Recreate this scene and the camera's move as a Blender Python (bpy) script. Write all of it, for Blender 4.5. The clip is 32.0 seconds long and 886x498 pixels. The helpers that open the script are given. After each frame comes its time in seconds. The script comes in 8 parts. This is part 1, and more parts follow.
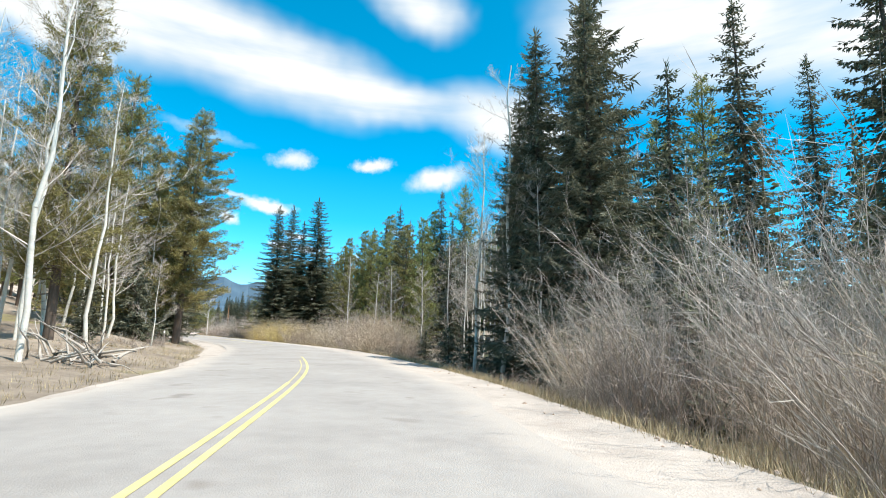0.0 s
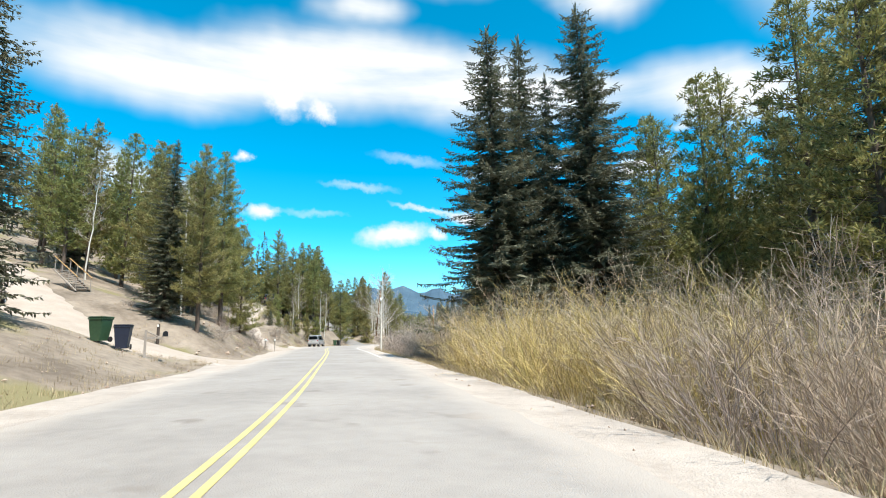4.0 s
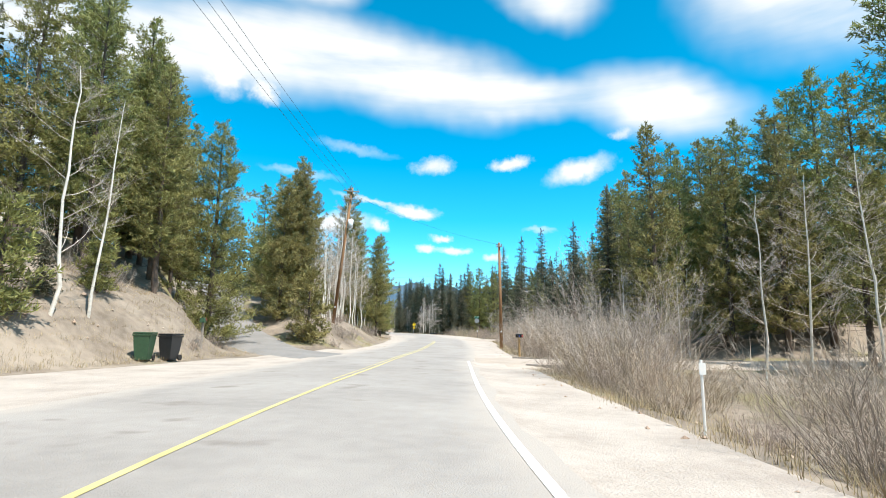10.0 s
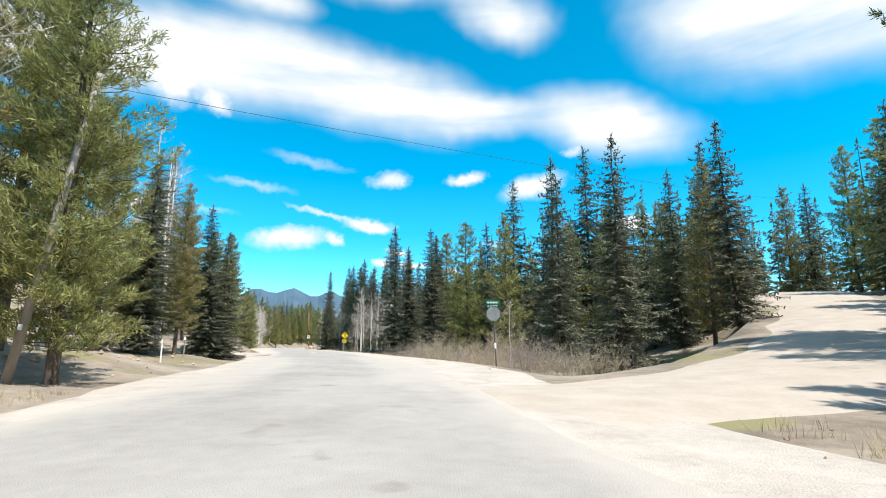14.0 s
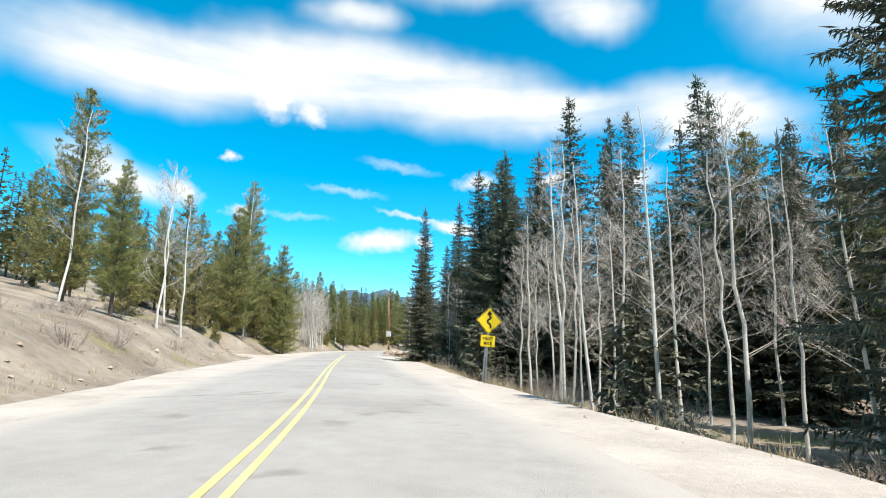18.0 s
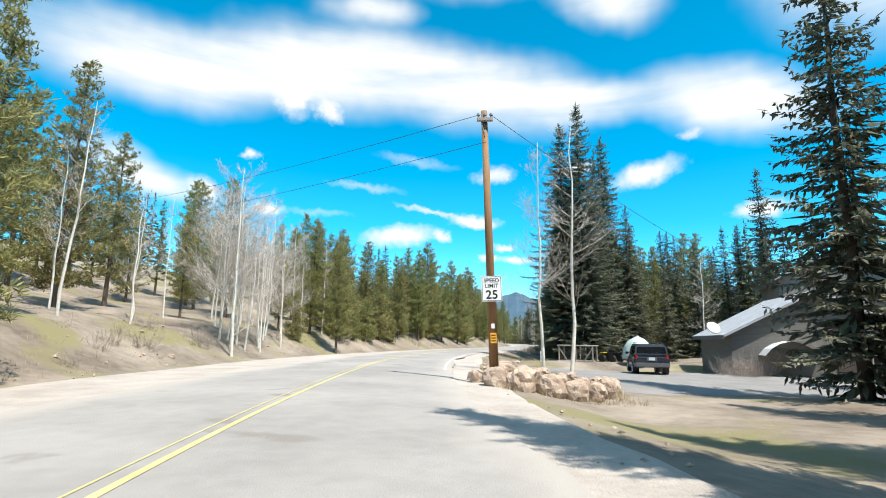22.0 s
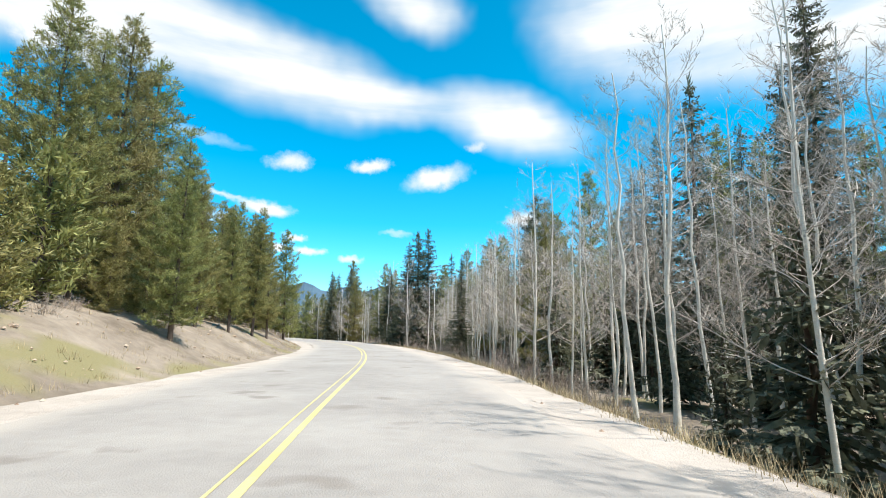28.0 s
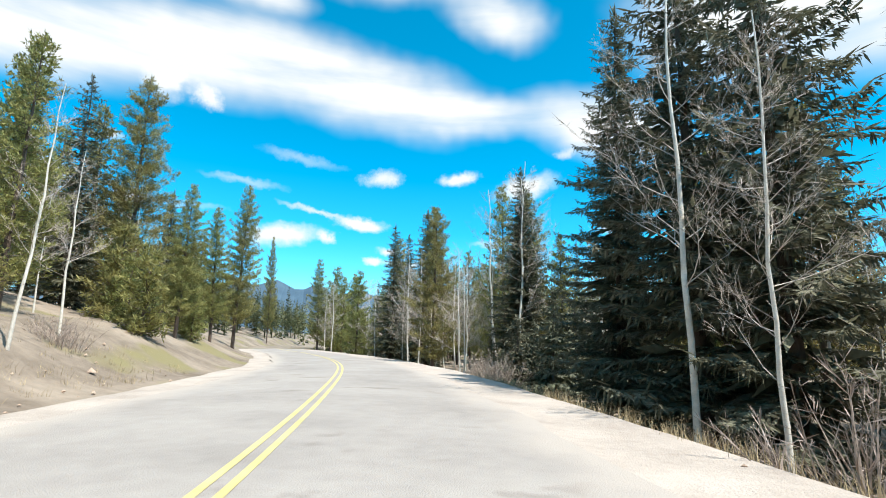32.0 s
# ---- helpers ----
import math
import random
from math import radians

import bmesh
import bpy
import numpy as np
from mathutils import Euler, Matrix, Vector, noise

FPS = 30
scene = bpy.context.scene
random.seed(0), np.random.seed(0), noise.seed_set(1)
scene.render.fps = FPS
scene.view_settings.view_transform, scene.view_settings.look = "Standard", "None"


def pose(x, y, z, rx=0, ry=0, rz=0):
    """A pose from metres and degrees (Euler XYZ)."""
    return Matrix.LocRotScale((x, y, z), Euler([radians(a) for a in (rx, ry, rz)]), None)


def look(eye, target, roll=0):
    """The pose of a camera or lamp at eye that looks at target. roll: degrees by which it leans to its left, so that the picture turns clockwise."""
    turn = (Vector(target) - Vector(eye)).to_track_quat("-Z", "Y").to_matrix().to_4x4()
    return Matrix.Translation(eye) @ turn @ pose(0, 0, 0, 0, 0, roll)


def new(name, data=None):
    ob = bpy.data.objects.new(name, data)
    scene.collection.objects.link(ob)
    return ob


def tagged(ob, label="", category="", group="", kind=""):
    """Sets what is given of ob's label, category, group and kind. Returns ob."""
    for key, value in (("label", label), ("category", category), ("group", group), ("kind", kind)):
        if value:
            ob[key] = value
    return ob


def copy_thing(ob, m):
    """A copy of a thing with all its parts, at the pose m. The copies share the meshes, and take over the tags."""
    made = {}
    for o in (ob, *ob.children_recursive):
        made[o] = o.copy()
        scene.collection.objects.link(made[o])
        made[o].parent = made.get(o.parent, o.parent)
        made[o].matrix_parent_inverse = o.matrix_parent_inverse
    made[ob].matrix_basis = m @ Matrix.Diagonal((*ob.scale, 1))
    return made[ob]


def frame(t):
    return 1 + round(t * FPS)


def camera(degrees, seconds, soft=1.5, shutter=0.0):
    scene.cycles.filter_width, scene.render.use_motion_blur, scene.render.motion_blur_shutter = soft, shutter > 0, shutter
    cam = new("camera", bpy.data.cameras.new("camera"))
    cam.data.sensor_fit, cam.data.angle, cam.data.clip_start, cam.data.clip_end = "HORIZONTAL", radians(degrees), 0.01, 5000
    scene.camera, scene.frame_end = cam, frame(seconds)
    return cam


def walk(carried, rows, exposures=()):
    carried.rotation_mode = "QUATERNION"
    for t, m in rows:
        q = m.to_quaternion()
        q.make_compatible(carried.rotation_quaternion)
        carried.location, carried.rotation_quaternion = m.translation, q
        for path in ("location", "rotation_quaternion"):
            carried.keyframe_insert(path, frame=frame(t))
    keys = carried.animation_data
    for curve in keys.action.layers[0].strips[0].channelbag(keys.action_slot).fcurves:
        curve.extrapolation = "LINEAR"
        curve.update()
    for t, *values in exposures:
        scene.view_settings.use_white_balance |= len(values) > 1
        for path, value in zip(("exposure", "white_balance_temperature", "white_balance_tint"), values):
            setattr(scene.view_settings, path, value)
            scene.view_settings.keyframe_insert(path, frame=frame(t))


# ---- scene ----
cam = camera(81.4, 32.0, soft=1.0)
PATH = [
    (0.0, (0.0, 0.0, 1.22), (-0.033, 1.972, 1.552), 1.77),
    (0.5, (-1.173, 6.983, 1.175), (-1.295, 8.952, 1.507), 1.43),
    (1.0, (-2.477, 13.834, 1.134), (-2.687, 15.795, 1.465), 0.81),
    (1.5, (-4.224, 20.7, 1.121), (-4.532, 22.645, 1.47), 0.71),
    (2.0, (-6.435, 27.441, 1.121), (-6.85, 29.365, 1.475), 0.77),
    (2.5, (-9.063, 33.932, 1.125), (-9.58, 35.831, 1.483), 0.61),
    (3.0, (-12.015, 40.124, 1.125), (-12.613, 42.002, 1.465), 1.13),
    (3.5, (-15.217, 46.072, 1.125), (-15.894, 47.925, 1.456), 1.16),
    (4.0, (-18.598, 51.923, 1.126), (-19.385, 53.73, 1.464), -0.9),
    (4.5, (-22.097, 57.777, 1.126), (-22.968, 59.545, 1.468), -0.67),
    (6.5, (-37.819, 80.716, 1.131), (-38.835, 82.407, 1.463), 0.58),
    (7.0, (-41.992, 86.395, 1.137), (-42.98, 88.101, 1.473), 0.4),
    (7.5, (-46.068, 92.169, 1.147), (-47.015, 93.9, 1.476), -0.16),
    (8.0, (-50.027, 98.051, 1.162), (-50.933, 99.801, 1.507), -0.13),
    (8.5, (-53.777, 104.079, 1.182), (-54.63, 105.857, 1.515), 0.27),
    (9.0, (-57.26, 110.179, 1.2), (-58.031, 111.995, 1.532), 0.74),
    (9.5, (-60.449, 116.248, 1.205), (-61.116, 118.106, 1.527), 0.3),
    (10.0, (-63.194, 122.547, 1.18), (-63.769, 124.437, 1.492), 0.88),
    (10.5, (-65.644, 128.956, 1.119), (-66.125, 130.874, 1.421), 1.54),
    (11.0, (-67.852, 135.596, 1.041), (-68.243, 137.535, 1.337), 1.01),
    (11.5, (-69.909, 142.452, 0.97), (-70.216, 144.404, 1.275), 0.71),
    (12.0, (-71.882, 149.455, 0.944), (-72.142, 151.412, 1.27), 1.88),
    (12.5, (-73.651, 156.431, 0.953), (-73.906, 158.388, 1.281), -0.19),
    (13.0, (-75.299, 163.388, 0.997), (-75.583, 165.34, 1.328), -0.27),
    (13.5, (-77.131, 170.296, 1.061), (-77.473, 172.234, 1.42), -0.12),
    (14.0, (-79.18, 177.143, 1.134), (-79.588, 179.066, 1.502), 0.16),
    (14.5, (-81.432, 183.919, 1.213), (-81.901, 185.828, 1.582), 0.12),
    (15.0, (-84.012, 190.634, 1.301), (-84.552, 192.522, 1.679), 0.38),
    (15.5, (-86.753, 197.272, 1.389), (-87.364, 199.136, 1.782), 0.67),
    (17.5, (-99.774, 222.948, 1.493), (-100.486, 224.78, 1.862), 1.01),
    (18.0, (-103.205, 229.141, 1.498), (-103.937, 230.965, 1.869), 1.05),
    (18.5, (-106.726, 235.269, 1.497), (-107.482, 237.087, 1.85), 0.14),
    (19.0, (-110.269, 241.335, 1.51), (-111.032, 243.148, 1.871), 0.75),
    (19.5, (-113.806, 247.42, 1.518), (-114.588, 249.224, 1.881), 0.21),
    (20.0, (-117.368, 253.501, 1.523), (-118.166, 255.301, 1.876), 0.01),
    (20.5, (-120.929, 259.567, 1.525), (-121.727, 261.367, 1.876), 0.21),
    (21.0, (-124.469, 265.631, 1.528), (-125.268, 267.429, 1.886), 0.37),
    (21.5, (-127.981, 271.702, 1.53), (-128.785, 273.499, 1.884), 0.5),
    (22.0, (-131.445, 277.797, 1.531), (-132.246, 279.597, 1.878), 0.68),
    (22.5, (-134.812, 283.947, 1.53), (-135.591, 285.755, 1.878), 0.27),
    (23.0, (-138.015, 290.204, 1.531), (-138.69, 292.055, 1.877), 0.6),
    (23.5, (-141.054, 296.583, 1.531), (-141.617, 298.472, 1.869), -0.32),
    (24.0, (-143.609, 302.938, 1.522), (-144.055, 304.858, 1.859), -1.16),
    (24.5, (-145.852, 309.464, 1.517), (-146.188, 311.404, 1.866), -0.35),
    (25.0, (-147.82, 316.1, 1.515), (-148.071, 318.055, 1.852), -0.19),
    (25.5, (-149.592, 322.803, 1.513), (-149.772, 324.765, 1.855), -0.27),
    (27.5, (-154.673, 350.416, 1.499), (-154.728, 352.39, 1.818), 0.34),
    (28.0, (-155.653, 357.504, 1.49), (-155.681, 359.477, 1.82), 0.89),
    (28.5, (-156.576, 364.592, 1.479), (-156.594, 366.565, 1.806), 1.51),
    (29.0, (-157.412, 371.586, 1.464), (-157.409, 373.558, 1.793), 1.61),
    (29.5, (-158.188, 378.447, 1.445), (-158.19, 380.421, 1.769), 1.66),
    (30.0, (-159.019, 385.235, 1.426), (-159.06, 387.206, 1.761), 1.93),
    (30.5, (-160.013, 391.979, 1.412), (-160.129, 393.947, 1.75), 2.02),
    (31.0, (-161.251, 398.657, 1.411), (-161.455, 400.616, 1.758), 0.95),
    (31.5, (-162.776, 405.117, 1.412), (-163.068, 407.063, 1.77), 1.36),
    (32.0, (-164.472, 411.558, 1.415), (-164.848, 413.487, 1.782), 0.94),
]
walk(cam, [(t, look(eye, target, roll)) for t, eye, target, roll in PATH])

# ---- sky and sun ----
SUN_AZ, SUN_EL = radians(116), radians(61)
to_sun = Vector((math.sin(SUN_AZ) * math.cos(SUN_EL), math.cos(SUN_AZ) * math.cos(SUN_EL), math.sin(SUN_EL)))
sun = new("sun", bpy.data.lights.new("sun", "SUN"))
sun.data.energy, sun.data.angle, sun.data.color = 4.6, radians(0.55), (1.0, 0.95, 0.87)
sun.matrix_world = look(to_sun * 200, (0, 0, 0))
scene.view_settings.exposure = 0.75

# clouds: azimuth, elevation, half width, half height, tilt (degrees), strength
BIG_CLOUDS = [
    (-54, 26.2, 15, 4.2, 3, 1.0), (-38, 28.6, 14, 4.8, 0, 1.0), (-21, 27.6, 17, 4.6, -9, 1.0), (-8, 25.2, 9, 2.6, -8, 0.9),
    (6.5, 23.4, 10, 3.8, -14, 1.0), (25, 31, 16, 7.5, -10, 1.0), (-33, 34.5, 6, 1.8, 0, 0.8), (-5, 35, 7, 3.0, -15, 0.8),
    # from (-30, 56) on: unseen clouds, added to make the sky's fill light whiter
    (-55, 15.6, 7, 2.2, -14, 0.9), (-20, 38, 14, 2.5, 0, 0.5), (45, 27, 16, 6, 5, 0.8), (-80, 24, 14, 5, 0, 0.8), (-30, 56, 60, 9, 4, 0.9), (70, 50, 40, 9, -6, 0.9),
    (150, 36, 50, 9, 4, 0.9), (-140, 42, 50, 10, -3, 0.9), (20, 74, 120, 8, 0, 0.8), (-110, 62, 40, 7, 8, 0.8), (130, 60, 40, 8, 0, 0.8),
]
SMALL_CLOUDS = [
    (-18.1, 18.1, 2.5, 1.0, 6, 1.0), (-9.4, 18.3, 2.5, 0.8, 4, 0.95), (-1.8, 17.2, 3.9, 1.4, 14, 1.0), (-29, 11.3, 4.9, 1.4, 6, 1.0),
    (-24, 11.4, 1.1, 0.9, 0, 0.9), (-20.4, 13.0, 3.2, 0.9, -8, 1.0), (-25.5, 14.1, 4.5, 0.4, -10, 0.6), (-17, 10.2, 1.5, 0.5, 0, 0.9),
    (-18.8, 9.1, 1.4, 0.55, 0, 0.9), (-15.8, 8.8, 2.1, 0.6, 0, 0.95), (-41.4, 25.0, 2.2, 2.1, 0, 1.0), (-37.4, 24.2, 1.9, 1.2, -20, 0.9),
]
TINY_CLOUDS = [
    (-45.7, 19.0, 1.0, 0.6, 0, 0.9), (-49.5, 14.8, 2.1, 1.3, -12, 1.0), (-43.5, 13.4, 2.2, 0.9, 0, 1.0), (-33, 16.5, 4.5, 0.5, -4, 0.35),
    (-11, 8.0, 1.6, 0.5, 0, 0.8), (-6, 11.0, 2.4, 0.45, -4, 0.45), (8.5, 12.6, 2.8, 1.1, 4, 0.95), (-38, 13.5, 4.0, 0.5, 0, 0.3),
    (-27, 19.5, 4.5, 0.6, -8, 0.3), (3, 20.6, 1.3, 0.6, 0, 0.6),
]


def make_world():
    w = bpy.data.worlds.new("sky")
    scene.world = w
    w.use_nodes = True
    nt = w.node_tree
    nt.nodes.clear()
    N, L = nt.nodes.new, nt.links.new

    def math_node(op, a, b=None, c=None):
        n = N("ShaderNodeMath")
        n.operation = op
        for i, v in enumerate((a, b, c)):
            if v is None:
                continue
            if isinstance(v, (int, float)):
                n.inputs[i].default_value = v
            else:
                L(v, n.inputs[i])
        return n.outputs[0]

    out, bg = N("ShaderNodeOutputWorld"), N("ShaderNodeBackground")
    sky = N("ShaderNodeTexSky")
    sky.sky_type, sky.sun_disc = "NISHITA", False
    sky.sun_elevation, sky.sun_rotation = SUN_EL, SUN_AZ
    sky.altitude, sky.air_density, sky.dust_density, sky.ozone_density = 2600, 1.0, 0.1, 3.0
    hs = N("ShaderNodeHueSaturation")
    hs.inputs["Hue"].default_value = 0.470
    hs.inputs["Saturation"].default_value = 1.5
    hs.inputs["Value"].default_value = 2.0
    L(sky.outputs[0], hs.inputs["Color"])
    tc = N("ShaderNodeTexCoord")
    sep = N("ShaderNodeSeparateXYZ")
    L(tc.outputs["Generated"], sep.inputs[0])
    az = math_node("MULTIPLY", math_node("ARCTAN2", sep.outputs[0], sep.outputs[1]), 57.29578)
    el = math_node("MULTIPLY", math_node("ARCSINE", sep.outputs[2]), 57.29578)
    base = N("ShaderNodeCombineXYZ")
    L(az, base.inputs[0])
    L(el, base.inputs[1])
    big, fine = N("ShaderNodeTexNoise"), N("ShaderNodeTexNoise")
    for n, scale, det in ((big, 0.10, 3.0), (fine, 0.55, 8.0)):
        n.inputs["Scale"].default_value, n.inputs["Detail"].default_value, n.inputs["Roughness"].default_value = scale, det, 0.62
        L(base.outputs[0], n.inputs["Vector"])

    def warped(noise_out, amount):
        off = N("ShaderNodeVectorMath")
        off.operation = "SUBTRACT"
        L(noise_out, off.inputs[0])
        off.inputs[1].default_value = (0.5, 0.5, 0.5)
        mul = N("ShaderNodeVectorMath")
        mul.operation = "MULTIPLY_ADD"
        L(off.outputs[0], mul.inputs[0])
        mul.inputs[1].default_value = amount
        L(base.outputs[0], mul.inputs[2])
        return mul.outputs[0]

    soft_vec = warped(big.outputs["Color"], (7.0, 3.0, 0))
    crisp_vec = warped(fine.outputs["Color"], (3.6, 1.7, 0))
    total = None
    for rows, vec, inner in ((BIG_CLOUDS, soft_vec, 0.15), (SMALL_CLOUDS, crisp_vec, 0.1), (TINY_CLOUDS, crisp_vec, 0.1)):
        for a, e, wa, he, tilt, strength in rows:
            mp = N("ShaderNodeMapping")
            mp.vector_type = "TEXTURE"
            mp.inputs["Location"].default_value = (a, e, 0)
            mp.inputs["Rotation"].default_value = (0, 0, radians(tilt))
            mp.inputs["Scale"].default_value = (wa, he, 1)
            L(vec, mp.inputs["Vector"])
            ln = N("ShaderNodeVectorMath")
            ln.operation = "LENGTH"
            L(mp.outputs[0], ln.inputs[0])
            mr = N("ShaderNodeMapRange")
            mr.interpolation_type = "SMOOTHSTEP"
            mr.inputs["From Min"].default_value, mr.inputs["From Max"].default_value = 1.22, inner
            mr.inputs["To Min"].default_value, mr.inputs["To Max"].default_value = 0.0, strength
            L(ln.outputs["Value"], mr.inputs["Value"])
            rest = math_node("SUBTRACT", 1.0, mr.outputs[0])
            total = rest if total is None else math_node("MULTIPLY", total, rest)
    total = math_node("SUBTRACT", 1.0, total)
    # thin streaks inside the clouds
    lie = N("ShaderNodeMapping")
    lie.inputs["Rotation"].default_value = (0, 0, radians(9))
    lie.inputs["Scale"].default_value = (0.045, 0.30, 1)
    L(base.outputs[0], lie.inputs["Vector"])
    wisp = N("ShaderNodeTexNoise")
    wisp.inputs["Scale"].default_value, wisp.inputs["Detail"].default_value, wisp.inputs["Roughness"].default_value = 1.0, 7.0, 0.55
    L(lie.outputs[0], wisp.inputs["Vector"])
    streak = math_node("MULTIPLY_ADD", wisp.outputs["Fac"], 1.9, 0.2)
    total = math_node("MINIMUM", math_node("MULTIPLY", total, streak), 0.98)
    # pale haze towards the horizon
    low = N("ShaderNodeMapRange")
    low.inputs["From Min"].default_value, low.inputs["From Max"].default_value = 18.0, 0.0
    low.inputs["To Min"].default_value, low.inputs["To Max"].default_value = 0.0, 0.12
    L(el, low.inputs["Value"])
    total = math_node("MAXIMUM", total, low.outputs[0])
    mix = N("ShaderNodeMix")
    mix.data_type = "RGBA"
    L(total, mix.inputs["Factor"])
    L(hs.outputs[0], mix.inputs["A"])
    mix.inputs["B"].default_value = (7.15, 7.4, 7.45, 1)
    L(mix.outputs["Result"], bg.inputs["Color"])
    bg.inputs["Strength"].default_value = 0.085
    L(bg.outputs[0], out.inputs[0])


make_world()
# ---- plan of the road ----
# the painted centre line, one point every 20 m of the way: x, y, height
ROAD = [
    (8.6, -59.2, 0), (5.2, -39.7, 0), (1.9, -20.0, 0), (-1.4, -0.2, 0), (-5.2, 19.0, -0.1), (-12.2, 37.8, -0.1), (-21.9, 54.7, -0.1),
    (-33.2, 71.3, -0.1), (-44.8, 87.8, -0.08), (-56.5, 104.1, -0.02), (-65.6, 122.4, -0.02), (-71.5, 142.0, -0.22), (-76.2, 161.0, -0.25), (-81.6, 180.1, -0.05),
    (-88.8, 198.6, 0.15), (-97.9, 216.7, 0.25), (-107.3, 234.1, 0.29), (-117.7, 250.9, 0.3), (-128.2, 268.3, 0.31), (-138.1, 285.4, 0.31), (-146.4, 304.2, 0.31),
    (-151.9, 323.8, 0.3), (-155.2, 343.9, 0.29), (-157.5, 363.7, 0.26), (-159.8, 383.1, 0.22), (-163.6, 402.9, 0.18), (-169.2, 422.2, 0.18),
]
ROAD += [(-176.5, 441, 0.2), (-186.5, 458.5, 0.3), (-198, 475, 0.4), (-209, 492, 0.5), (-217, 510.5, 0.6), (-222, 530, 0.8)]
ROAD = np.array(ROAD, float)
S0, STEP = -60.0, 20.0


def centre(s):
    """Points and right-hand normals of the centre line at arc lengths s (arrays)."""
    s = np.asarray(s, float)
    u = np.clip((s - S0) / STEP, 0, len(ROAD) - 1.0001)
    over = (s - S0) / STEP - u
    i = u.astype(int)
    f = (u - i)[..., None]
    p = [ROAD[np.clip(i + k, 0, len(ROAD) - 1)] for k in (-1, 0, 1, 2)]
    pos = 0.5 * (2 * p[1] + (p[2] - p[0]) * f + (2 * p[0] - 5 * p[1] + 4 * p[2] - p[3]) * f**2 + (3 * p[1] - p[0] - 3 * p[2] + p[3]) * f**3)
    tan = 0.5 * ((p[2] - p[0]) + 2 * (2 * p[0] - 5 * p[1] + 4 * p[2] - p[3]) * f + 3 * (3 * p[1] - p[0] - 3 * p[2] + p[3]) * f**2)
    tan = tan / np.linalg.norm(tan[..., :2], axis=-1, keepdims=True)
    pos = pos + tan * over[..., None] * STEP * np.array([1, 1, 0.0])
    return pos, np.stack([tan[..., 1], -tan[..., 0]], -1)


def curve(pairs):
    xs, ys = pairs[0::2], pairs[1::2]
    return lambda s: np.interp(s, xs, ys)


# outer edges of the gravel shoulders, and the banks beyond them
EDGE_R = curve((-60, 5.6, 20, 5.4, 34, 5.6, 60, 5.0, 103, 4.8, 117, 5.3, 131, 6.0, 152, 5.7, 184, 6.0, 226, 8.0, 245, 6.5, 274, 5.5, 302, 6.2, 318, 4.6, 330, 4.6, 336, 5.1, 346, 5.0, 360, 5.0, 400, 4.7, 428, 5.3, 460, 5.6))
EDGE_L = curve((-60, 3.9, 10, 3.95, 30, 4.6, 60, 5.4, 85, 5.2, 113, 5.4, 126, 5.8, 136, 6.6, 150, 9.6, 166, 8.0, 178, 4.6, 200, 5.2, 225, 5.0, 262, 5.3, 280, 6.2, 311, 7.6, 345, 7.5, 364, 6.0, 403, 4.9, 434, 4.5, 460, 5.0))
BANK_L = curve((-60, 0.3, 20, 0.4, 45, 0.7, 62, 0.9, 86, 1.3, 98, 2.4, 125, 2.6, 145, 3.2, 166, 2.6, 200, 1.7, 212, 0.5, 238, 0.5, 256, 1.6, 300, 2.1, 330, 1.5, 360, 1.7, 400, 1.6, 440, 1.6, 500, 1.6))
RISE_L = curve((-60, 0.06, 30, 0.08, 60, 0.26, 100, 0.34, 130, 0.42, 160, 0.40, 200, 0.22, 225, 0.12, 270, 0.24, 340, 0.22, 420, 0.20, 500, 0.2))
DROP_R = curve((-60, 0.7, 60, 0.8, 140, 0.9, 160, 0.3, 175, 0.6, 210, 0.2, 240, 0.7, 262, 1.5, 296, 1.3, 312, 0.4, 350, 0.2, 372, 0.7, 390, 1.2, 500, 1.2))
RISE_R = curve((-60, 0.10, 60, 0.12, 110, 0.16, 160, 0.26, 205, 0.32, 240, 0.2, 280, 0.10, 330, 0.14, 380, 0.08, 500, 0.06))


def smooth(x):
    x = np.clip(x, 0, 1)
    return x * x * (3 - 2 * x)


# ways that branch off: width, then points (s, l, height over the road)
WAYS = {
    "driveway_first": (5.0, [(88.5, -3.3, 0.0), (88.3, -5.5, 0.1), (88, -9, 0.8), (89.5, -15, 2.7), (94, -20, 4.8), (100, -24, 6.6), (110, -32, 9.5)]),
    "driveway_dirt": (5.0, [(119.5, -3.3, 0.0), (121.5, -6, 0.1), (125, -9.5, 0.6), (129, -12.5, 1.8), (134, -15, 3.6), (139, -17.2, 5.4), (145, -19.5, 7.0), (153, -25, 8.6)]),
    "driveway_paved": (4.2, [(167.5, -3.3, 0.0), (168.3, -5.2, 0.05), (171, -9, 0.35), (177, -14, 1.5), (186, -19, 3.2), (198, -24, 5.2), (210, -32, 7.0)]),
    "driveway_right": (6.5, [(166, 3.3, 0.0), (167, 9, -0.05), (169, 16, -0.1), (173, 26, -0.1), (178, 38, 0.4)]),
    "side_road": (8.5, [(207.4, 1.6, -0.12), (208.4, 4.8, -0.03), (210, 11, 0.1), (214, 20, 0.9), (221, 30, 2.6), (229, 40, 4.6), (240, 51, 6.8)]),
    "yard": (15.0, [(337, 9.0, -0.3), (337.5, 13, -0.5), (340, 22, -0.6), (346, 32, -0.6)]),
    "pullout_left": (5.5, [(246, -3.3, 0.0), (249, -6.5, 0.1), (255, -11.5, 0.4), (263, -17, 0.9), (272, -24, 1.6)]),
    "driveway_far": (6.0, [(303, -3.3, 0.0), (303, -6, 0.05), (302, -11, 0.3), (299, -17, 0.8), (295, -25, 1.8), (290, -35, 3.4)]),
}


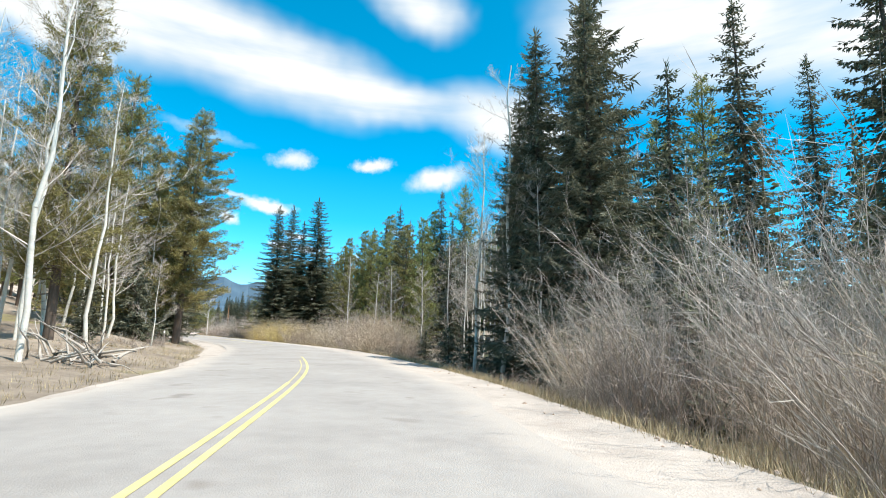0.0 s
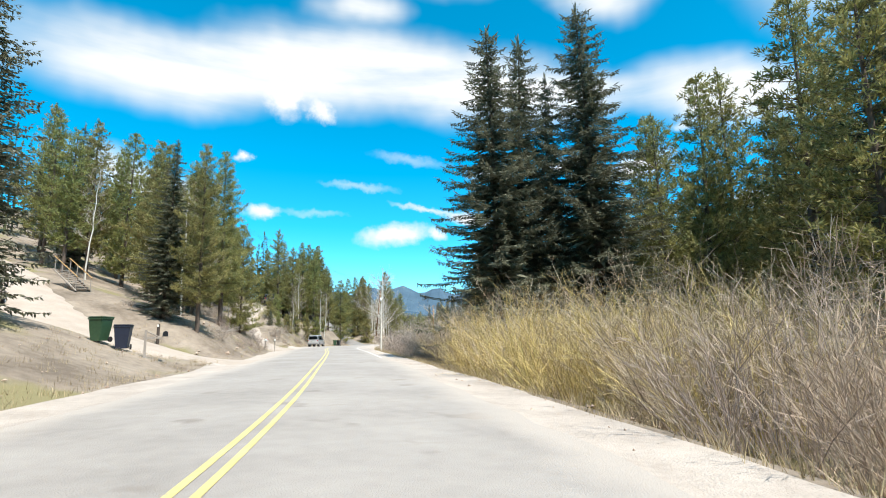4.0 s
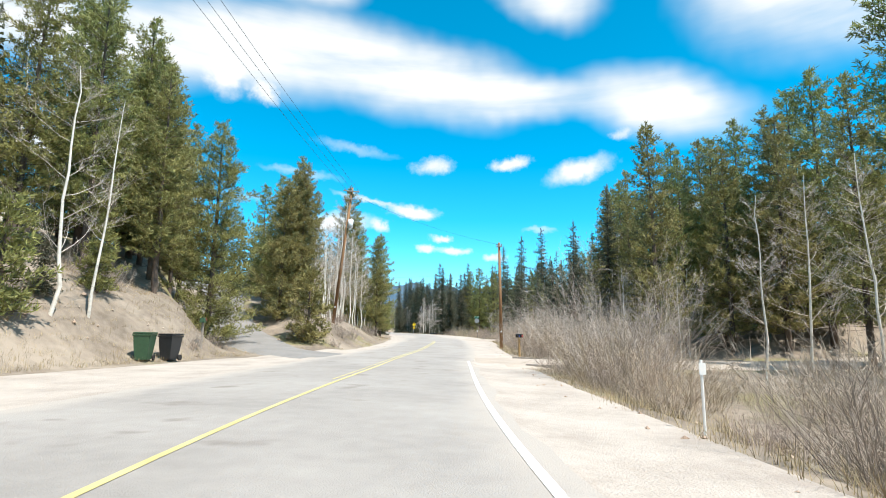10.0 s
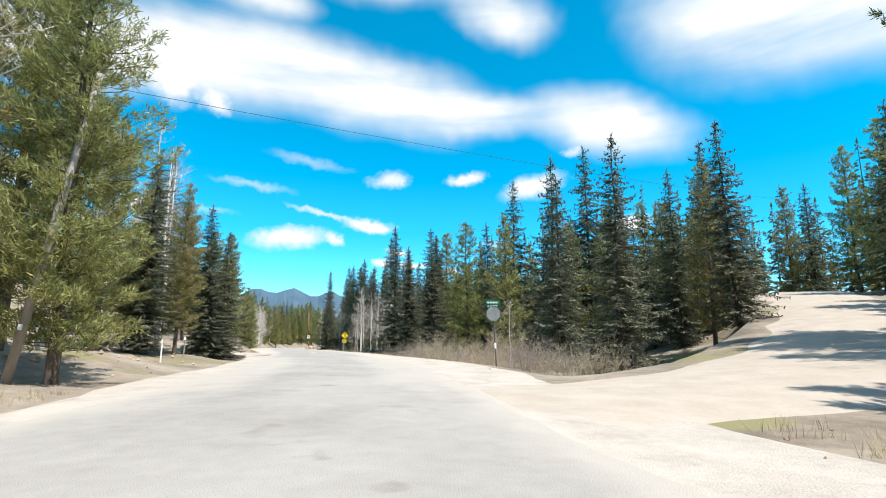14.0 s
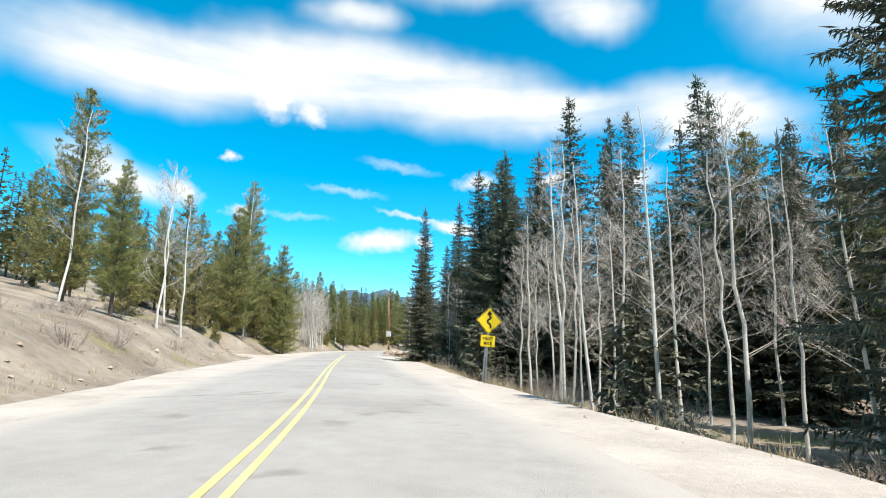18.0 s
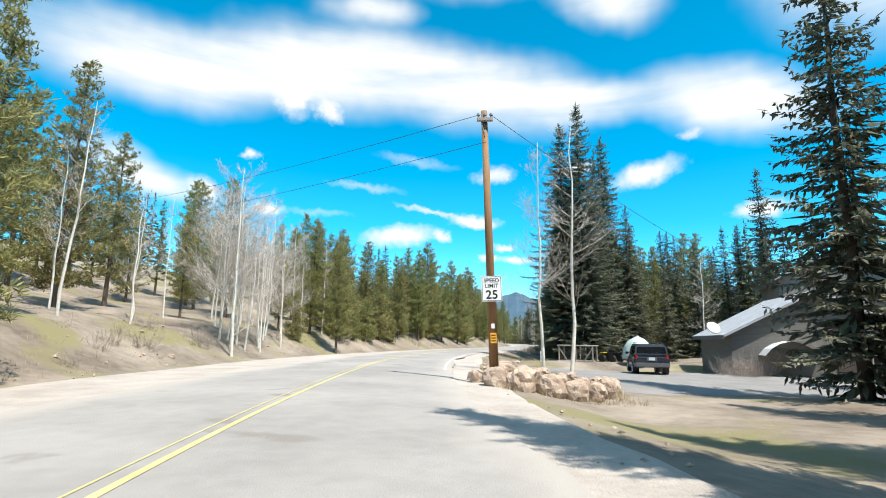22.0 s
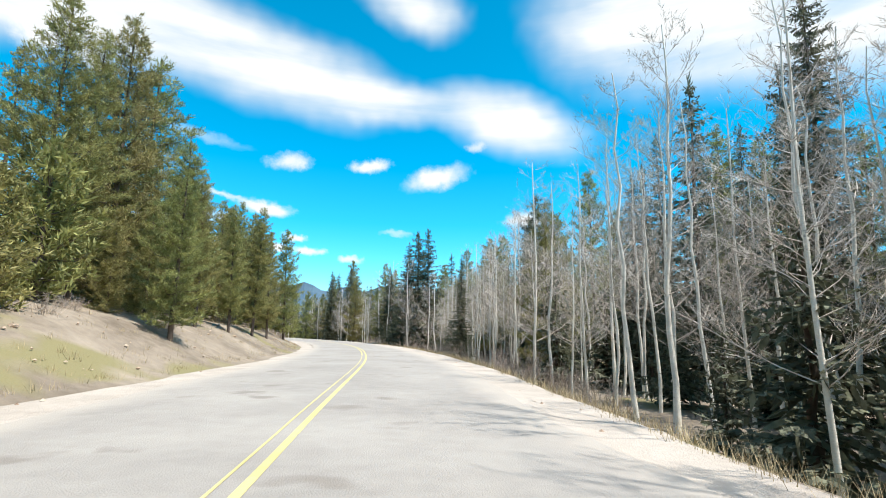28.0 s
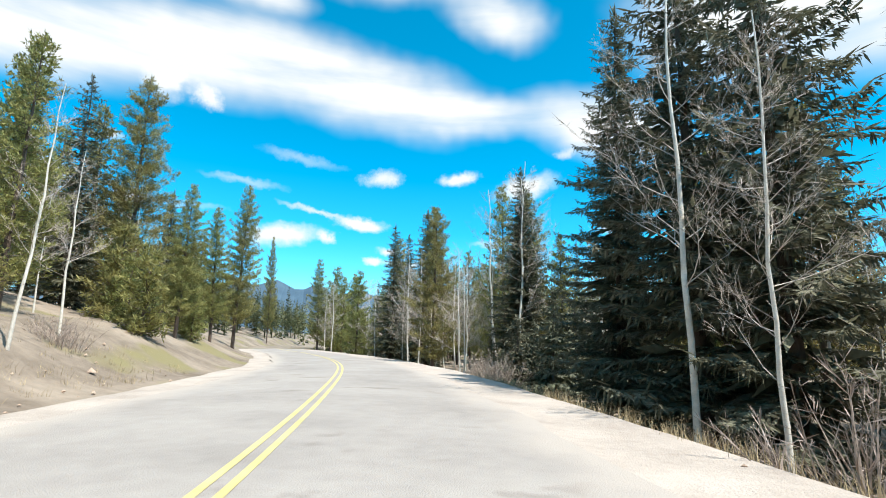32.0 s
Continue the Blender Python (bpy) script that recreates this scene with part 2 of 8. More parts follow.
def way_line(name, per=1.0):
    """Points x, y and height along a branch way, closely spaced."""
    width, pts = WAYS[name]
    pts = np.array(pts, float)
    base, nrm = centre(pts[:, 0])
    xy = base[:, :2] + nrm * pts[:, 1:2]
    z = base[:, 2] + pts[:, 2]
    line = np.column_stack([xy, z])
    out = []
    for i in range(len(line) - 1):
        p = [line[max(i - 1, 0)], line[i], line[i + 1], line[min(i + 2, len(line) - 1)]]
        n = max(2, int(np.linalg.norm(p[2] - p[1]) / per))
        for f in np.arange(n) / n:
            out.append(0.5 * (2 * p[1] + (p[2] - p[0]) * f + (2 * p[0] - 5 * p[1] + 4 * p[2] - p[3]) * f**2 + (3 * p[1] - p[0] - 3 * p[2] + p[3]) * f**3))
    out.append(line[-1])
    return np.array(out), width


WAY_LINES = {k: way_line(k, 0.4) for k in WAYS}


def wob(x, y, size, seed):
    """Smooth, cheap unevenness between -1 and 1."""
    a = np.sin(x / size + seed * 1.7 + 1.3 * np.sin(y / size * 0.7 + seed))
    b = np.sin(y / size * 1.1 + seed * 2.9 + 1.1 * np.sin(x / size * 0.9 - seed))
    c = np.sin((x + y) / size * 1.9 + seed * 4.1)
    return (a + b + 0.6 * c) / 2.6


def terrain(s, l):
    """x, y and ground height at s metres along the road and l metres to its right."""
    s, l = np.broadcast_arrays(np.asarray(s, float), np.asarray(l, float))
    base, nrm = centre(s)
    xy = base[..., :2] + nrm * l[..., None]
    # far out the sheet follows the straight line of the valley, so that it never folds
    k = smooth((np.abs(l) - 90) / 160)[..., None]
    chord = np.stack([5 - 0.41 * s, -20 + 0.93 * s], -1) + np.array([0.91, 0.41]) * l[..., None]
    xy = xy * (1 - k) + chord * k
    a = np.abs(l)
    x, y = xy[..., 0], xy[..., 1]
    el, er = EDGE_L(s), EDGE_R(s)
    # left: bank, then hillside
    dl = a - el
    left = BANK_L(s) * smooth(dl / 4.5) + RISE_L(s) * np.clip(dl - 3.5, 0, 75) + 0.03 * np.clip(dl - 78, 0, 400)
    left = left + 0.22 * wob(x, y, 1.9, 1) * smooth(dl / 3) + 0.8 * wob(x, y, 9, 2) * smooth((dl - 6) / 10)
    # right: a low ditch, flat bottom, then the far slope
    dr = a - er
    right = -DROP_R(s) * smooth(dr / 3.0) + RISE_R(s) * np.clip(dr - 16, 0, 90) + 0.04 * np.clip(dr - 110, 0, 400)
    right = right + 0.16 * wob(x, y, 2.3, 3) * smooth(dr / 3) + 0.6 * wob(x, y, 11, 4) * smooth((dr - 14) / 14)
    h = base[..., 2] - 0.06 + np.where(l < 0, left, right)
    # branch ways are cut or filled to their own line
    for name, (line, width) in WAY_LINES.items():
        near = (np.abs(x - line[:, 0].mean()) < 70) & (np.abs(y - line[:, 1].mean()) < 70)
        if not near.any():
            continue
        px, py = x[near], y[near]
        d2 = (px[:, None] - line[None, :, 0]) ** 2 + (py[:, None] - line[None, :, 1]) ** 2
        j = d2.argmin(1)
        d = np.sqrt(d2[np.arange(len(j)), j])
        w = 1 - smooth((d - width * 0.5 - 1.0) / 3.0)
        w = w * smooth((a[near] - 3.0) / 1.0)
        h[near] = h[near] * (1 - w) + (line[j, 2] - 0.17) * w
    return x, y, h


def ground(s, l):
    x, y, z = terrain(np.array([s]), np.array([l]))
    return float(x[0]), float(y[0]), float(z[0])

# ---- materials ----
def mat(name, colors, scale=4.0, rough=0.85, bump=0.0, bump_scale=None, metal=0.0, detail=6.0, island=0.0, obj=0.0, coat=0.0, spots=None, stretch=None, through_light=0.0):
    """A surface mixed from two or three colours by noise at two sizes, with grain, and lighter or darker from piece to piece."""
    m = bpy.data.materials.new(name)
    m.use_nodes = True
    nt = m.node_tree
    N, L = nt.nodes.new, nt.links.new
    b = nt.nodes["Principled BSDF"]
    b.inputs["Roughness"].default_value, b.inputs["Metallic"].default_value = rough, metal
    b.inputs["Coat Weight"].default_value = coat
    co = N("ShaderNodeTexCoord").outputs["Object"]
    if stretch:
        mp = N("ShaderNodeMapping")
        mp.inputs["Scale"].default_value = stretch
        L(co, mp.inputs["Vector"])
        co = mp.outputs[0]
    n1, n2 = N("ShaderNodeTexNoise"), N("ShaderNodeTexNoise")
    for n, sc in ((n1, scale), (n2, scale * 9)):
        n.inputs["Scale"].default_value, n.inputs["Detail"].default_value = sc, detail
        L(co, n.inputs["Vector"])
    add = N("ShaderNodeMath")
    add.operation = "MULTIPLY_ADD"
    L(n2.outputs["Fac"], add.inputs[0])
    add.inputs[1].default_value = 0.45
    sub = N("ShaderNodeMath")
    sub.operation = "SUBTRACT"
    L(n1.outputs["Fac"], sub.inputs[0])
    sub.inputs[1].default_value = 0.22
    L(sub.outputs[0], add.inputs[2])
    ramp = N("ShaderNodeValToRGB")
    el = ramp.color_ramp.elements
    el[0].position, el[1].position = 0.28, 0.72
    el[0].color, el[1].color = (*colors[0], 1), (*colors[-1], 1)
    for k, c in enumerate(colors[1:-1]):
        e = el.new(0.28 + 0.44 * (k + 1) / (len(colors) - 1))
        e.color = (*c, 1)
    L(add.outputs[0], ramp.inputs["Fac"])
    col = ramp.outputs["Color"]
    if spots:
        v = N("ShaderNodeTexNoise")
        v.inputs["Scale"].default_value, v.inputs["Detail"].default_value = spots[1], 3.0
        L(co, v.inputs["Vector"])
        r2 = N("ShaderNodeMapRange")
        r2.inputs["From Min"].default_value, r2.inputs["From Max"].default_value = spots[2], spots[2] + 0.08
        L(v.outputs["Fac"], r2.inputs["Value"])
        mx = N("ShaderNodeMix")
        mx.data_type = "RGBA"
        L(r2.outputs[0], mx.inputs["Factor"])
        L(col, mx.inputs["A"])
        mx.inputs["B"].default_value = (*spots[0], 1)
        col = mx.outputs["Result"]
    if island or obj:
        hs = N("ShaderNodeHueSaturation")
        L(col, hs.inputs["Color"])
        src = N("ShaderNodeNewGeometry").outputs["Random Per Island"] if island else N("ShaderNodeObjectInfo").outputs["Random"]
        amt = island or obj
        mr = N("ShaderNodeMapRange")
        mr.inputs["To Min"].default_value, mr.inputs["To Max"].default_value = 1 - amt, 1 + amt
        L(src, mr.inputs["Value"])
        L(mr.outputs[0], hs.inputs["Value"])
        if island and obj:
            oi = N("ShaderNodeObjectInfo")
            m3 = N("ShaderNodeMapRange")
            m3.inputs["To Min"].default_value, m3.inputs["To Max"].default_value = 0.5 - 0.05 * obj, 0.5 + 0.05 * obj
            L(oi.outputs["Random"], m3.inputs["Value"])
            L(m3.outputs[0], hs.inputs["Hue"])
        col = hs.outputs["Color"]
    L(col, b.inputs["Base Color"])
    if through_light:
        tr, ms = N("ShaderNodeBsdfTranslucent"), N("ShaderNodeMixShader")
        L(col, tr.inputs["Color"])
        ms.inputs[0].default_value = through_light
        L(b.outputs[0], ms.inputs[1])
        L(tr.outputs[0], ms.inputs[2])
        L(ms.outputs[0], nt.nodes["Material Output"].inputs["Surface"])
    if bump:
        bp = N("ShaderNodeBump")
        bp.inputs["Strength"].default_value = bump
        bp.inputs["Distance"].default_value = 0.03
        n3 = N("ShaderNodeTexNoise")
        n3.inputs["Scale"].default_value, n3.inputs["Detail"].default_value = bump_scale or scale * 12, 8.0
        L(co, n3.inputs["Vector"])
        L(n3.outputs["Fac"], bp.inputs["Height"])
        L(bp.outputs[0], b.inputs["Normal"])
    return m


ASPHALT = mat("worn_asphalt", [(0.262, 0.242, 0.222), (0.312, 0.289, 0.266), (0.356, 0.331, 0.304)], 0.35, 0.88, 0.5, 60, spots=((0.235, 0.21, 0.187), 0.9, 0.63))
GRAVEL = mat("sandy_gravel", [(0.36, 0.312, 0.27), (0.435, 0.382, 0.333), (0.50, 0.443, 0.39)], 0.8, 0.95, 0.9, 35)
DIRT_WAY = mat("driveway_dirt", [(0.36, 0.302, 0.25), (0.44, 0.378, 0.318)], 0.9, 0.95, 0.6, 30)
PAVED_WAY = mat("driveway_asphalt", [(0.20, 0.19, 0.18), (0.27, 0.255, 0.24)], 0.7, 0.9, 0.5, 50)
SOIL = mat("dry_soil_and_grass", [(0.14, 0.110, 0.082), (0.235, 0.192, 0.148), (0.33, 0.275, 0.215)], 0.33, 0.97, 1.0, 14, spots=((0.21, 0.185, 0.09), 0.21, 0.56))
YELLOW = mat("worn_yellow_paint", [(0.50, 0.42, 0.17), (0.64, 0.55, 0.24)], 1.4, 0.7, 0.3, 70, spots=((0.36, 0.32, 0.23), 5.0, 0.66))
WHITE = mat("worn_white_paint", [(0.55, 0.53, 0.50), (0.72, 0.70, 0.67)], 1.4, 0.7, 0.3, 70, spots=((0.36, 0.33, 0.29), 4.0, 0.62))
CRACK = mat("tar_crack", [(0.05, 0.045, 0.04), (0.09, 0.08, 0.07)], 6, 0.8)
SPRUCE_LEAF = mat("spruce_needles", [(0.068, 0.076, 0.049), (0.140, 0.147, 0.094), (0.222, 0.224, 0.158)], 1.2, 0.72, island=0.4, obj=0.5, through_light=0.25)
PINE_LEAF = mat("pine_needles", [(0.146, 0.148, 0.049), (0.268, 0.260, 0.088), (0.378, 0.357, 0.140)], 1.1, 0.68, island=0.4, obj=0.5, through_light=0.35)
FAR_LEAF = mat("far_woods", [(0.065, 0.08, 0.042), (0.125, 0.135, 0.062), (0.195, 0.19, 0.085)], 0.12, 0.85, island=0.4, through_light=0.3)
BARK = mat("conifer_bark", [(0.075, 0.055, 0.042), (0.15, 0.115, 0.09)], 2.5, 0.95, 0.8, 20, stretch=(1, 1, 0.3))
ASPEN_BARK = mat("aspen_bark", [(0.58, 0.55, 0.48), (0.76, 0.73, 0.66)], 2.2, 0.8, 0.4, 25, spots=((0.08, 0.07, 0.06), 4.5, 0.68), stretch=(1, 1, 2.2))
TWIG = mat("aspen_twigs", [(0.42, 0.36, 0.31), (0.60, 0.54, 0.48)], 2.0, 0.85, island=0.25)
WILLOW_TAN = mat("willow_stems_tan", [(0.30, 0.235, 0.165), (0.52, 0.435, 0.32)], 1.1, 0.85, island=0.35, obj=0.3)
WILLOW_GREY = mat("willow_stems_grey", [(0.24, 0.195, 0.165), (0.43, 0.36, 0.305)], 1.1, 0.88, island=0.35, obj=0.3)
WILLOW_PALE = mat("willow_stems_pale", [(0.36, 0.31, 0.27), (0.54, 0.48, 0.42)], 1.1, 0.88, island=0.3, obj=0.2)
WILLOW_GOLD = mat("willow_stems_gold", [(0.40, 0.31, 0.11), (0.60, 0.50, 0.20)], 1.1, 0.85, island=0.3, obj=0.3)
GRASS_MIXED = mat("verge_grass_green", [(0.20, 0.19, 0.075), (0.42, 0.36, 0.19)], 0.5, 0.9, island=0.4)
GRASS_DRY = mat("dry_grass", [(0.26, 0.20, 0.11), (0.44, 0.36, 0.22)], 0.6, 0.9, island=0.3)
POLE_WOOD = mat("pole_wood", [(0.19, 0.095, 0.04), (0.33, 0.18, 0.085)], 3.0, 0.85, 0.4, 30, stretch=(1, 1, 0.12))
GREY_WOOD = mat("weathered_wood", [(0.24, 0.21, 0.18), (0.38, 0.34, 0.30)], 4.0, 0.9, 0.5, 30, stretch=(1, 1, 0.2))
ROCK = mat("pink_granite", [(0.26, 0.19, 0.14), (0.42, 0.315, 0.24), (0.54, 0.44, 0.35)], 1.6, 0.9, 1.0, 14, spots=((0.16, 0.13, 0.11), 3.0, 0.62))
# green woods shifted to blue: aerial haze put into the base colour
HAZED_MOUNTAIN = mat("far_mountain", [(0.045, 0.085, 0.125), (0.07, 0.12, 0.165)], 0.012, 1.0)


def dusty(m, color):
    """Sandy dust that lies on the asphalt where the mesh attribute says so, in patches."""
    nt = m.node_tree
    N, L = nt.nodes.new, nt.links.new
    b = nt.nodes["Principled BSDF"]
    old = b.inputs["Base Color"].links[0].from_socket
    at, no, add, mr, mx = N("ShaderNodeAttribute"), N("ShaderNodeTexNoise"), N("ShaderNodeMath"), N("ShaderNodeMapRange"), N("ShaderNodeMix")
    at.attribute_name = "dust"
    no.inputs["Scale"].default_value, no.inputs["Detail"].default_value = 0.9, 8.0
    L(N("ShaderNodeTexCoord").outputs["Object"], no.inputs["Vector"])
    L(at.outputs["Fac"], add.inputs[0])
    L(no.outputs["Fac"], add.inputs[1])
    L(add.outputs[0], mr.inputs["Value"])
    mr.inputs["From Min"].default_value, mr.inputs["From Max"].default_value = 0.75, 1.35
    mx.data_type = "RGBA"
    L(mr.outputs[0], mx.inputs["Factor"])
    L(old, mx.inputs["A"])
    mx.inputs["B"].default_value = (*color, 1)
    L(mx.outputs["Result"], b.inputs["Base Color"])


dusty(ASPHALT, (0.405, 0.365, 0.325))


# ---- mesh helpers ----
def mesh_ob(name, verts, faces, material, parent=None, smooth_faces=False, label=""):
    me = bpy.data.meshes.new(name)
    me.from_pydata([tuple(v) for v in verts], [], faces)
    me.materials.append(material)
    if smooth_faces:
        me.polygons.foreach_set("use_smooth", [True] * len(me.polygons))
    me.update()
    ob = new(name, me)
    if parent is not None:
        ob.parent = parent
    if label:
        ob["label"] = label
    return ob


def part(name, bm, material, parent=None, label="", smooth_faces=False):
    me = bpy.data.meshes.new(name)
    bm.to_mesh(me)
    bm.free()
    me.materials.append(material)
    if smooth_faces:
        me.polygons.foreach_set("use_smooth", [True] * len(me.polygons))
    ob = new(name, me)
    if parent is not None:
        ob.parent = parent
    if label:
        ob["label"] = label
    return ob


def grid_faces(rows, cols):
    return [(r * cols + c, r * cols + c + 1, (r + 1) * cols + c + 1, (r + 1) * cols + c) for r in range(rows - 1) for c in range(cols - 1)]


# ---- ground, road and shoulders ----
s_rows = np.concatenate([[-3000, -1500, -700, -300, -140, -90], np.arange(-62, 530, 1.25), [545, 570, 610, 680, 800, 1050, 1500, 2200, 3200]])
a_cols = np.concatenate([np.arange(0, 4.5, 1.5), np.arange(4.5, 16, 0.6), np.arange(16, 40, 2.0), [44, 50, 58, 68, 80, 95, 130, 190, 300, 500, 900, 1600, 3000]])
l_cols = np.concatenate([-a_cols[:0:-1], a_cols])
gs, gl = np.meshgrid(s_rows, l_cols, indexing="ij")
gx, gy, gz = terrain(gs, gl)
gz = np.where((gs < -100) | (gs > 540), np.minimum(gz, 6.0), gz)
ground_ob = mesh_ob("ground", np.column_stack([gx.ravel(), gy.ravel(), gz.ravel()]), grid_faces(len(s_rows), len(l_cols)), SOIL, smooth_faces=True)
tagged(ground_ob, "dry tan soil and winter grass on banks and valley floor", "ground", kind="structure")


def strip(name, s_vals, lefts, rights, lift, material, cols=2, thick=0.0):
    """A band along the road between two lateral edges."""
    f = np.linspace(0, 1, cols)
    s2 = np.repeat(s_vals[:, None], cols, 1)
    l2 = lefts[:, None] * (1 - f) + rights[:, None] * f
    base, nrm = centre(s2)
    xy = base[..., :2] + nrm * l2[..., None]
    z = base[..., 2] + lift - 0.018 * np.maximum(np.abs(l2) - 0.5, 0)
    v = np.column_stack([xy.reshape(-1, 2), z.ravel()])
    return mesh_ob(name, v, grid_faces(len(s_vals), cols), material, smooth_faces=True)


rs = np.arange(-60, 529, 1.0)
jit = np.random.RandomState(3)
ragged = lambda k: np.convolve(jit.normal(0, 1, len(rs) + 8), np.ones(5) / 5, "same")[4:-4] * k  # noqa: E731
edge = 3.72
road = tagged(strip("road", rs, -edge + ragged(0.22), edge + ragged(0.22), 0.10, ASPHALT, 13), "sun-bleached grey asphalt two-lane road", "road", kind="structure")
across = np.abs(np.linspace(-1, 1, 13))[None, :] * edge
at_junction = np.clip(1 - np.abs(rs - 222) / 22, 0, 1)[:, None]
dust = road.data.attributes.new("dust", "FLOAT", "POINT")
dust.data.foreach_set("value", np.maximum(smooth((across - 2.5) / 1.3), 0.8 * smooth(at_junction * 1.6) * smooth((across - 0.6) / 2)).astype(np.float32).ravel())


def shoulder(name, side):
    """The gravel band beside the asphalt, following the ground."""
    out = EDGE_R(rs) if side > 0 else EDGE_L(rs)
    out = out + 0.35 + ragged(0.25)
    cols = 15
    f = np.linspace(0, 1, cols)
    s2 = np.repeat(rs[:, None], cols, 1)
    l2 = side * ((edge - 0.25) * (1 - f) + out[:, None] * f)
    x, y, z = terrain(s2, l2)
    top = centre(s2)[0][..., 2] + 0.045
    z = np.where(f[None, :] < 0.3, top * (1 - f / 0.3) + (z + 0.045) * (f / 0.3), z + 0.045 - 0.09 * np.clip((f - 0.85) / 0.15, 0, 1))
    low = centre(s2)[0][..., 2] - 0.05
    z = np.where(np.abs(l2) < edge + 1.3, np.maximum(z, low), z)
    return mesh_ob(name, np.column_stack([x.ravel(), y.ravel(), z.ravel()]), grid_faces(len(rs), cols), GRAVEL, smooth_faces=True)


for nm, sd in (("shoulder_left", -1), ("shoulder_right", 1)):
    tagged(shoulder(nm, sd), "pale pinkish sandy gravel shoulder beside the asphalt", "shoulder", kind="structure")


def way(name, material, label):
    """A branch way as a slightly crowned strip along its own line."""
    line, width = way_line(name, 0.8)
    d = np.gradient(line[:, :2], axis=0)
    d /= np.linalg.norm(d, axis=1, keepdims=True)
    nrm = np.stack([d[:, 1], -d[:, 0]], 1)
    cols = 7
    f = np.linspace(-1, 1, cols)
    flare = 1 + 0.35 * np.exp(-np.arange(len(line)) * 0.8 / 3.0)
    wob1 = 1 + 0.05 * np.sin(np.arange(len(line)) * 0.7)
    xy = line[:, None, :2] + nrm[:, None, :] * (f * width * 0.5)[None, :, None] * (flare * wob1)[:, None, None]
    z = line[:, None, 2] + 0.005 - 0.21 * np.abs(f[None, :]) ** 4
    if name == "yard":
        z = z - 0.22 * np.clip(1 - np.arange(len(line)) / 2.5, 0, 1)[:, None] ** 2
    v = np.column_stack([xy.reshape(-1, 2), z.ravel()])
    return tagged(mesh_ob(name, v, grid_faces(len(line), cols), material, smooth_faces=True), label, "driveway", kind="structure")


way("driveway_first", DIRT_WAY, "pale dirt driveway climbing between grassy banks")
way("driveway_dirt", DIRT_WAY, "tan dirt driveway climbing a cut bank")
way("driveway_paved", PAVED_WAY, "grey asphalt driveway climbing into the pines")
way("driveway_right", DIRT_WAY, "pale gravel driveway into the willows")
way("side_road", DIRT_WAY, "tan dirt side road climbing the wooded slope")
way("yard", PAVED_WAY, "grey gravel parking yard beside the road")
way("pullout_left", DIRT_WAY, "pale dirt lane leaving the road")
way("driveway_far", DIRT_WAY, "pale dirt lane along the foot of a bank")


def painted(name, s0, s1, l0, width, material, label, gaps=()):
    vals = np.arange(s0, s1 + 0.01, 1.0)
    n = strip(name, vals, np.full(len(vals), l0 - width / 2), np.full(len(vals), l0 + width / 2), 0.106, material, 2)
    return tagged(n, label, "road marking", kind="structure")


for s0, s1, side, w in ((-60, 13, -0.105, 0.085), (13, 24, -0.105, 0.03), (46, 54, -0.105, 0.05), (54, 112, -0.105, 0.085), (112, 119, -0.105, 0.045), (152, 163, -0.105, 0.045), (163, 196, -0.105, 0.07), (-60, 27, 0.105, 0.085), (45, 54, 0.105, 0.05), (54, 196, 0.105, 0.085), (247, 308, -0.105, 0.085), (308, 331, -0.105, 0.03), (331, 386, -0.105, 0.085), (386, 424, -0.105, 0.03), (424, 528, -0.105, 0.085), (247, 528, 0.105, 0.085)):
    painted("centre_line", s0, s1, side, w, YELLOW, "worn double yellow centre line paint")
for s0, s1 in ((88, 163), (331, 352)):
    painted("edge_line", s0, s1, 3.42, 0.11, WHITE, "faded white edge line paint")


def crack(s, l0, l1, seed, w=0.05, slant=0.0):
    r = np.random.RandomState(seed)
    ls = np.linspace(l0, l1, 14)
    ss = s + slant * (ls - l0) + np.cumsum(r.normal(0, 0.06, 14))
    v = []
    for a, b in zip(ss, ls):
        for k in (-1, 1):
            base, nrm = centre(np.array([a + k * w / 2 * r.uniform(0.4, 1.4)]))
            p = base[0, :2] + nrm[0] * b
            v.append((p[0], p[1], base[0, 2] + 0.108 - 0.018 * max(abs(b) - 0.5, 0)))
    return tagged(mesh_ob("road_crack", v, grid_faces(14, 2), CRACK), "dark tarred crack across the asphalt", "crack", kind="structure")


for k, (s, l0, l1) in enumerate(((54.6, -3.4, 0.2), (49.5, -3.6, -2.6), (97, -2.5, 3.2), (98.5, 0.3, 2.6), (184.5, -1.0, 3.0), (216, 0.5, 3.4), (265.5, -3.4, -0.6), (300, -3.6, -2.2))):
    crack(s, l0, l1, 40 + k, 0.035, slant=(-0.3, 0.5, 0.15, 0.7, 0.1, 0.9, 0.2, -0.5)[k])


# ---- far ridge, with the haze of distance in its colour ----
def ridge(name, radius, az0, az1, heights, seed):
    n = 160
    r = np.random.RandomState(seed)
    az = np.radians(np.linspace(az0, az1, n))
    prof = np.interp(np.linspace(0, 1, n), np.linspace(0, 1, len(heights)), heights)
    prof = prof + np.convolve(r.normal(0, 1, n + 10), np.ones(6) / 6, "same")[5:-5] * 0.035 * max(heights)
    v = []
    for k, (rad, f) in enumerate(((radius, -0.1), (radius * 1.05, 0.5), (radius * 1.12, 1.0), (radius * 1.3, 0.4))):
        for a, h in zip(az, prof):
            v.append((-80 + rad * math.sin(a), 200 + rad * math.cos(a), h * f * (1 + 0.06 * math.sin(a * 90 + k))))
    return tagged(mesh_ob(name, v, grid_faces(4, n), HAZED_MOUNTAIN), "distant forested mountain ridge, coloured blue for haze", "mountain", kind="structure")


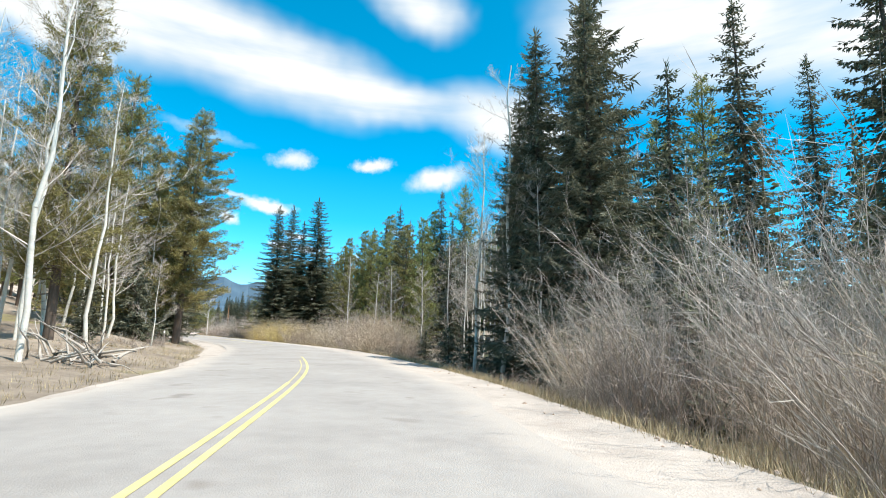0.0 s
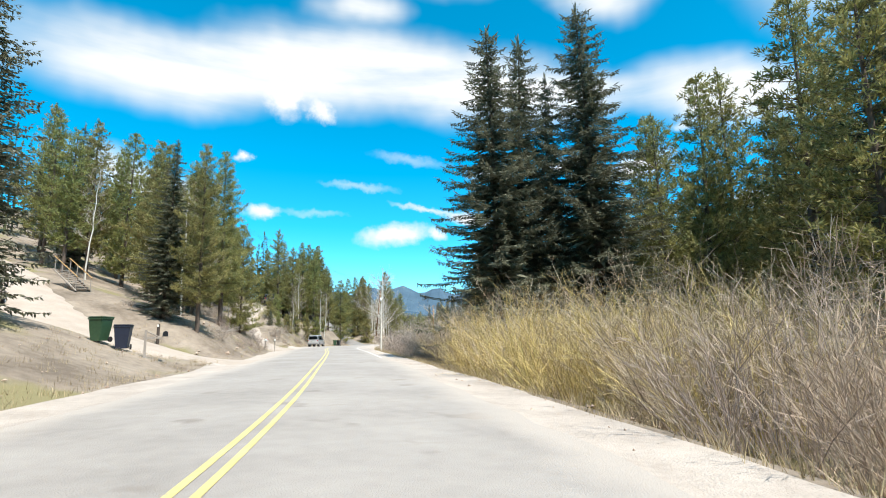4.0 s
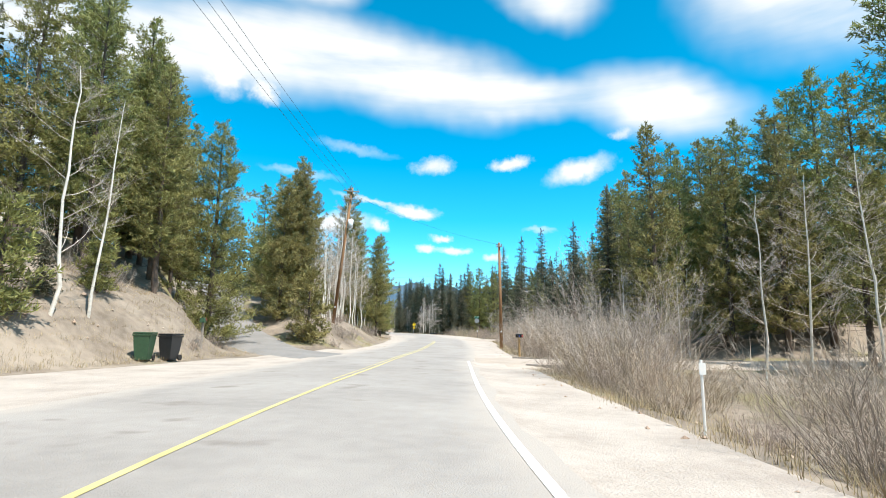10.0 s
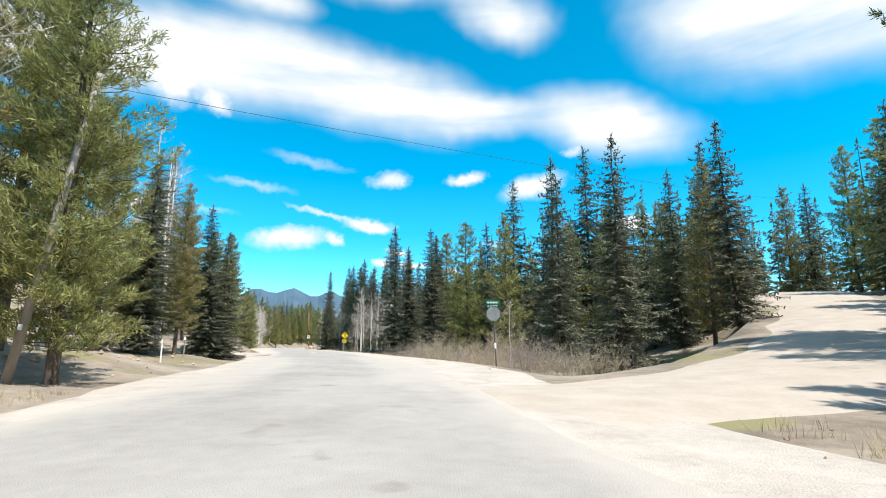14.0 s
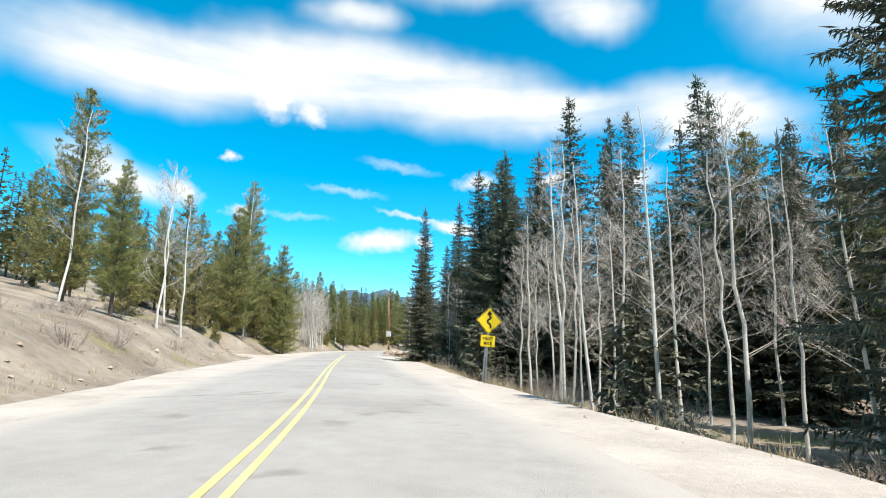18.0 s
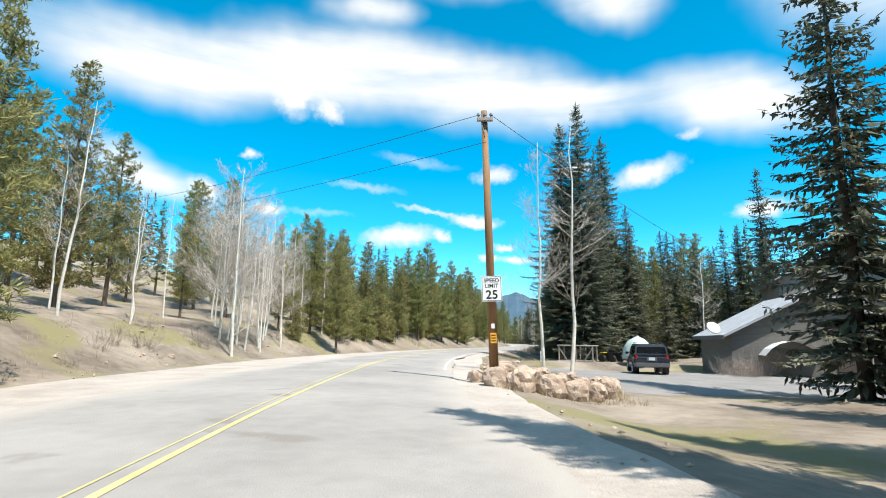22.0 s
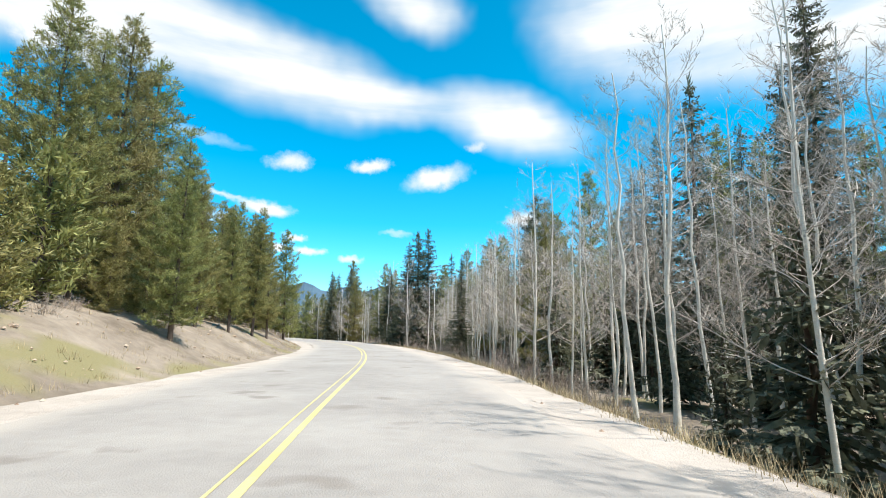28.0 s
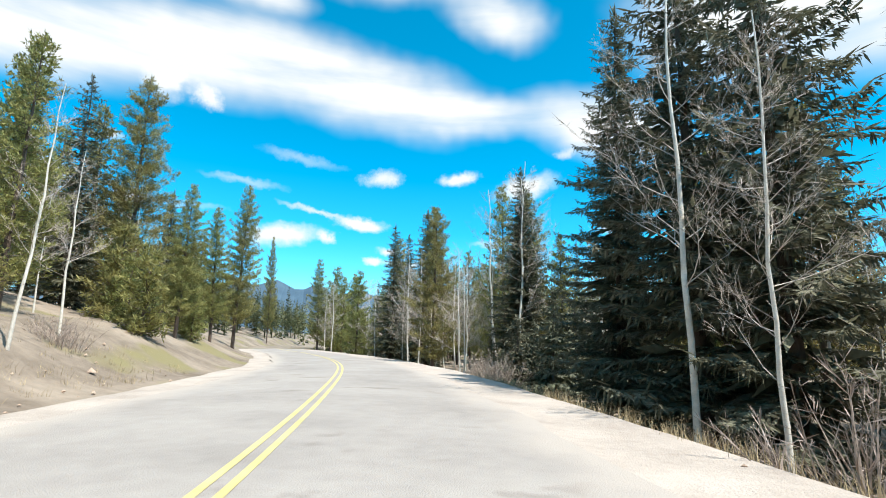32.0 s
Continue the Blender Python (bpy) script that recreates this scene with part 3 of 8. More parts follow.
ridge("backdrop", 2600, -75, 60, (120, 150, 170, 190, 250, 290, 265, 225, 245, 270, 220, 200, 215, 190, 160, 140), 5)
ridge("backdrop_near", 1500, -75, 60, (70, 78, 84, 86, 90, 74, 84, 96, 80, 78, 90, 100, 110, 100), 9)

# ---- plants ----
class Geo:
    """Collects vertices and faces."""

    def __init__(self):
        self.v, self.f = [], []

    def tri(self, a, b, c):
        n = len(self.v)
        self.v += [a, b, c]
        self.f.append((n, n + 1, n + 2))

    def spray(self, p, d, side, length, width):
        """A thin leaf-shaped blade from p along d."""
        n = len(self.v)
        m = p + d * (length * 0.4)
        self.v += [p, m + side * width, p + d * length, m - side * width]
        self.f += [(n, n + 1, n + 2), (n, n + 2, n + 3)]

    def tube(self, pts, radii, sides=6):
        n0 = len(self.v)
        pts = [Vector(p) for p in pts]
        for i, (p, r) in enumerate(zip(pts, radii)):
            d = (pts[min(i + 1, len(pts) - 1)] - pts[max(i - 1, 0)]).normalized()
            a = d.orthogonal().normalized()
            b = d.cross(a)
            for k in range(sides):
                t = 2 * math.pi * k / sides
                self.v.append(p + a * (r * math.cos(t)) + b * (r * math.sin(t)))
        for i in range(len(pts) - 1):
            for k in range(sides):
                k2 = (k + 1) % sides
                self.f.append((n0 + i * sides + k, n0 + i * sides + k2, n0 + (i + 1) * sides + k2, n0 + (i + 1) * sides + k))

    def mesh(self, name, material, smooth_faces=False):
        me = bpy.data.meshes.new(name)
        me.from_pydata([tuple(v) for v in self.v], [], self.f)
        me.materials.append(material)
        if smooth_faces:
            me.polygons.foreach_set("use_smooth", [True] * len(me.polygons))
        return me


PARK = []  # prototypes, taken away at the end


def thing(name, parts, label, category, group=""):
    root = new(name)
    root.empty_display_size = 0.3
    for pname, me in parts:
        o = new(pname, me)
        o.parent = root
        if pname in ("crown", "twig_mass", "stem_clump"):
            o["kind"] = "stuff"
    tagged(root, label, category, group)
    PARK.append(root)
    return root


class Blades:
    """Collects many flat, leaf-shaped blades as arrays."""

    def __init__(self):
        self.rows = []

    def add(self, p, d, side, length, width):
        d = d / np.linalg.norm(d, axis=1, keepdims=True)
        s = np.cross(d, side)
        s /= np.linalg.norm(s, axis=1, keepdims=True) + 1e-9
        ln, w = np.reshape(length, (-1, 1)), np.reshape(width, (-1, 1))
        mid = p + d * ln * 0.42
        self.rows.append(np.stack([p, mid + s * w, p + d * ln, mid - s * w], 1).reshape(-1, 3))

    def mesh(self, name, material):
        v = np.concatenate(self.rows)
        n = len(v) // 4
        me = bpy.data.meshes.new(name)
        me.vertices.add(len(v))
        me.vertices.foreach_set("co", v.ravel())
        me.loops.add(n * 4)
        me.loops.foreach_set("vertex_index", np.arange(n * 4))
        me.polygons.add(n)
        me.polygons.foreach_set("loop_start", np.arange(0, n * 4, 4))
        me.update(calc_edges=True)
        me.materials.append(material)
        return me


UP = np.array([0.0, 0.0, 1.0])


def conifer_trunk(r, height, base):
    g = Geo()
    lean = np.array([r.uniform(-0.02, 0.02), r.uniform(-0.02, 0.02), 1.0])
    pts = [Vector(lean * height * k / 7) + Vector((r.uniform(-0.05, 0.05), r.uniform(-0.05, 0.05), 0)) for k in range(8)]
    rt = height * 0.009 + 0.04
    g.tube(pts, [rt * (1 - k / 7.2) + 0.012 for k in range(8)], 7)
    # dead lower branches
    for _ in range(14 if base > 0.08 else 4):
        z, a = r.uniform(0.05, max(base, 0.10) * 1.3) * height, r.uniform(0, 6.283)
        p = Vector(lean * z)
        g.tube([p, p + Vector((math.cos(a), math.sin(a), r.uniform(-0.35, 0.1))) * r.uniform(0.5, 1.4)], [0.02, 0.005], 3)
    return g, lean


def spruce_geo(seed, height, radius, whorl, per, droop, base, dens):
    """Trunk and crown of a spruce: drooping boughs set with flat sprays."""
    r = np.random.RandomState(seed)
    trunk, lean = conifer_trunk(r, height, base)
    crown = Blades()
    thin = dens**-0.75
    z = base * height
    while z < height * 0.985:
        f = (z - base * height) / (height * (1 - base))
        reach = (radius * (1 - f) ** 0.72 * (0.72 + 0.28 * min(1, f * 9)) + 0.12) * r.uniform(0.84, 1.1)
        n = max(3, int(per * (0.55 + 0.45 * (1 - f)) + r.rand()))
        for k in range(n):
            if r.rand() < 0.05:
                continue
            a = 2 * math.pi * (k + r.rand() * 0.9) / n + z * 2.1
            L = reach * r.uniform(0.68, 1.16)
            out, across = np.array([math.cos(a), math.sin(a), 0]), np.array([-math.sin(a), math.cos(a), 0])
            rise, dr = r.uniform(-0.05, 0.16) + 0.25 * f, droop * r.uniform(0.7, 1.3)
            p0 = lean * (z + r.uniform(-0.5, 0.5) * whorl)
            m = max(5, int(L / 0.085 * dens))
            q = np.clip((np.arange(m) + r.rand(m)) / m, 0.06, 1.0)[:, None]
            p = p0 + out * (L * q) + UP * (L * (rise * q - dr * q**2 + 0.20 * q**4))
            sd = np.where(np.arange(m) % 2, 1.0, -1.0)[:, None]
            tl = (0.10 + 0.30 * min(L, 2.4) * (1 - q) ** 0.7 * q**0.25) * r.uniform(0.7, 1.25, (m, 1)) * (0.75 + 0.25 * thin)
            d = out * r.uniform(0.45, 0.95, (m, 1)) + across * sd * r.uniform(0.45, 1.0, (m, 1)) + UP * r.uniform(-0.45, 0.08, (m, 1))
            d /= np.linalg.norm(d, axis=1, keepdims=True)
            tip = UP + r.normal(0, 0.45, (m, 3))
            crown.add(p, d, tip, tl, 0.050 * thin)
            # side shoots of each twig, and shoots that hang
            for sgn in (-1, 1):
                d2 = d + np.cross(d, UP) * sgn * r.uniform(0.5, 0.95, (m, 1)) + UP * r.uniform(-0.4, 0.1, (m, 1))
                crown.add(p + d * tl * r.uniform(0.25, 0.6, (m, 1)), d2, UP + r.normal(0, 0.5, (m, 3)), tl * r.uniform(0.45, 0.75, (m, 1)), 0.042 * thin)
            h = r.rand(m) < 0.5
            crown.add(p[h], out * 0.35 - UP + r.normal(0, 0.25, (h.sum(), 3)), across + r.normal(0, 0.4, (h.sum(), 3)), r.uniform(0.14, 0.36, h.sum()) * (0.75 + 0.25 * thin), 0.040 * thin)
            e = p0 + out * L + UP * (L * (rise - dr + 0.2))
            crown.add(e[None] - out * 0.12, (out + UP * 0.3)[None], UP[None] + 0.01, 0.34, 0.035)
        # old growth close to the trunk
        a = r.uniform(0, 6.283, 22)
        o = np.column_stack([np.cos(a), np.sin(a), r.uniform(-0.7, 0.1, 22)])
        crown.add(lean * z + UP * r.uniform(-0.3, 0.3, (22, 1)) + o * reach * r.uniform(0.05, 0.3, (22, 1)), o, UP + r.normal(0, 0.6, (22, 3)), reach * r.uniform(0.2, 0.45, 22), 0.03 + 0.022 * min(reach, 2.5))
        z += whorl * r.uniform(0.8, 1.2)
    d = np.column_stack([r.normal(0, 0.3, 26), r.normal(0, 0.3, 26), np.ones(26)])
    crown.add(lean * height - UP * r.uniform(0.1, 1.1, (26, 1)), d, r.normal(0, 1, (26, 3)), r.uniform(0.25, 0.55, 26), 0.03)
    return trunk, crown


def pine_geo(seed, height, radius, whorl, per, base, dens):
    """Trunk and crown of a pine: rising limbs that end in brushes of long needles."""
    r = np.random.RandomState(seed)
    trunk, lean = conifer_trunk(r, height, base)
    crown = Blades()
    thin = dens**-0.75
    z = base * height
    while z < height * 0.985:
        f = (z - base * height) / (height * (1 - base))
        reach = (radius * min(1, 0.62 + 1.9 * f) * (1 - f) ** 0.72 + 0.16) * r.uniform(0.8, 1.12)
        n = max(3, int(per * (0.65 + 0.35 * (1 - f)) + r.rand()))
        for k in range(n):
            if r.rand() < 0.14 * (1 - f):
                continue
            a = 2 * math.pi * (k + r.rand() * 0.9) / n + z * 2.1
            L = reach * r.uniform(0.6, 1.15)
            out, across = np.array([math.cos(a), math.sin(a), 0]), np.array([-math.sin(a), math.cos(a), 0])
            rise, curl = r.uniform(-0.12, 0.22) + 0.3 * f, r.uniform(0.05, 0.35)
            p0 = lean * (z + r.uniform(-0.5, 0.5) * whorl)
            if L > 0.7:
                trunk.tube([Vector(p0), Vector(p0 + out * L * 0.55 + UP * L * rise * 0.55), Vector(p0 + out * L * 0.95 + UP * L * (rise + curl) * 0.93)], [0.024, 0.014, 0.005], 3)
            m = max(4, int(L / 0.105 * dens))
            q = (0.14 + 0.86 * (np.arange(m) + r.rand(m)) / m)[:, None]
            c = p0 + out * (L * q) + UP * (L * (rise * q + curl * q**2)) + across * r.uniform(-0.36, 0.36, (m, 1)) * L * (1.12 - q) + UP * r.uniform(-0.10, 0.22, (m, 1))
            axis = out * 0.55 + across * r.uniform(-0.5, 0.5, (m, 1)) + UP * r.uniform(0.2, 0.9, (m, 1))
            for _ in range(9):
                d = axis + r.normal(0, 0.62, (m, 3))
                crown.add(c + r.normal(0, 0.05, (m, 3)), d, r.normal(0, 1, (m, 3)), r.uniform(0.15, 0.33, m) * (0.7 + 0.3 * thin), 0.029 * thin)
        z += whorl * r.uniform(0.8, 1.2)
    d = np.column_stack([r.normal(0, 0.35, 40), r.normal(0, 0.35, 40), np.ones(40)])
    crown.add(lean * height - UP * r.uniform(0.1, 1.0, (40, 1)), d, r.normal(0, 1, (40, 3)), r.uniform(0.2, 0.4, 40), 0.02)
    return trunk, crown


def make_conifer(name, seed, height, radius, whorl, per, droop, kind, base, dens, leaf, label):
    t, c = spruce_geo(seed, height, radius, whorl, per, droop, base, dens) if kind == "spruce" else pine_geo(seed, height, radius, whorl, per, base, dens)
    return thing(name, [("trunk", t.mesh("trunk", BARK, True)), ("crown", c.mesh("crown", leaf))], label, "tree"), height


def branchy(geo_wood, geo_twig, rnd, p, d, length, r, depth, up):
    """A limb that bends, forks and ends in fine twigs."""
    n = 4
    pts, q, dd = [p], Vector(p), Vector(d)
    for _ in range(n):
        dd = (dd + Vector((rnd.uniform(-0.22, 0.22), rnd.uniform(-0.22, 0.22), up * rnd.uniform(0.0, 0.25)))).normalized()
        q = q + dd * (length / n)
        pts.append(q.copy())
    rad = [r * (1 - 0.8 * k / n) for k in range(n + 1)]
    if depth <= 0:
        for a, b in ((pts[0], pts[2]), (pts[2], pts[4])):
            e = b - a
            geo_twig.spray(a, e.normalized(), e.orthogonal().normalized(), e.length * 1.1, max(r, 0.004) * 0.9)
        for _ in range(2):
            a = pts[rnd.randint(0, 3)]
            e = (dd + Vector((rnd.uniform(-1, 1), rnd.uniform(-1, 1), rnd.uniform(-0.4, 0.7)))) * length * 0.45
            w = e.orthogonal().normalized() * 0.0045
            geo_twig.tri(a - w, a + w, a + e)
        return
    (geo_wood if r > 0.018 else geo_twig).tube(pts, rad, 5 if r > 0.04 else 3)
    if depth <= 0:
        return
    for _ in range(4 if depth > 1 else 6):
        k = rnd.uniform(0.25, 1.0) * n
        i = min(int(k), n - 1)
        start = pts[i].lerp(pts[i + 1], k - i)
        nd = (dd + Vector((rnd.uniform(-1, 1), rnd.uniform(-1, 1), rnd.uniform(-0.35, 0.6)))).normalized()
        branchy(geo_wood, geo_twig, rnd, start, nd, length * rnd.uniform(0.32, 0.55), r * 0.42, depth - 1, up)


def make_aspen(seed, height, spread, base, limbs, label, crook=0.04, depth=2, girth=1.0, fine=9):
    rnd = random.Random(seed)
    rs, shoots = np.random.RandomState(seed), Blades()
    twig = Geo()
    pts = [Vector((0, 0, -0.15))]
    off = Vector((0, 0, 0))
    n = 9
    for k in range(1, n + 1):
        off = off + Vector((rnd.uniform(-crook, crook), rnd.uniform(-crook, crook), 0)) * height / n * 1.6
        pts.append(off + Vector((0, 0, height * k / n)))
    r0 = (0.0054 * height + 0.012) * girth
    trunk = wood = Geo()
    trunk.tube(pts, [r0 * (1 - 0.9 * (k / n)) + 0.008 for k in range(n + 1)], 8)
    for _ in range(limbs):
        f = base + (0.97 - base) * rnd.random() ** 0.8
        k = f * n
        i = min(int(k), n - 1)
        p = pts[i].lerp(pts[i + 1], k - i)
        a = rnd.uniform(0, 6.283)
        d = Vector((math.cos(a), math.sin(a), rnd.uniform(0.15, 0.9))).normalized()
        L = spread * (1.15 - f) * rnd.uniform(0.6, 1.2) + 0.3
        branchy(wood, twig, rnd, p, d, L, r0 * (0.18 if girth <= 1 else 0.30) * (1.15 - f) + 0.005, depth, 0.8)
        # fine shoots along the limb
        m = fine
        q = rs.uniform(0.25, 1.0, (m, 1))
        dv = np.array(d)
        s0 = np.array(p) + dv * L * q + UP * (0.28 * L * q**2)
        dd = dv + UP * 0.3 + rs.normal(0, 0.5, (m, 3))
        dd /= np.linalg.norm(dd, axis=1, keepdims=True)
        ln = L * rs.uniform(0.16, 0.40, (m, 1)) * (1.2 - 0.5 * q)
        shoots.add(s0, dd, rs.normal(0, 1, (m, 3)), ln, 0.006)
        for _k in range(2):
            shoots.add(s0 + dd * ln * rs.uniform(0.2, 0.9, (m, 1)), dd + rs.normal(0, 0.6, (m, 3)) + UP * 0.1, rs.normal(0, 1, (m, 3)), ln * rs.uniform(0.3, 0.7, (m, 1)), 0.0045)
    n0, rows = len(twig.v), np.concatenate(shoots.rows)
    twig.v += [Vector(q) for q in rows]
    twig.f += [(k, k + 1, k + 2, k + 3) for k in range(n0, n0 + len(rows), 4)]
    parts = [("trunk", trunk.mesh("trunk", ASPEN_BARK, True)), ("twig_mass", twig.mesh("twig_mass", TWIG))]
    return thing("aspen_tree", parts, label, "tree"), height


def make_willow(seed, height, radius, stems, material, label, name="willow_bush", dens=1.0):
    """A leafless bush: a fan of thin stems that fork into a haze of upright twigs."""
    r = np.random.RandomState(seed)
    g, tw = Geo(), Blades()
    for _ in range(stems):
        a, rr = r.uniform(0, 6.283), radius * 0.5 * math.sqrt(r.rand())
        p = np.array([rr * math.cos(a), rr * math.sin(a), -0.1])
        tilt = r.uniform(0.05, 1.0) * (0.4 + rr / radius)
        a2 = a + r.uniform(-0.8, 0.8)
        d = np.array([math.cos(a2) * tilt, math.sin(a2) * tilt, 1.0])
        d /= np.linalg.norm(d)
        L = height * r.uniform(0.5, 1.08)
        bend = np.array([r.uniform(-0.22, 0.22), r.uniform(-0.22, 0.22), -0.03]) * L
        at = lambda q: p + d * (L * q) + bend * q**2  # noqa: E731
        g.tube([Vector(at(q)) for q in (0, 0.35, 0.7, 1.0)], [0.0085, 0.0065, 0.004, 0.0015], 3)
        m = max(4, int(15 * dens))
        q = r.uniform(0.12, 0.97, (m, 1))
        s0 = at(q)
        dd = d + 2 * bend / L * q + r.normal(0, 0.46, (m, 3))
        dd /= np.linalg.norm(dd, axis=1, keepdims=True)
        ln = L * r.uniform(0.14, 0.42, (m, 1)) * (1.15 - 0.6 * q)
        tw.add(s0, dd, r.normal(0, 1, (m, 3)), ln, 0.0042 / dens**0.6)
        for _k in range(3):
            e = dd + r.normal(0, 0.6, (m, 3)) + UP * 0.15
            tw.add(s0 + dd * ln * r.uniform(0.2, 0.85, (m, 1)), e, r.normal(0, 1, (m, 3)), ln * r.uniform(0.25, 0.6, (m, 1)), 0.0030 / dens**0.6)
    return thing(name, [("stem_clump", g.mesh("stem_clump", material)), ("twig_mass", tw.mesh("twig_mass", material))], label, "bush"), height


SP_LABEL = "tall dark green spruce tree with drooping branches"
PI_LABEL = "olive green lodgepole pine with an open crown"
SPRUCE = [make_conifer("spruce_tree", 11 + k, h, r, 0.31, 8, 0.30, "spruce", 0.03, 2.5, SPRUCE_LEAF, SP_LABEL) for k, (h, r) in enumerate(((18, 3.3), (22, 3.7), (16, 2.8), (10, 2.3)))]
SPRUCE_FAR = [make_conifer("spruce_tree", 31 + k, h, r, 0.42, 7, 0.30, "spruce", 0.03, 0.8, SPRUCE_LEAF, SP_LABEL) for k, (h, r) in enumerate(((18, 3.3), (21, 3.5), (15, 2.8)))]
PINE = [make_conifer("pine_tree", 51 + k, h, r, 0.40, 6, 0.1, "pine", b, 2.1, PINE_LEAF, PI_LABEL) for k, (h, r, b) in enumerate(((14, 2.9, 0.07), (17, 3.1, 0.14), (11, 2.8, 0.03)))]
PINE_FAR = [make_conifer("pine_tree", 71 + k, h, r, 0.46, 6, 0.1, "pine", b, 1.0, PINE_LEAF, PI_LABEL) for k, (h, r, b) in enumerate(((14, 3.0, 0.08), (16, 3.1, 0.16)))]
UNDER = [make_conifer("young_spruce", 81 + k, h, r, 0.26, 7, 0.24, "spruce", 0.02, 0.75, SPRUCE_LEAF, "young dark green spruce in the shade of taller trees") for k, (h, r) in enumerate(((5.0, 1.5), (4.0, 1.5)))]
YOUNG = [make_conifer("young_pine", 91 + k, h, r, 0.32, 6, 0.1, "pine", 0.02, 1.0, PINE_LEAF, "bushy young olive pine growing on the bank") for k, (h, r) in enumerate(((5.5, 1.8), (4.0, 1.5)))]
ASPEN = [make_aspen(111 + k, h, sp, b, n, "bare pale aspen tree with whitish bark", cr) for k, (h, sp, b, n, cr) in enumerate(((11, 2.6, 0.22, 27, 0.08), (13, 3.0, 0.28, 28, 0.05), (9, 2.5, 0.18, 25, 0.09), (12, 2.3, 0.32, 26, 0.08)))]
LONE_ASPEN = [make_aspen(117, 10, 4.0, 0.22, 30, "lone bare aspen with a wide fine crown beside the shoulder", 0.045, 2, 1.8, 18)]
ASPEN_FAR = [make_aspen(131 + k, h, sp, b, n, "bare grey aspen in a leafless thicket", depth=1, girth=0.85) for k, (h, sp, b, n) in enumerate(((9, 2.0, 0.18, 46), (10, 2.2, 0.2, 48)))]
BUSHY_ASPEN = [make_aspen(151, 10.0, 3.6, 0.10, 44, "spreading leafless aspen with a dense pale crown", depth=2, fine=34)]
W_TAN = [make_willow(171 + k, 2.9, 1.9, 78, WILLOW_TAN, "leafless tan willow thicket beside the shoulder") for k in range(2)]
W_GREY = [make_willow(181 + k, 2.5, 1.8, 74, WILLOW_GREY, "leafless grey-brown willow thicket") for k in range(2)]
W_GOLD = [make_willow(191, 3.0, 1.8, 84, WILLOW_GOLD, "leafless golden willow with upright stems")]
BIG_WILLOW = [make_willow(195, 5.0, 2.6, 100, WILLOW_PALE, "tall leafless pale grey willow beside the driveway")]
SCRUB = [make_willow(201, 1.0, 0.9, 30, WILLOW_GREY, "low leafless grey scrub on the bank", "scrub_bush")]
DEEP = {id(W_TAN): [make_willow(221, 2.9, 1.9, 30, WILLOW_TAN, "", dens=0.5)], id(W_GREY): [make_willow(222, 2.5, 1.8, 30, WILLOW_GREY, "", dens=0.5)], id(BIG_WILLOW): [make_willow(223, 5.0, 2.6, 40, WILLOW_PALE, "", dens=0.55)]}
put_rnd = random.Random(77)


def put(kind, s, l, h, turn=None, sink=0.05, wide=1.0, lean=0.0, dz=0.0, group=""):
    """Sets a copy of a plant on the ground, scaled to height h."""
    if abs(l) > 13 and kind is PINE:
        kind = PINE_FAR
    if abs(l) > 16 and kind is SPRUCE:
        kind = SPRUCE_FAR
    if kind in (SPRUCE, SPRUCE_FAR, PINE, PINE_FAR):
        wide = min(wide, max(0.5, (abs(l) - 3.9) / (0.21 * h)))
    proto, ph = kind if isinstance(kind, tuple) else kind[put_rnd.randrange(len(kind))]
    x, y, z = ground(s, l)
    k = h / ph
    w = k * wide * put_rnd.uniform(0.92, 1.08)
    a = put_rnd.uniform(0, 360) if turn is None else turn
    m = pose(x, y, z - sink + dz, lean * put_rnd.uniform(-1, 1), lean * put_rnd.uniform(-1, 1), a) @ Matrix.Diagonal((w, w, k, 1))
    ob = copy_thing(proto, m)
    if group:
        ob["group"] = group
    return ob


JOINED = {}  # the deep part of each thicket, by material


def put_joined(kind, s, l, h, rnd, wide=1.1):
    """Adds a bush to the thicket that is too deep to tell bush from bush."""
    kind = DEEP.get(id(kind), kind)
    proto, ph = kind[rnd.randrange(len(kind))]
    x, y, z = ground(s, l)
    k = h / ph
    a = rnd.uniform(0, 6.283)
    for o in proto.children:
        me = o.data
        v = np.empty(len(me.vertices) * 3)
        me.vertices.foreach_get("co", v)
        v = v.reshape(-1, 3) * (k * wide, k * wide, k)
        v = np.column_stack([v[:, 0] * math.cos(a) - v[:, 1] * math.sin(a) + x, v[:, 0] * math.sin(a) + v[:, 1] * math.cos(a) + y, v[:, 2] + z - 0.05])
        JOINED.setdefault(me.materials[0].name, []).append((v, [tuple(p.vertices) for p in me.polygons], me.materials[0]))


def join_thickets():
    for name, items in sorted(JOINED.items()):
        V, F, n = [], [], 0
        for v, f, m in items:
            V.append(v)
            F += [tuple(i + n for i in q) for q in f]
            n += len(v)
        me = bpy.data.meshes.new("willow_thicket")
        me.from_pydata(np.concatenate(V).tolist(), [], F)
        me.materials.append(items[0][2])
        tagged(new("willow_thicket", me), "deep leafless willow thicket behind the roadside bushes", "thicket", kind="stuff")


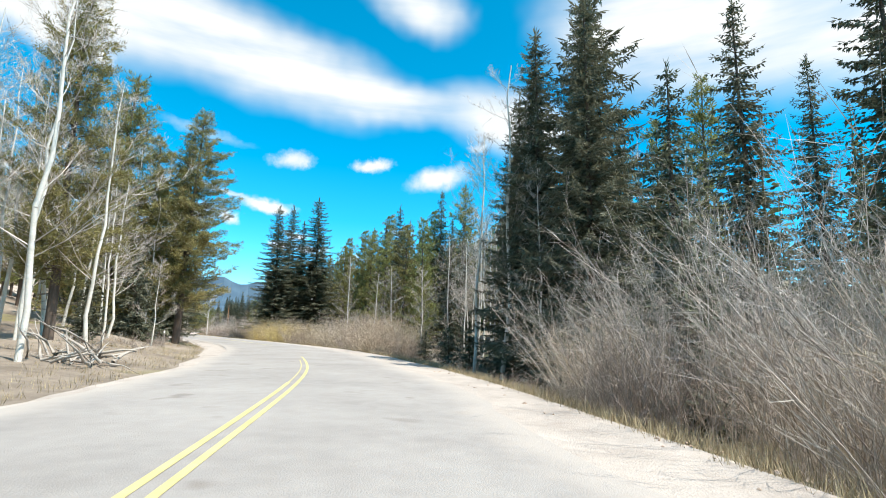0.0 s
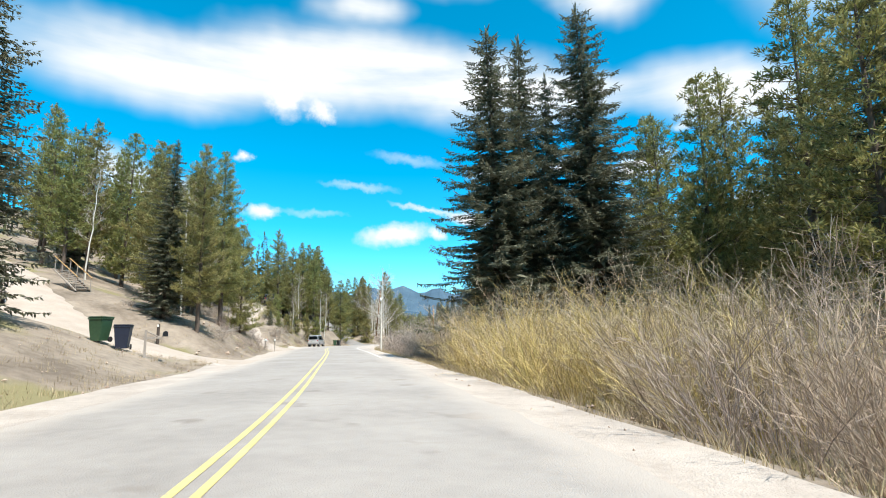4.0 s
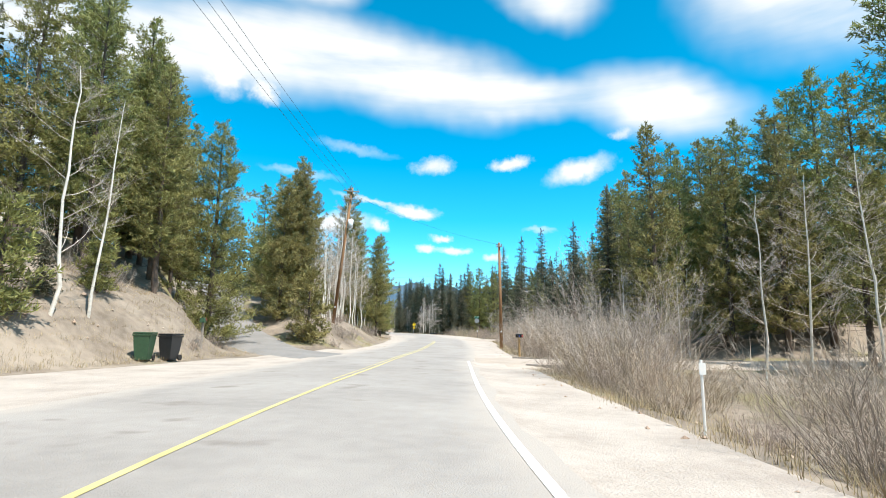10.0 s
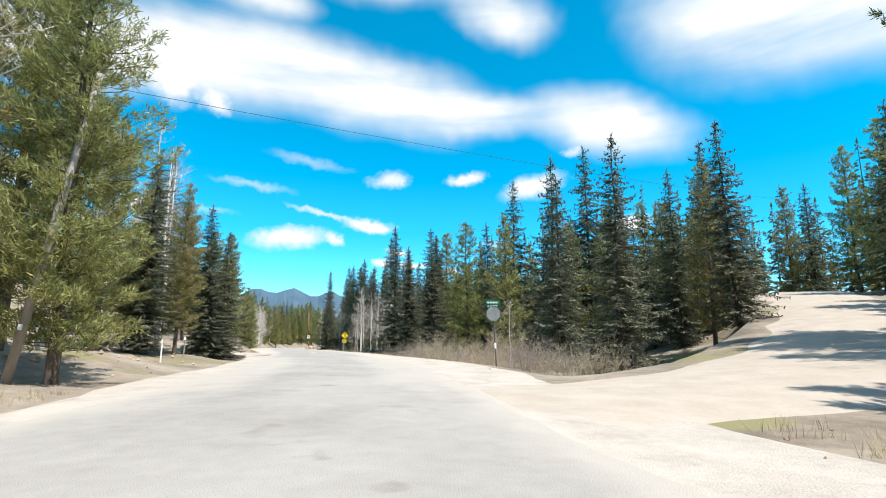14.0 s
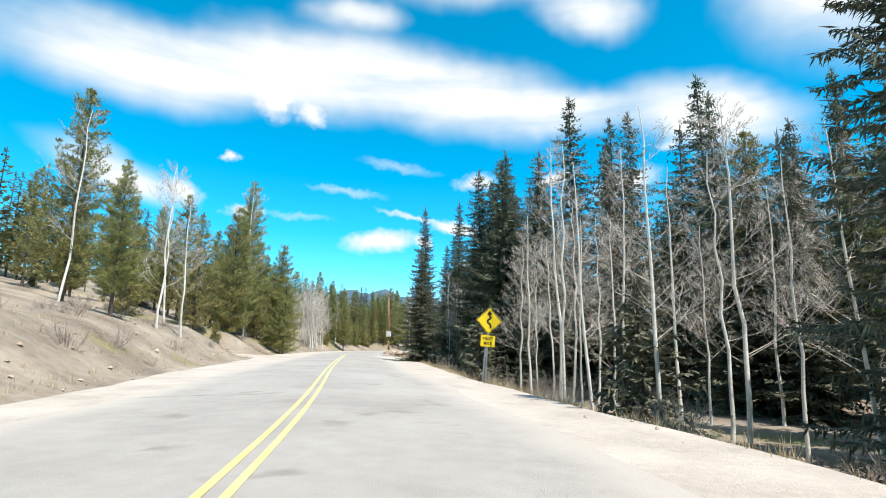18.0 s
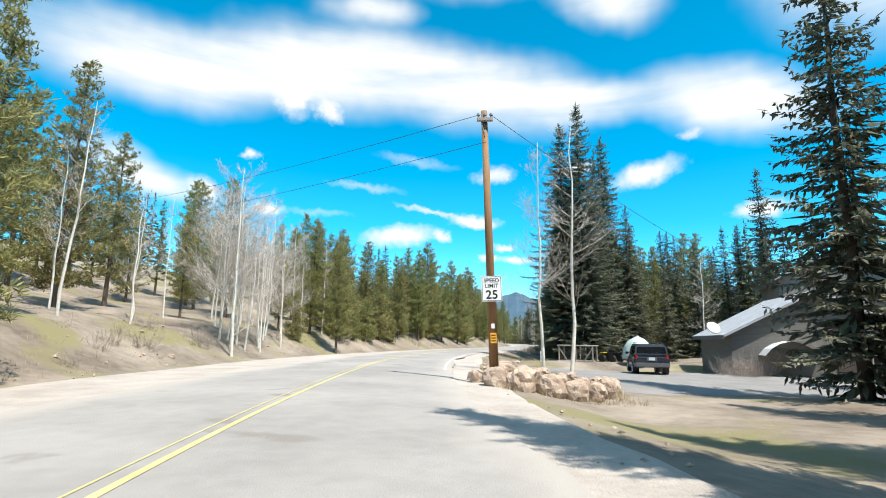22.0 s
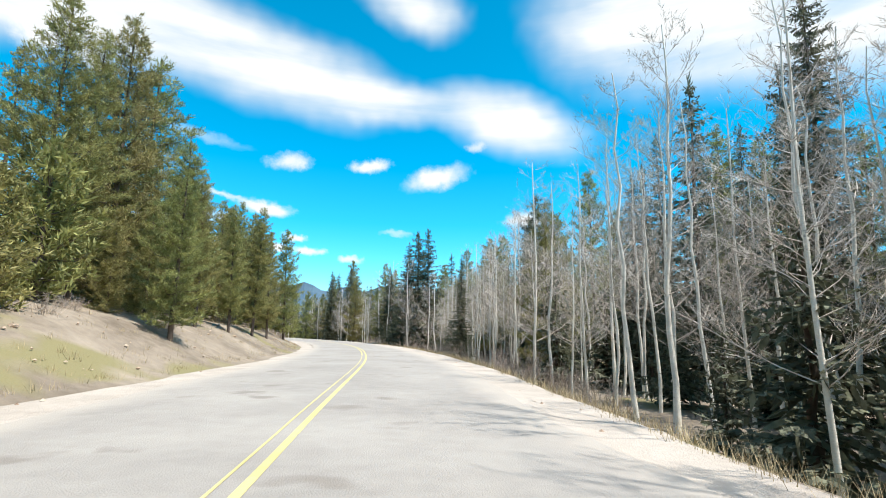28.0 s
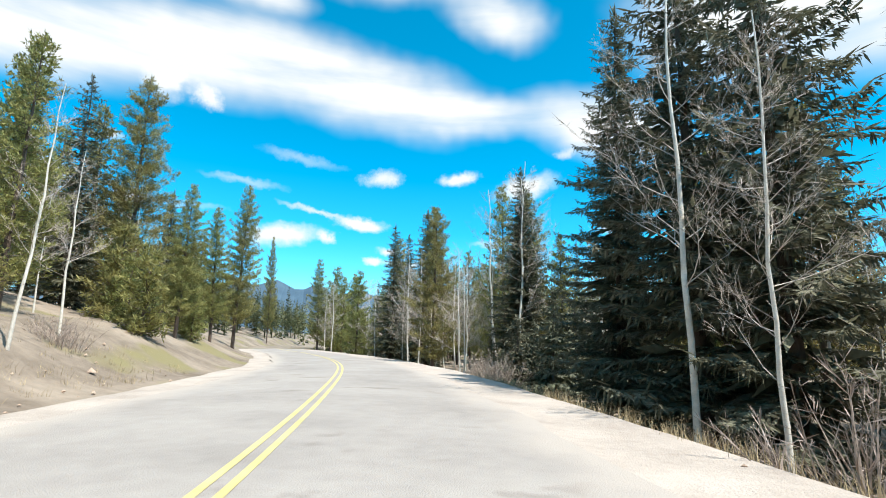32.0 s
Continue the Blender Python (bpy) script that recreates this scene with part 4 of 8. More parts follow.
# ---- woods too far off to tell tree from tree ----
def wood_tree(seed, height, radius, kind):
    r = random.Random(seed)
    g = Geo()
    g.tube([Vector((0, 0, -0.3)), Vector((0, 0, height * 0.95))], [0.17, 0.03], 4)
    n = 150
    for k in range(n):
        f = (k + r.random()) / n
        if kind == "spruce":
            reach = radius * (1 - f) ** 0.85 * r.uniform(0.8, 1.15) + 0.15
            z0 = height * (0.04 + 0.95 * f)
        else:
            reach = radius * min(1, 0.62 + 1.9 * f) * (1 - f) ** 0.7 * r.uniform(0.7, 1.15) + 0.15
            z0 = height * (0.12 + 0.87 * f)
        a = r.uniform(0, 6.283)
        o = Vector((math.cos(a), math.sin(a), 0))
        p = o * reach * r.uniform(0.05, 0.5) + Vector((0, 0, z0))
        d = (o + Vector((0, 0, -0.4 if kind == "spruce" else r.uniform(-0.1, 0.6))) + Vector((-o.y, o.x, 0)) * r.uniform(-0.5, 0.5)).normalized()
        g.spray(p, d, Vector((-o.y, o.x, r.uniform(-0.5, 0.5))), reach * r.uniform(0.45, 0.8), 0.19 + 0.09 * reach)
    g.spray(Vector((0, 0, height - 1.0)), Vector((0, 0, 1)), Vector((1, 0, 0)), 1.0, 0.15)
    quads = [f for f in g.f if len(f) == 4]
    tris = [f for f in g.f if len(f) == 3] + [t for a, b, c, d in quads for t in ((a, b, c), (a, c, d))]
    return np.array([tuple(v) for v in g.v]), np.array(tris), height


WOOD_KINDS = [wood_tree(301 + k, h, r, kd) for k, (h, r, kd) in enumerate(((18, 3.0, "spruce"), (20, 2.9, "spruce"), (15, 2.8, "spruce"), (14, 2.4, "pine"), (16, 2.5, "pine")))]


def woods(name, patches, label, seed):
    """Many simple trees joined into one object. patches: count, s0, s1, l0, l1, lowest, highest, share of spruce."""
    r = random.Random(seed)
    vs, fs, n = [], [], 0
    for count, s0, s1, l0, l1, h0, h1, share in patches:
        ss = np.array([r.uniform(s0, s1) for _ in range(count)])
        ll = np.array([r.uniform(l0, l1) for _ in range(count)])
        x, y, z = terrain(ss, ll)
        for i in range(count):
            if any(((line[:, 0] - x[i]) ** 2 + (line[:, 1] - y[i]) ** 2).min() < (width * 0.5 + 2.5) ** 2 for line, width in WAY_LINES.values()):
                continue
            v, f, hh = WOOD_KINDS[r.randrange(3) if r.random() < share else 3 + r.randrange(2)]
            k = r.uniform(h0, h1) / hh
            a = r.uniform(0, 6.283)
            rot = np.array([[math.cos(a), -math.sin(a), 0], [math.sin(a), math.cos(a), 0], [0, 0, 1]])
            vs.append((v @ rot.T) * (k * r.uniform(0.85, 1.15), k * r.uniform(0.85, 1.15), k) + (x[i], y[i], z[i]))
            fs.append(f + n)
            n += len(v)
    V, F = np.concatenate(vs), np.concatenate(fs)
    me = bpy.data.meshes.new(name)
    me.vertices.add(len(V))
    me.vertices.foreach_set("co", V.ravel())
    me.loops.add(F.size)
    me.loops.foreach_set("vertex_index", F.ravel())
    me.polygons.add(len(F))
    me.polygons.foreach_set("loop_start", np.arange(0, F.size, 3))
    me.update(calc_edges=True)
    me.materials.append(FAR_LEAF)
    return tagged(new(name, me), label, "woods", kind="stuff")

# ---- trees that stand out, stretch by stretch: s, l, height ----
TAKEN = []


def on_way(s, l, room):
    """Whether a spot lies on a lane or closer to it than room."""
    x, y, z = ground(s, l)
    return any(((line[:, 0] - x) ** 2 + (line[:, 1] - y) ** 2).min() < (width * 0.5 + room) ** 2 for k, (line, width) in WAY_LINES.items() if k != "yard")


def stand(kind, *spots, **kw):
    for s, l, h in spots:
        if not on_way(s, l, 0.8):
            TAKEN.append((s, l))
            put(kind, s, l, h, **kw)


# first bend
stand(ASPEN, (23.5, 20.8, 12), (25.2, 21.5, 14.2), (25.7, 10.2, 17.5), (25.7, 19, 15.2), (30.3, 10.7, 15.5), (33.3, 14, 8.4), (38.6, 14.4, 9.7), (39.3, -12.1, 10), (42.1, -8.7, 10.2), (42.5, 19.7, 14), (44.1, 20.4, 13.2), (45, -10.6, 13.8), (45.8, 20.7, 15), (47, -12.2, 13.5), (47.4, 21.6, 13.2), (49.1, 22.3, 13), (50.8, 22.9, 12.8), (50.9, 11, 8.5), (52.7, 23.3, 13.8), (54.7, 9.6, 10.4))
stand(ASPEN_FAR, (4.9, 17.5, 13.4), (13.3, -18.5, 14), (22, 10.4, 10.9), (24.7, -22.8, 15.7), (27.9, -15, 15.1), (31.7, 32.8, 13.2), (35, -27, 11.7), (35.8, 9.2, 7.4), (36.1, 11.5, 9.6), (50.8, 13.1, 9.3), (51.8, -16.5, 14.5), (53.7, -27, 14.5), (55.7, -21.2, 12.4))
stand(PINE, (26.1, 24.8, 19.8), (29.6, 24.9, 18.2), (44.2, -11.7, 19), (50.2, 31.1, 19.2), (53.8, 31.6, 22.5), (58.1, 20.6, 16.8), (59.2, 33.9, 17.2))
stand(PINE[0], (44.5, -9.5, 15))
stand(PINE[1], (43, -6.9, 18), wide=1.25)
stand(PINE_FAR, (-0.6, -16.4, 12.5), (5.2, 22.2, 13.8), (8.6, -17.2, 16.4), (36, 28.4, 18.7), (45.8, -23.4, 13.2), (48.5, -23.1, 15.2), (53.1, -30.8, 13.6), (54.7, -34.6, 14.7), (57.8, -18.4, 15.6))
stand(SPRUCE, (18.5, 10.8, 17), (21, 12.5, 20), (24, 11.5, 19), (25, 14.2, 18.8), (27.3, 11.9, 16.8), (27.5, 13, 19), (31, 15, 18), (51.6, 20.3, 15.6))
stand(SPRUCE[0], (57, -7.4, 19), wide=1.3)
stand(SPRUCE_FAR, (0.4, 29.5, 18.4), (4.1, 28.5, 18.3), (7.9, 25.3, 16), (12, 17, 17), (13.2, 31.5, 15), (18, 18, 18), (22.5, 29, 18.8), (24, 20, 19), (30, 22, 19), (38, 24, 18), (44, 28, 19), (52, 30, 19))
stand(UNDER, (11, 8.8, 5), (13.3, 9.4, 3.4), (16.4, 9.6, 3), (20.3, 10.1, 4.4), (25.6, 12.2, 4.8), (29, 8.5, 2.8), (32.5, 11.4, 3.2), (33.8, 8.8, 2.4))
# second bend
stand(ASPEN, (102.1, -11.9, 11.2), (107.6, -21.2, 10.5), (111, 8.9, 4.2), (112.4, -8.8, 8), (115.3, -10.6, 8.2))
stand(LONE_ASPEN, (109.4, 5.5, 8.7))
stand(PINE, (62.5, 35.1, 17), (62.6, 20.4, 16.9), (63.8, 18.1, 15.5), (63.8, 31.3, 23), (68.7, 28.8, 20.3), (69.9, 19, 16.5), (79.8, 27.1, 21.8), (81.1, 30.6, 20), (85.7, 27.6, 20.2), (86.2, 25.6, 20), (86.5, 22.5, 16.9), (86.7, 32.6, 18.5), (91.1, 10.9, 10), (92.2, 25.8, 19.5), (95, -8.9, 13.8), (103, -14, 14), (105.4, -9.4, 16.2), (105.5, -12.5, 14), (107, -15.5, 15), (107.9, -23.2, 13.5), (108.7, -16.5, 14), (109, -12.5, 13), (110.2, -26, 15), (111.3, -8.5, 11.2), (111.7, -23, 16), (112, -13, 15), (113.1, -20.3, 16.5), (115, -14.5, 16), (117, 21, 15), (119, -15.8, 15))
stand(PINE, (121.5, 18.2, 7))
stand(PINE_FAR, (69.3, -27.8, 16), (69.5, -21.1, 13.1), (75.3, 31.9, 18.5), (76.4, -30, 13.5), (79.9, -33.5, 14.2), (84.1, -31.1, 14), (94.4, -33.4, 12.2), (102.7, -32.1, 14.3), (113, 30, 15.2), (114.2, 24.1, 13.2), (116.2, 35.7, 17.1), (121.5, -25.5, 16))
stand(SPRUCE, (61.3, -8.9, 16.7), (66.7, 28.9, 22.9), (74, 26.2, 22), (95.7, -11.4, 13.4))
stand(SPRUCE[0], (85.5, 17.2, 25), (86.3, 10.6, 22.5), (87.5, 12.6, 23.5), wide=1.15)
stand(SPRUCE[0], (120, 22.5, 15), (123, 20.2, 14.5), wide=1.2)
stand(SPRUCE[2], (88.5, 15, 21), (90.5, 19.5, 18))
stand(SPRUCE_FAR, (114.6, -25.7, 15.5))
# below the cut bank
stand(ASPEN, (138, 8.5, 5), (145.2, -11.5, 6.5), (150.5, -13.1, 10.8), (151.5, 19.5, 7), (157.1, -11.6, 9.5), (158.8, -11.4, 9), (159.4, 14.6, 7.3), (164, -23.5, 15.1))
stand(ASPEN_FAR, (152.8, 29.8, 7.9), (156.4, 16.6, 8.1), (160.8, 17.3, 8.7))
stand(BIG_WILLOW, (155.2, 8.1, 4.8))
stand(PINE, (126, 22, 13), (140.2, -21.3, 13.5), (149.3, 27.3, 15.8), (152, -18, 16.5), (154, -20, 7.8), (155.4, -22.2, 7.8), (156, -17, 15), (158, -19, 13.1), (159.1, 23.3, 14.5), (162, -18, 15), (162.9, 31.8, 18.2), (164, -16, 16), (164.6, 22.2, 14.8))
stand(PINE_FAR, (132.1, -23.6, 13.8), (132.9, -28.3, 17.5), (151.3, -27.8, 17.4), (155.4, -30.8, 17.2), (158.7, -27.4, 10), (162.1, -33.4, 15.2))
stand(SPRUCE, (125, -17.5, 17), (129.3, 23.4, 17), (154.4, 25.1, 18))
stand(SPRUCE_FAR, (142.3, -31.7, 17.8), (143.1, -21, 14.3), (145.5, -26.4, 15), (148.1, 32.4, 12.4), (155.6, 31, 13.3), (159.6, 41.3, 14.7))
# poles and mailboxes
stand(ASPEN, (168.3, -25.2, 12.7), (177.6, 18.4, 6.6), (181.4, 28.2, 6.2), (192.1, 25, 6.4), (204, -8.7, 3), (204.5, 23.8, 15.5), (204.8, 22.4, 16.2), (205.3, -12.2, 12), (207, -12.2, 14), (208.1, -11.9, 11.2), (209.8, -12, 17))
stand(ASPEN_FAR, (180.3, 15.4, 6.6), (184.2, 21.9, 7.6), (185.1, 18.3, 8), (190.1, 18.3, 9), (193.3, 16.3, 7), (197.2, 23.9, 8.7))
stand(PINE, (166, -13.5, 13), (166.8, 27.3, 22.5), (167, -19, 17), (168, -21, 17), (168.5, -15.5, 13.4), (168.6, 30.5, 19.6), (169.5, -12.2, 14), (171, -17.8, 14.6), (171.5, -19, 17), (173.5, -20.4, 15), (173.5, -20, 15.8), (175.7, -20.3, 15.5), (178.4, -19.8, 14.5), (179, 26.9, 18.2), (180.4, 31.2, 22.5), (181, -20.5, 16), (183, -11.2, 13.2), (184.3, 32.1, 20.8), (184.7, -11.9, 14), (184.9, 25.2, 18.7), (186, -22, 15), (186.6, 22.8, 17.9), (188.2, 32.5, 20.8), (191.9, 31.4, 21.2), (193.1, -16.6, 13.8), (194, 20.8, 16.6), (195.6, 29.7, 21), (197.5, 27.2, 22.6))
stand(PINE, (203.8, 27.1, 19), (206.7, 25.3, 21.1), (209.3, 27.1, 23))
stand(PINE_FAR, (187.3, 40.5, 12.2), (187.9, -30.3, 15.7), (188.6, 29.2, 16.1), (194.5, -27.7, 12.5), (196.4, 34.7, 13.9), (198.4, -19.8, 13.1))
stand(SPRUCE, (190.3, 21.3, 19.5), (195.6, 18.9, 18.2), (202.5, 14.6, 10.3), (202.7, 17.2, 15.3))
stand(SPRUCE_FAR, (180, 43.8, 15.1), (181.1, -24.6, 13.6), (181.8, -31.7, 13.7), (182.9, 43.6, 15.7), (191.7, 36.1, 14.5), (192.7, -30.3, 13.4), (200, 32.7, 14.7), (200.5, 38.9, 12.3))
stand(YOUNG, (175.2, -7.9, 5.2))
# junction
stand(ASPEN, (210.4, 22.5, 10.8), (216.4, -10.6, 11), (217.2, -9.4, 11), (218.2, -10.4, 12), (229.2, -9.4, 11.2), (231.4, -9.8, 12.8), (233.1, 13.8, 5), (233.6, -10.3, 13.5), (236.9, -12.7, 16.2), (240.4, -16, 15.9))
stand(PINE, (212, -7, 14.5), (212.1, -12.1, 20.2), (212.9, 27.6, 21.2), (214, 24.8, 14.2), (216.2, -10.7, 17.6), (218.9, 32.6, 19), (221, 24.5, 12), (244.5, -14.1, 14.8), (248, -11.7, 13.8))
stand(PINE_FAR, (219.9, -25.1, 12.2), (222.6, -24.9, 12.8), (250.4, -16.7, 12.4), (252, -20.4, 11.2))
stand(SPRUCE, (248.8, -14.1, 17.5))
stand(SPRUCE_FAR, (212.9, -29.2, 12.4), (222, -20.3, 11.4), (232.4, -28.4, 12.4), (245.8, -18.9, 11))
# yellow sign
stand(ASPEN, (265.3, 12, 8), (268, 12.7, 10.8), (271.3, 12.8, 10), (271.9, 17.6, 9.8), (272.4, 14.8, 8), (272.6, 11, 7.9), (276.9, 13.7, 13), (277.3, 12.5, 9.5), (279.1, 12, 10.7), (281.4, 11.9, 9), (285.6, 12.5, 9.2), (289.6, 13, 7.4), (293.1, 42.8, 17.5), (297.3, 17.2, 7.8))
stand(ASPEN_FAR, (262.7, 11.1, 7.9), (274.2, 10.3, 8.1), (295.8, 9.4, 7.8), (296.1, 11.8, 8.9))
stand(PINE, (256, -11, 11), (260, -9.2, 13), (289.6, -17.2, 14.5))
stand(PINE_FAR, (257.3, 27.8, 14.7), (257.4, 33.4, 17), (259.9, -25.2, 12.1), (266.2, 22.8, 14), (268.8, 30.9, 14.6), (269.9, 22.6, 13.8), (276.1, 20.6, 14.1), (289.3, -25.9, 11.5), (292, -24.5, 12.9), (294.5, -19, 15), (298.1, -25.2, 12.1))
stand(SPRUCE, (257.2, 14.4, 15.8), (280.1, 31, 19.8), (283.5, 24, 21.5), (285.8, 33.6, 18), (286.4, 30.5, 18), (290.3, 20.3, 19.2), (291.2, 26.9, 16.2), (295.2, 6.3, 9), (298.2, 13.4, 12.5), (298.9, 11, 2.8))
stand(SPRUCE_FAR, (259.6, 21.1, 12.6), (265.6, 26.3, 17.9), (268.2, 34, 13.3), (273, 28.6, 15.7), (273.3, 21, 13.8), (277.2, 24.4, 14.3))
stand(UNDER, (258.1, 8.5, 3.7), (258.1, 10.5, 2), (258.4, 12.8, 4.8), (260.6, 11.2, 4), (266.6, 8.5, 4.7), (270.2, 10.1, 2.4), (283.3, 11.2, 3.5), (285.2, 8.7, 4.9), (288.3, 8.5, 2.1), (293.1, 12.3, 3.3), (298.6, 8.7, 5))
# before the yard
stand(ASPEN, (300, 18.8, 10), (300.5, -10.2, 13), (305.4, 11.9, 9), (315.6, -11.7, 18.2), (332.2, -13.3, 9.9), (333.1, -14.5, 7.3), (336.1, -12.9, 7), (338.9, -15, 7.3), (339.4, -9.2, 10.2), (341.1, -10.4, 8), (341.9, -15.3, 8), (343, -9.3, 8.8), (343.3, -11.1, 7.5))
stand(ASPEN[0], (331.6, 8.5, 11))
stand(ASPEN[1], (331.9, 7.5, 10.5))
stand(ASPEN_FAR, (343.9, -13, 9.7))
stand(BUSHY_ASPEN, (340.9, -9.7, 8))
stand(PINE, (303.5, -12, 12), (305.1, -10.3, 12.5), (306, -14, 13), (311, -12.1, 13.5), (313.9, -12.1, 13.5), (316, -19.2, 14.8), (316.9, -7.4, 9.2), (317.2, -12, 19), (321, -12, 9.8), (321.6, -9.3, 13.3), (336.4, -17.4, 14.2), (343, -20.5, 12.5))
stand(PINE_FAR, (301, -17, 14), (307.5, -25.8, 9.8), (309, -21.3, 8.7), (311.3, -24.6, 12.3), (315.9, -23.6, 9.5), (343.2, -15.1, 7.4))
stand(SPRUCE, (301.8, 18.3, 13.4))
stand(SPRUCE_FAR, (311, 16.4, 10.7), (313.8, 25.3, 15.9), (318.8, 19.1, 11.3), (319.2, 22, 13.7), (323.5, 24.3, 13.5), (326.3, 16.4, 17.3), (326.3, 19.7, 11.8), (326.5, 25.8, 16.6))
stand(UNDER, (301.9, 9.8, 4.3), (303.9, 10.7, 3.9), (308, 10.5, 2.2), (310.3, 12, 4.3))
stand(YOUNG, (307.3, -12.3, 2.2), (318.5, -9.7, 3.2), (323.9, -10.2, 6.3), (334.3, -20.3, 4.8))
# yard and after
stand(ASPEN, (345.4, -11.5, 6.2), (346.6, -10.8, 10.5), (347.8, -15.9, 8.9), (349, -12, 8.2), (352, -14.6, 9.6), (352, -10.6, 7.1), (352.4, 21.3, 8.2), (354.1, -15.2, 8.2), (355.7, -10.4, 8.7), (360, 11.5, 14.5), (371.4, 14.1, 4.8), (380, 13.5, 7.2), (382.3, 9.6, 11.8), (384.7, 15, 8.4), (385.8, 11.7, 8.9), (386.5, 9.6, 14.5), (387.2, 14.1, 10.9), (388.2, 12.5, 7.8))
stand(ASPEN_FAR, (346.1, -9.3, 7.8), (348.3, -10.5, 8.5), (348.9, -14.2, 8.4), (351.2, -13.3, 7.4), (376.2, 7.6, 8.4), (376.5, 13.1, 10.4), (380.8, 10.3, 10.2), (383.4, 12.8, 9.6))
stand(BUSHY_ASPEN, (354.1, -12.4, 9.4))
stand(PINE, (350.2, -11.7, 7.5), (350.6, -16.7, 12), (351.6, -20.5, 11.5), (351.9, -7.4, 9.4), (353.7, -10.6, 10.5), (358, -9.9, 10), (362.2, -14.4, 11.2), (362.9, -11.8, 11), (368.5, -20.7, 10.5), (368.5, 20.8, 11.8), (371.4, -10.7, 9), (372, -8.7, 10.2), (373.7, -14, 11.5), (374.7, 9.8, 13.2), (376, -13.1, 8.2), (376.8, -19.3, 7.4), (377.4, -16.2, 7.4), (378.5, -10.4, 9), (379, -8.5, 12.7), (380.8, -10.8, 12.5), (384.4, -9.2, 14.2), (384.4, 10.3, 11.2), (387.3, -7.7, 11))
stand(PINE[1], (368, 10.8, 15))
stand(PINE[2], (360.2, -9.2, 4.4), (367, -11.5, 4.3), (373.7, -11.5, 4.6), (380.8, -8.8, 5.5), (385.9, -12.2, 5.6), (389, -9.3, 5.8))
stand(PINE_FAR, (370.3, 17.5, 8.8), (371.5, 19.8, 12.4), (373.8, 25.7, 13.6), (375.2, 17.5, 14.1), (377.9, 18.2, 13.2), (382, 30.1, 8.6), (382.4, 34.9, 12.6), (385, -22.7, 8.5), (388.8, 26.6, 17), (389.4, 20.2, 16.9))
stand(SPRUCE, (357.1, 11.1, 11.8), (358, 20, 9), (362, 17.5, 15), (363, 15.8, 22.2), (363.4, 18.2, 13.5), (365.8, 12.5, 13.5), (366.8, 13, 13), (367.5, 12.7, 19), (368.1, 31.1, 18.5), (368.8, 14.5, 14.2), (369, 11.1, 16), (369.2, 24.9, 11.8), (371, 12.7, 17.2), (371, 13.3, 16.8), (371.5, 12.6, 20), (372, 14.5, 19), (372.1, 28.5, 13.5), (374, 12.1, 19), (375.9, 23.1, 14.8), (377, 12.1, 17), (379.1, 12.5, 14.2), (380, 13, 18))
stand(SPRUCE[1], (355.9, 13.2, 23), wide=0.85)
stand(SPRUCE_FAR, (358.5, 14.4, 19), (375.7, 30.5, 14.4), (375.9, 33.1, 12.9), (376.8, 26.2, 13.2), (377.1, 35.4, 14.2), (378.3, 22, 13.4), (379.4, 28.3, 12.9), (379.7, 34.5, 14.9), (381, 21.1, 12.7), (382.3, 25.2, 15.4), (384.9, 28.8, 12.5), (385.1, 18.5, 13.3), (385.1, 32.9, 15.8), (387.4, 30, 13.5), (389.1, 23.9, 17.7))
stand(UNDER, (389, 9.2, 2.8))
stand(YOUNG, (349.7, -10, 3.4), (359.9, -11.2, 5.5), (362.3, -8.7, 4.3), (364.8, -10.2, 3.6), (366.8, -9, 5.2), (368.6, -8.6, 3.5), (369, -10.4, 4), (374, -9.6, 3.6), (375.8, -9.9, 4.4), (389.5, -12.3, 4.6))
# aspen wood
stand(ASPEN, (390.6, 9.3, 14.8), (394.7, 8.9, 14), (395.9, 12.1, 8.5), (398.7, 8.4, 12.8), (400.5, 9.4, 8.1), (403.5, 10.4, 9.5), (403.8, 11.9, 9.2), (404.5, 10.9, 11.2), (406, 11.9, 9.3), (406.3, 9.2, 9), (407.1, 7.6, 10), (407.5, 12, 8), (407.5, 13.4, 10.5), (407.6, 8.9, 12.2), (409.2, 9.7, 10), (410.5, 8.4, 8.4), (411, 10.2, 10), (413.4, 15.8, 9.8), (413.6, 11.1, 9), (415.4, 11.9, 10.6), (415.6, 13.2, 8.7), (415.7, 10.8, 12), (417, 11.8, 10.5), (417.2, 8.5, 9.9), (417.8, 10.2, 5.8), (421.6, 10.7, 8.1), (422.6, 8.4, 8.4), (423.9, 13.3, 11.8), (424.4, 12, 7.4))
stand(ASPEN, (426.4, 8.3, 9), (426.7, 10, 10.8), (427.1, 11.1, 7.2), (427.7, 9.7, 7), (427.7, 12.1, 10.8), (429.2, 9, 8.6), (429.7, 7.9, 7.2))
stand(ASPEN_FAR, (390.7, 13.6, 10.2), (391.1, 10.9, 9.4), (396.5, 10.5, 8), (396.9, 13.6, 9.6), (398, 9.8, 7.6), (400.1, 14.8, 8.4), (401.5, 8.2, 9.2), (408, 10.7, 7.3), (409, 12.1, 10.2), (413.9, 8.2, 7.4), (414.6, 9.1, 9.5), (418.6, 8.1, 11.4), (420.6, 7.9, 9.3), (423.8, 10, 9.1), (426.8, 12.4, 7.3))
stand(ASPEN_FAR, (428.1, 8.4, 8.7), (429, 12.8, 10.6))
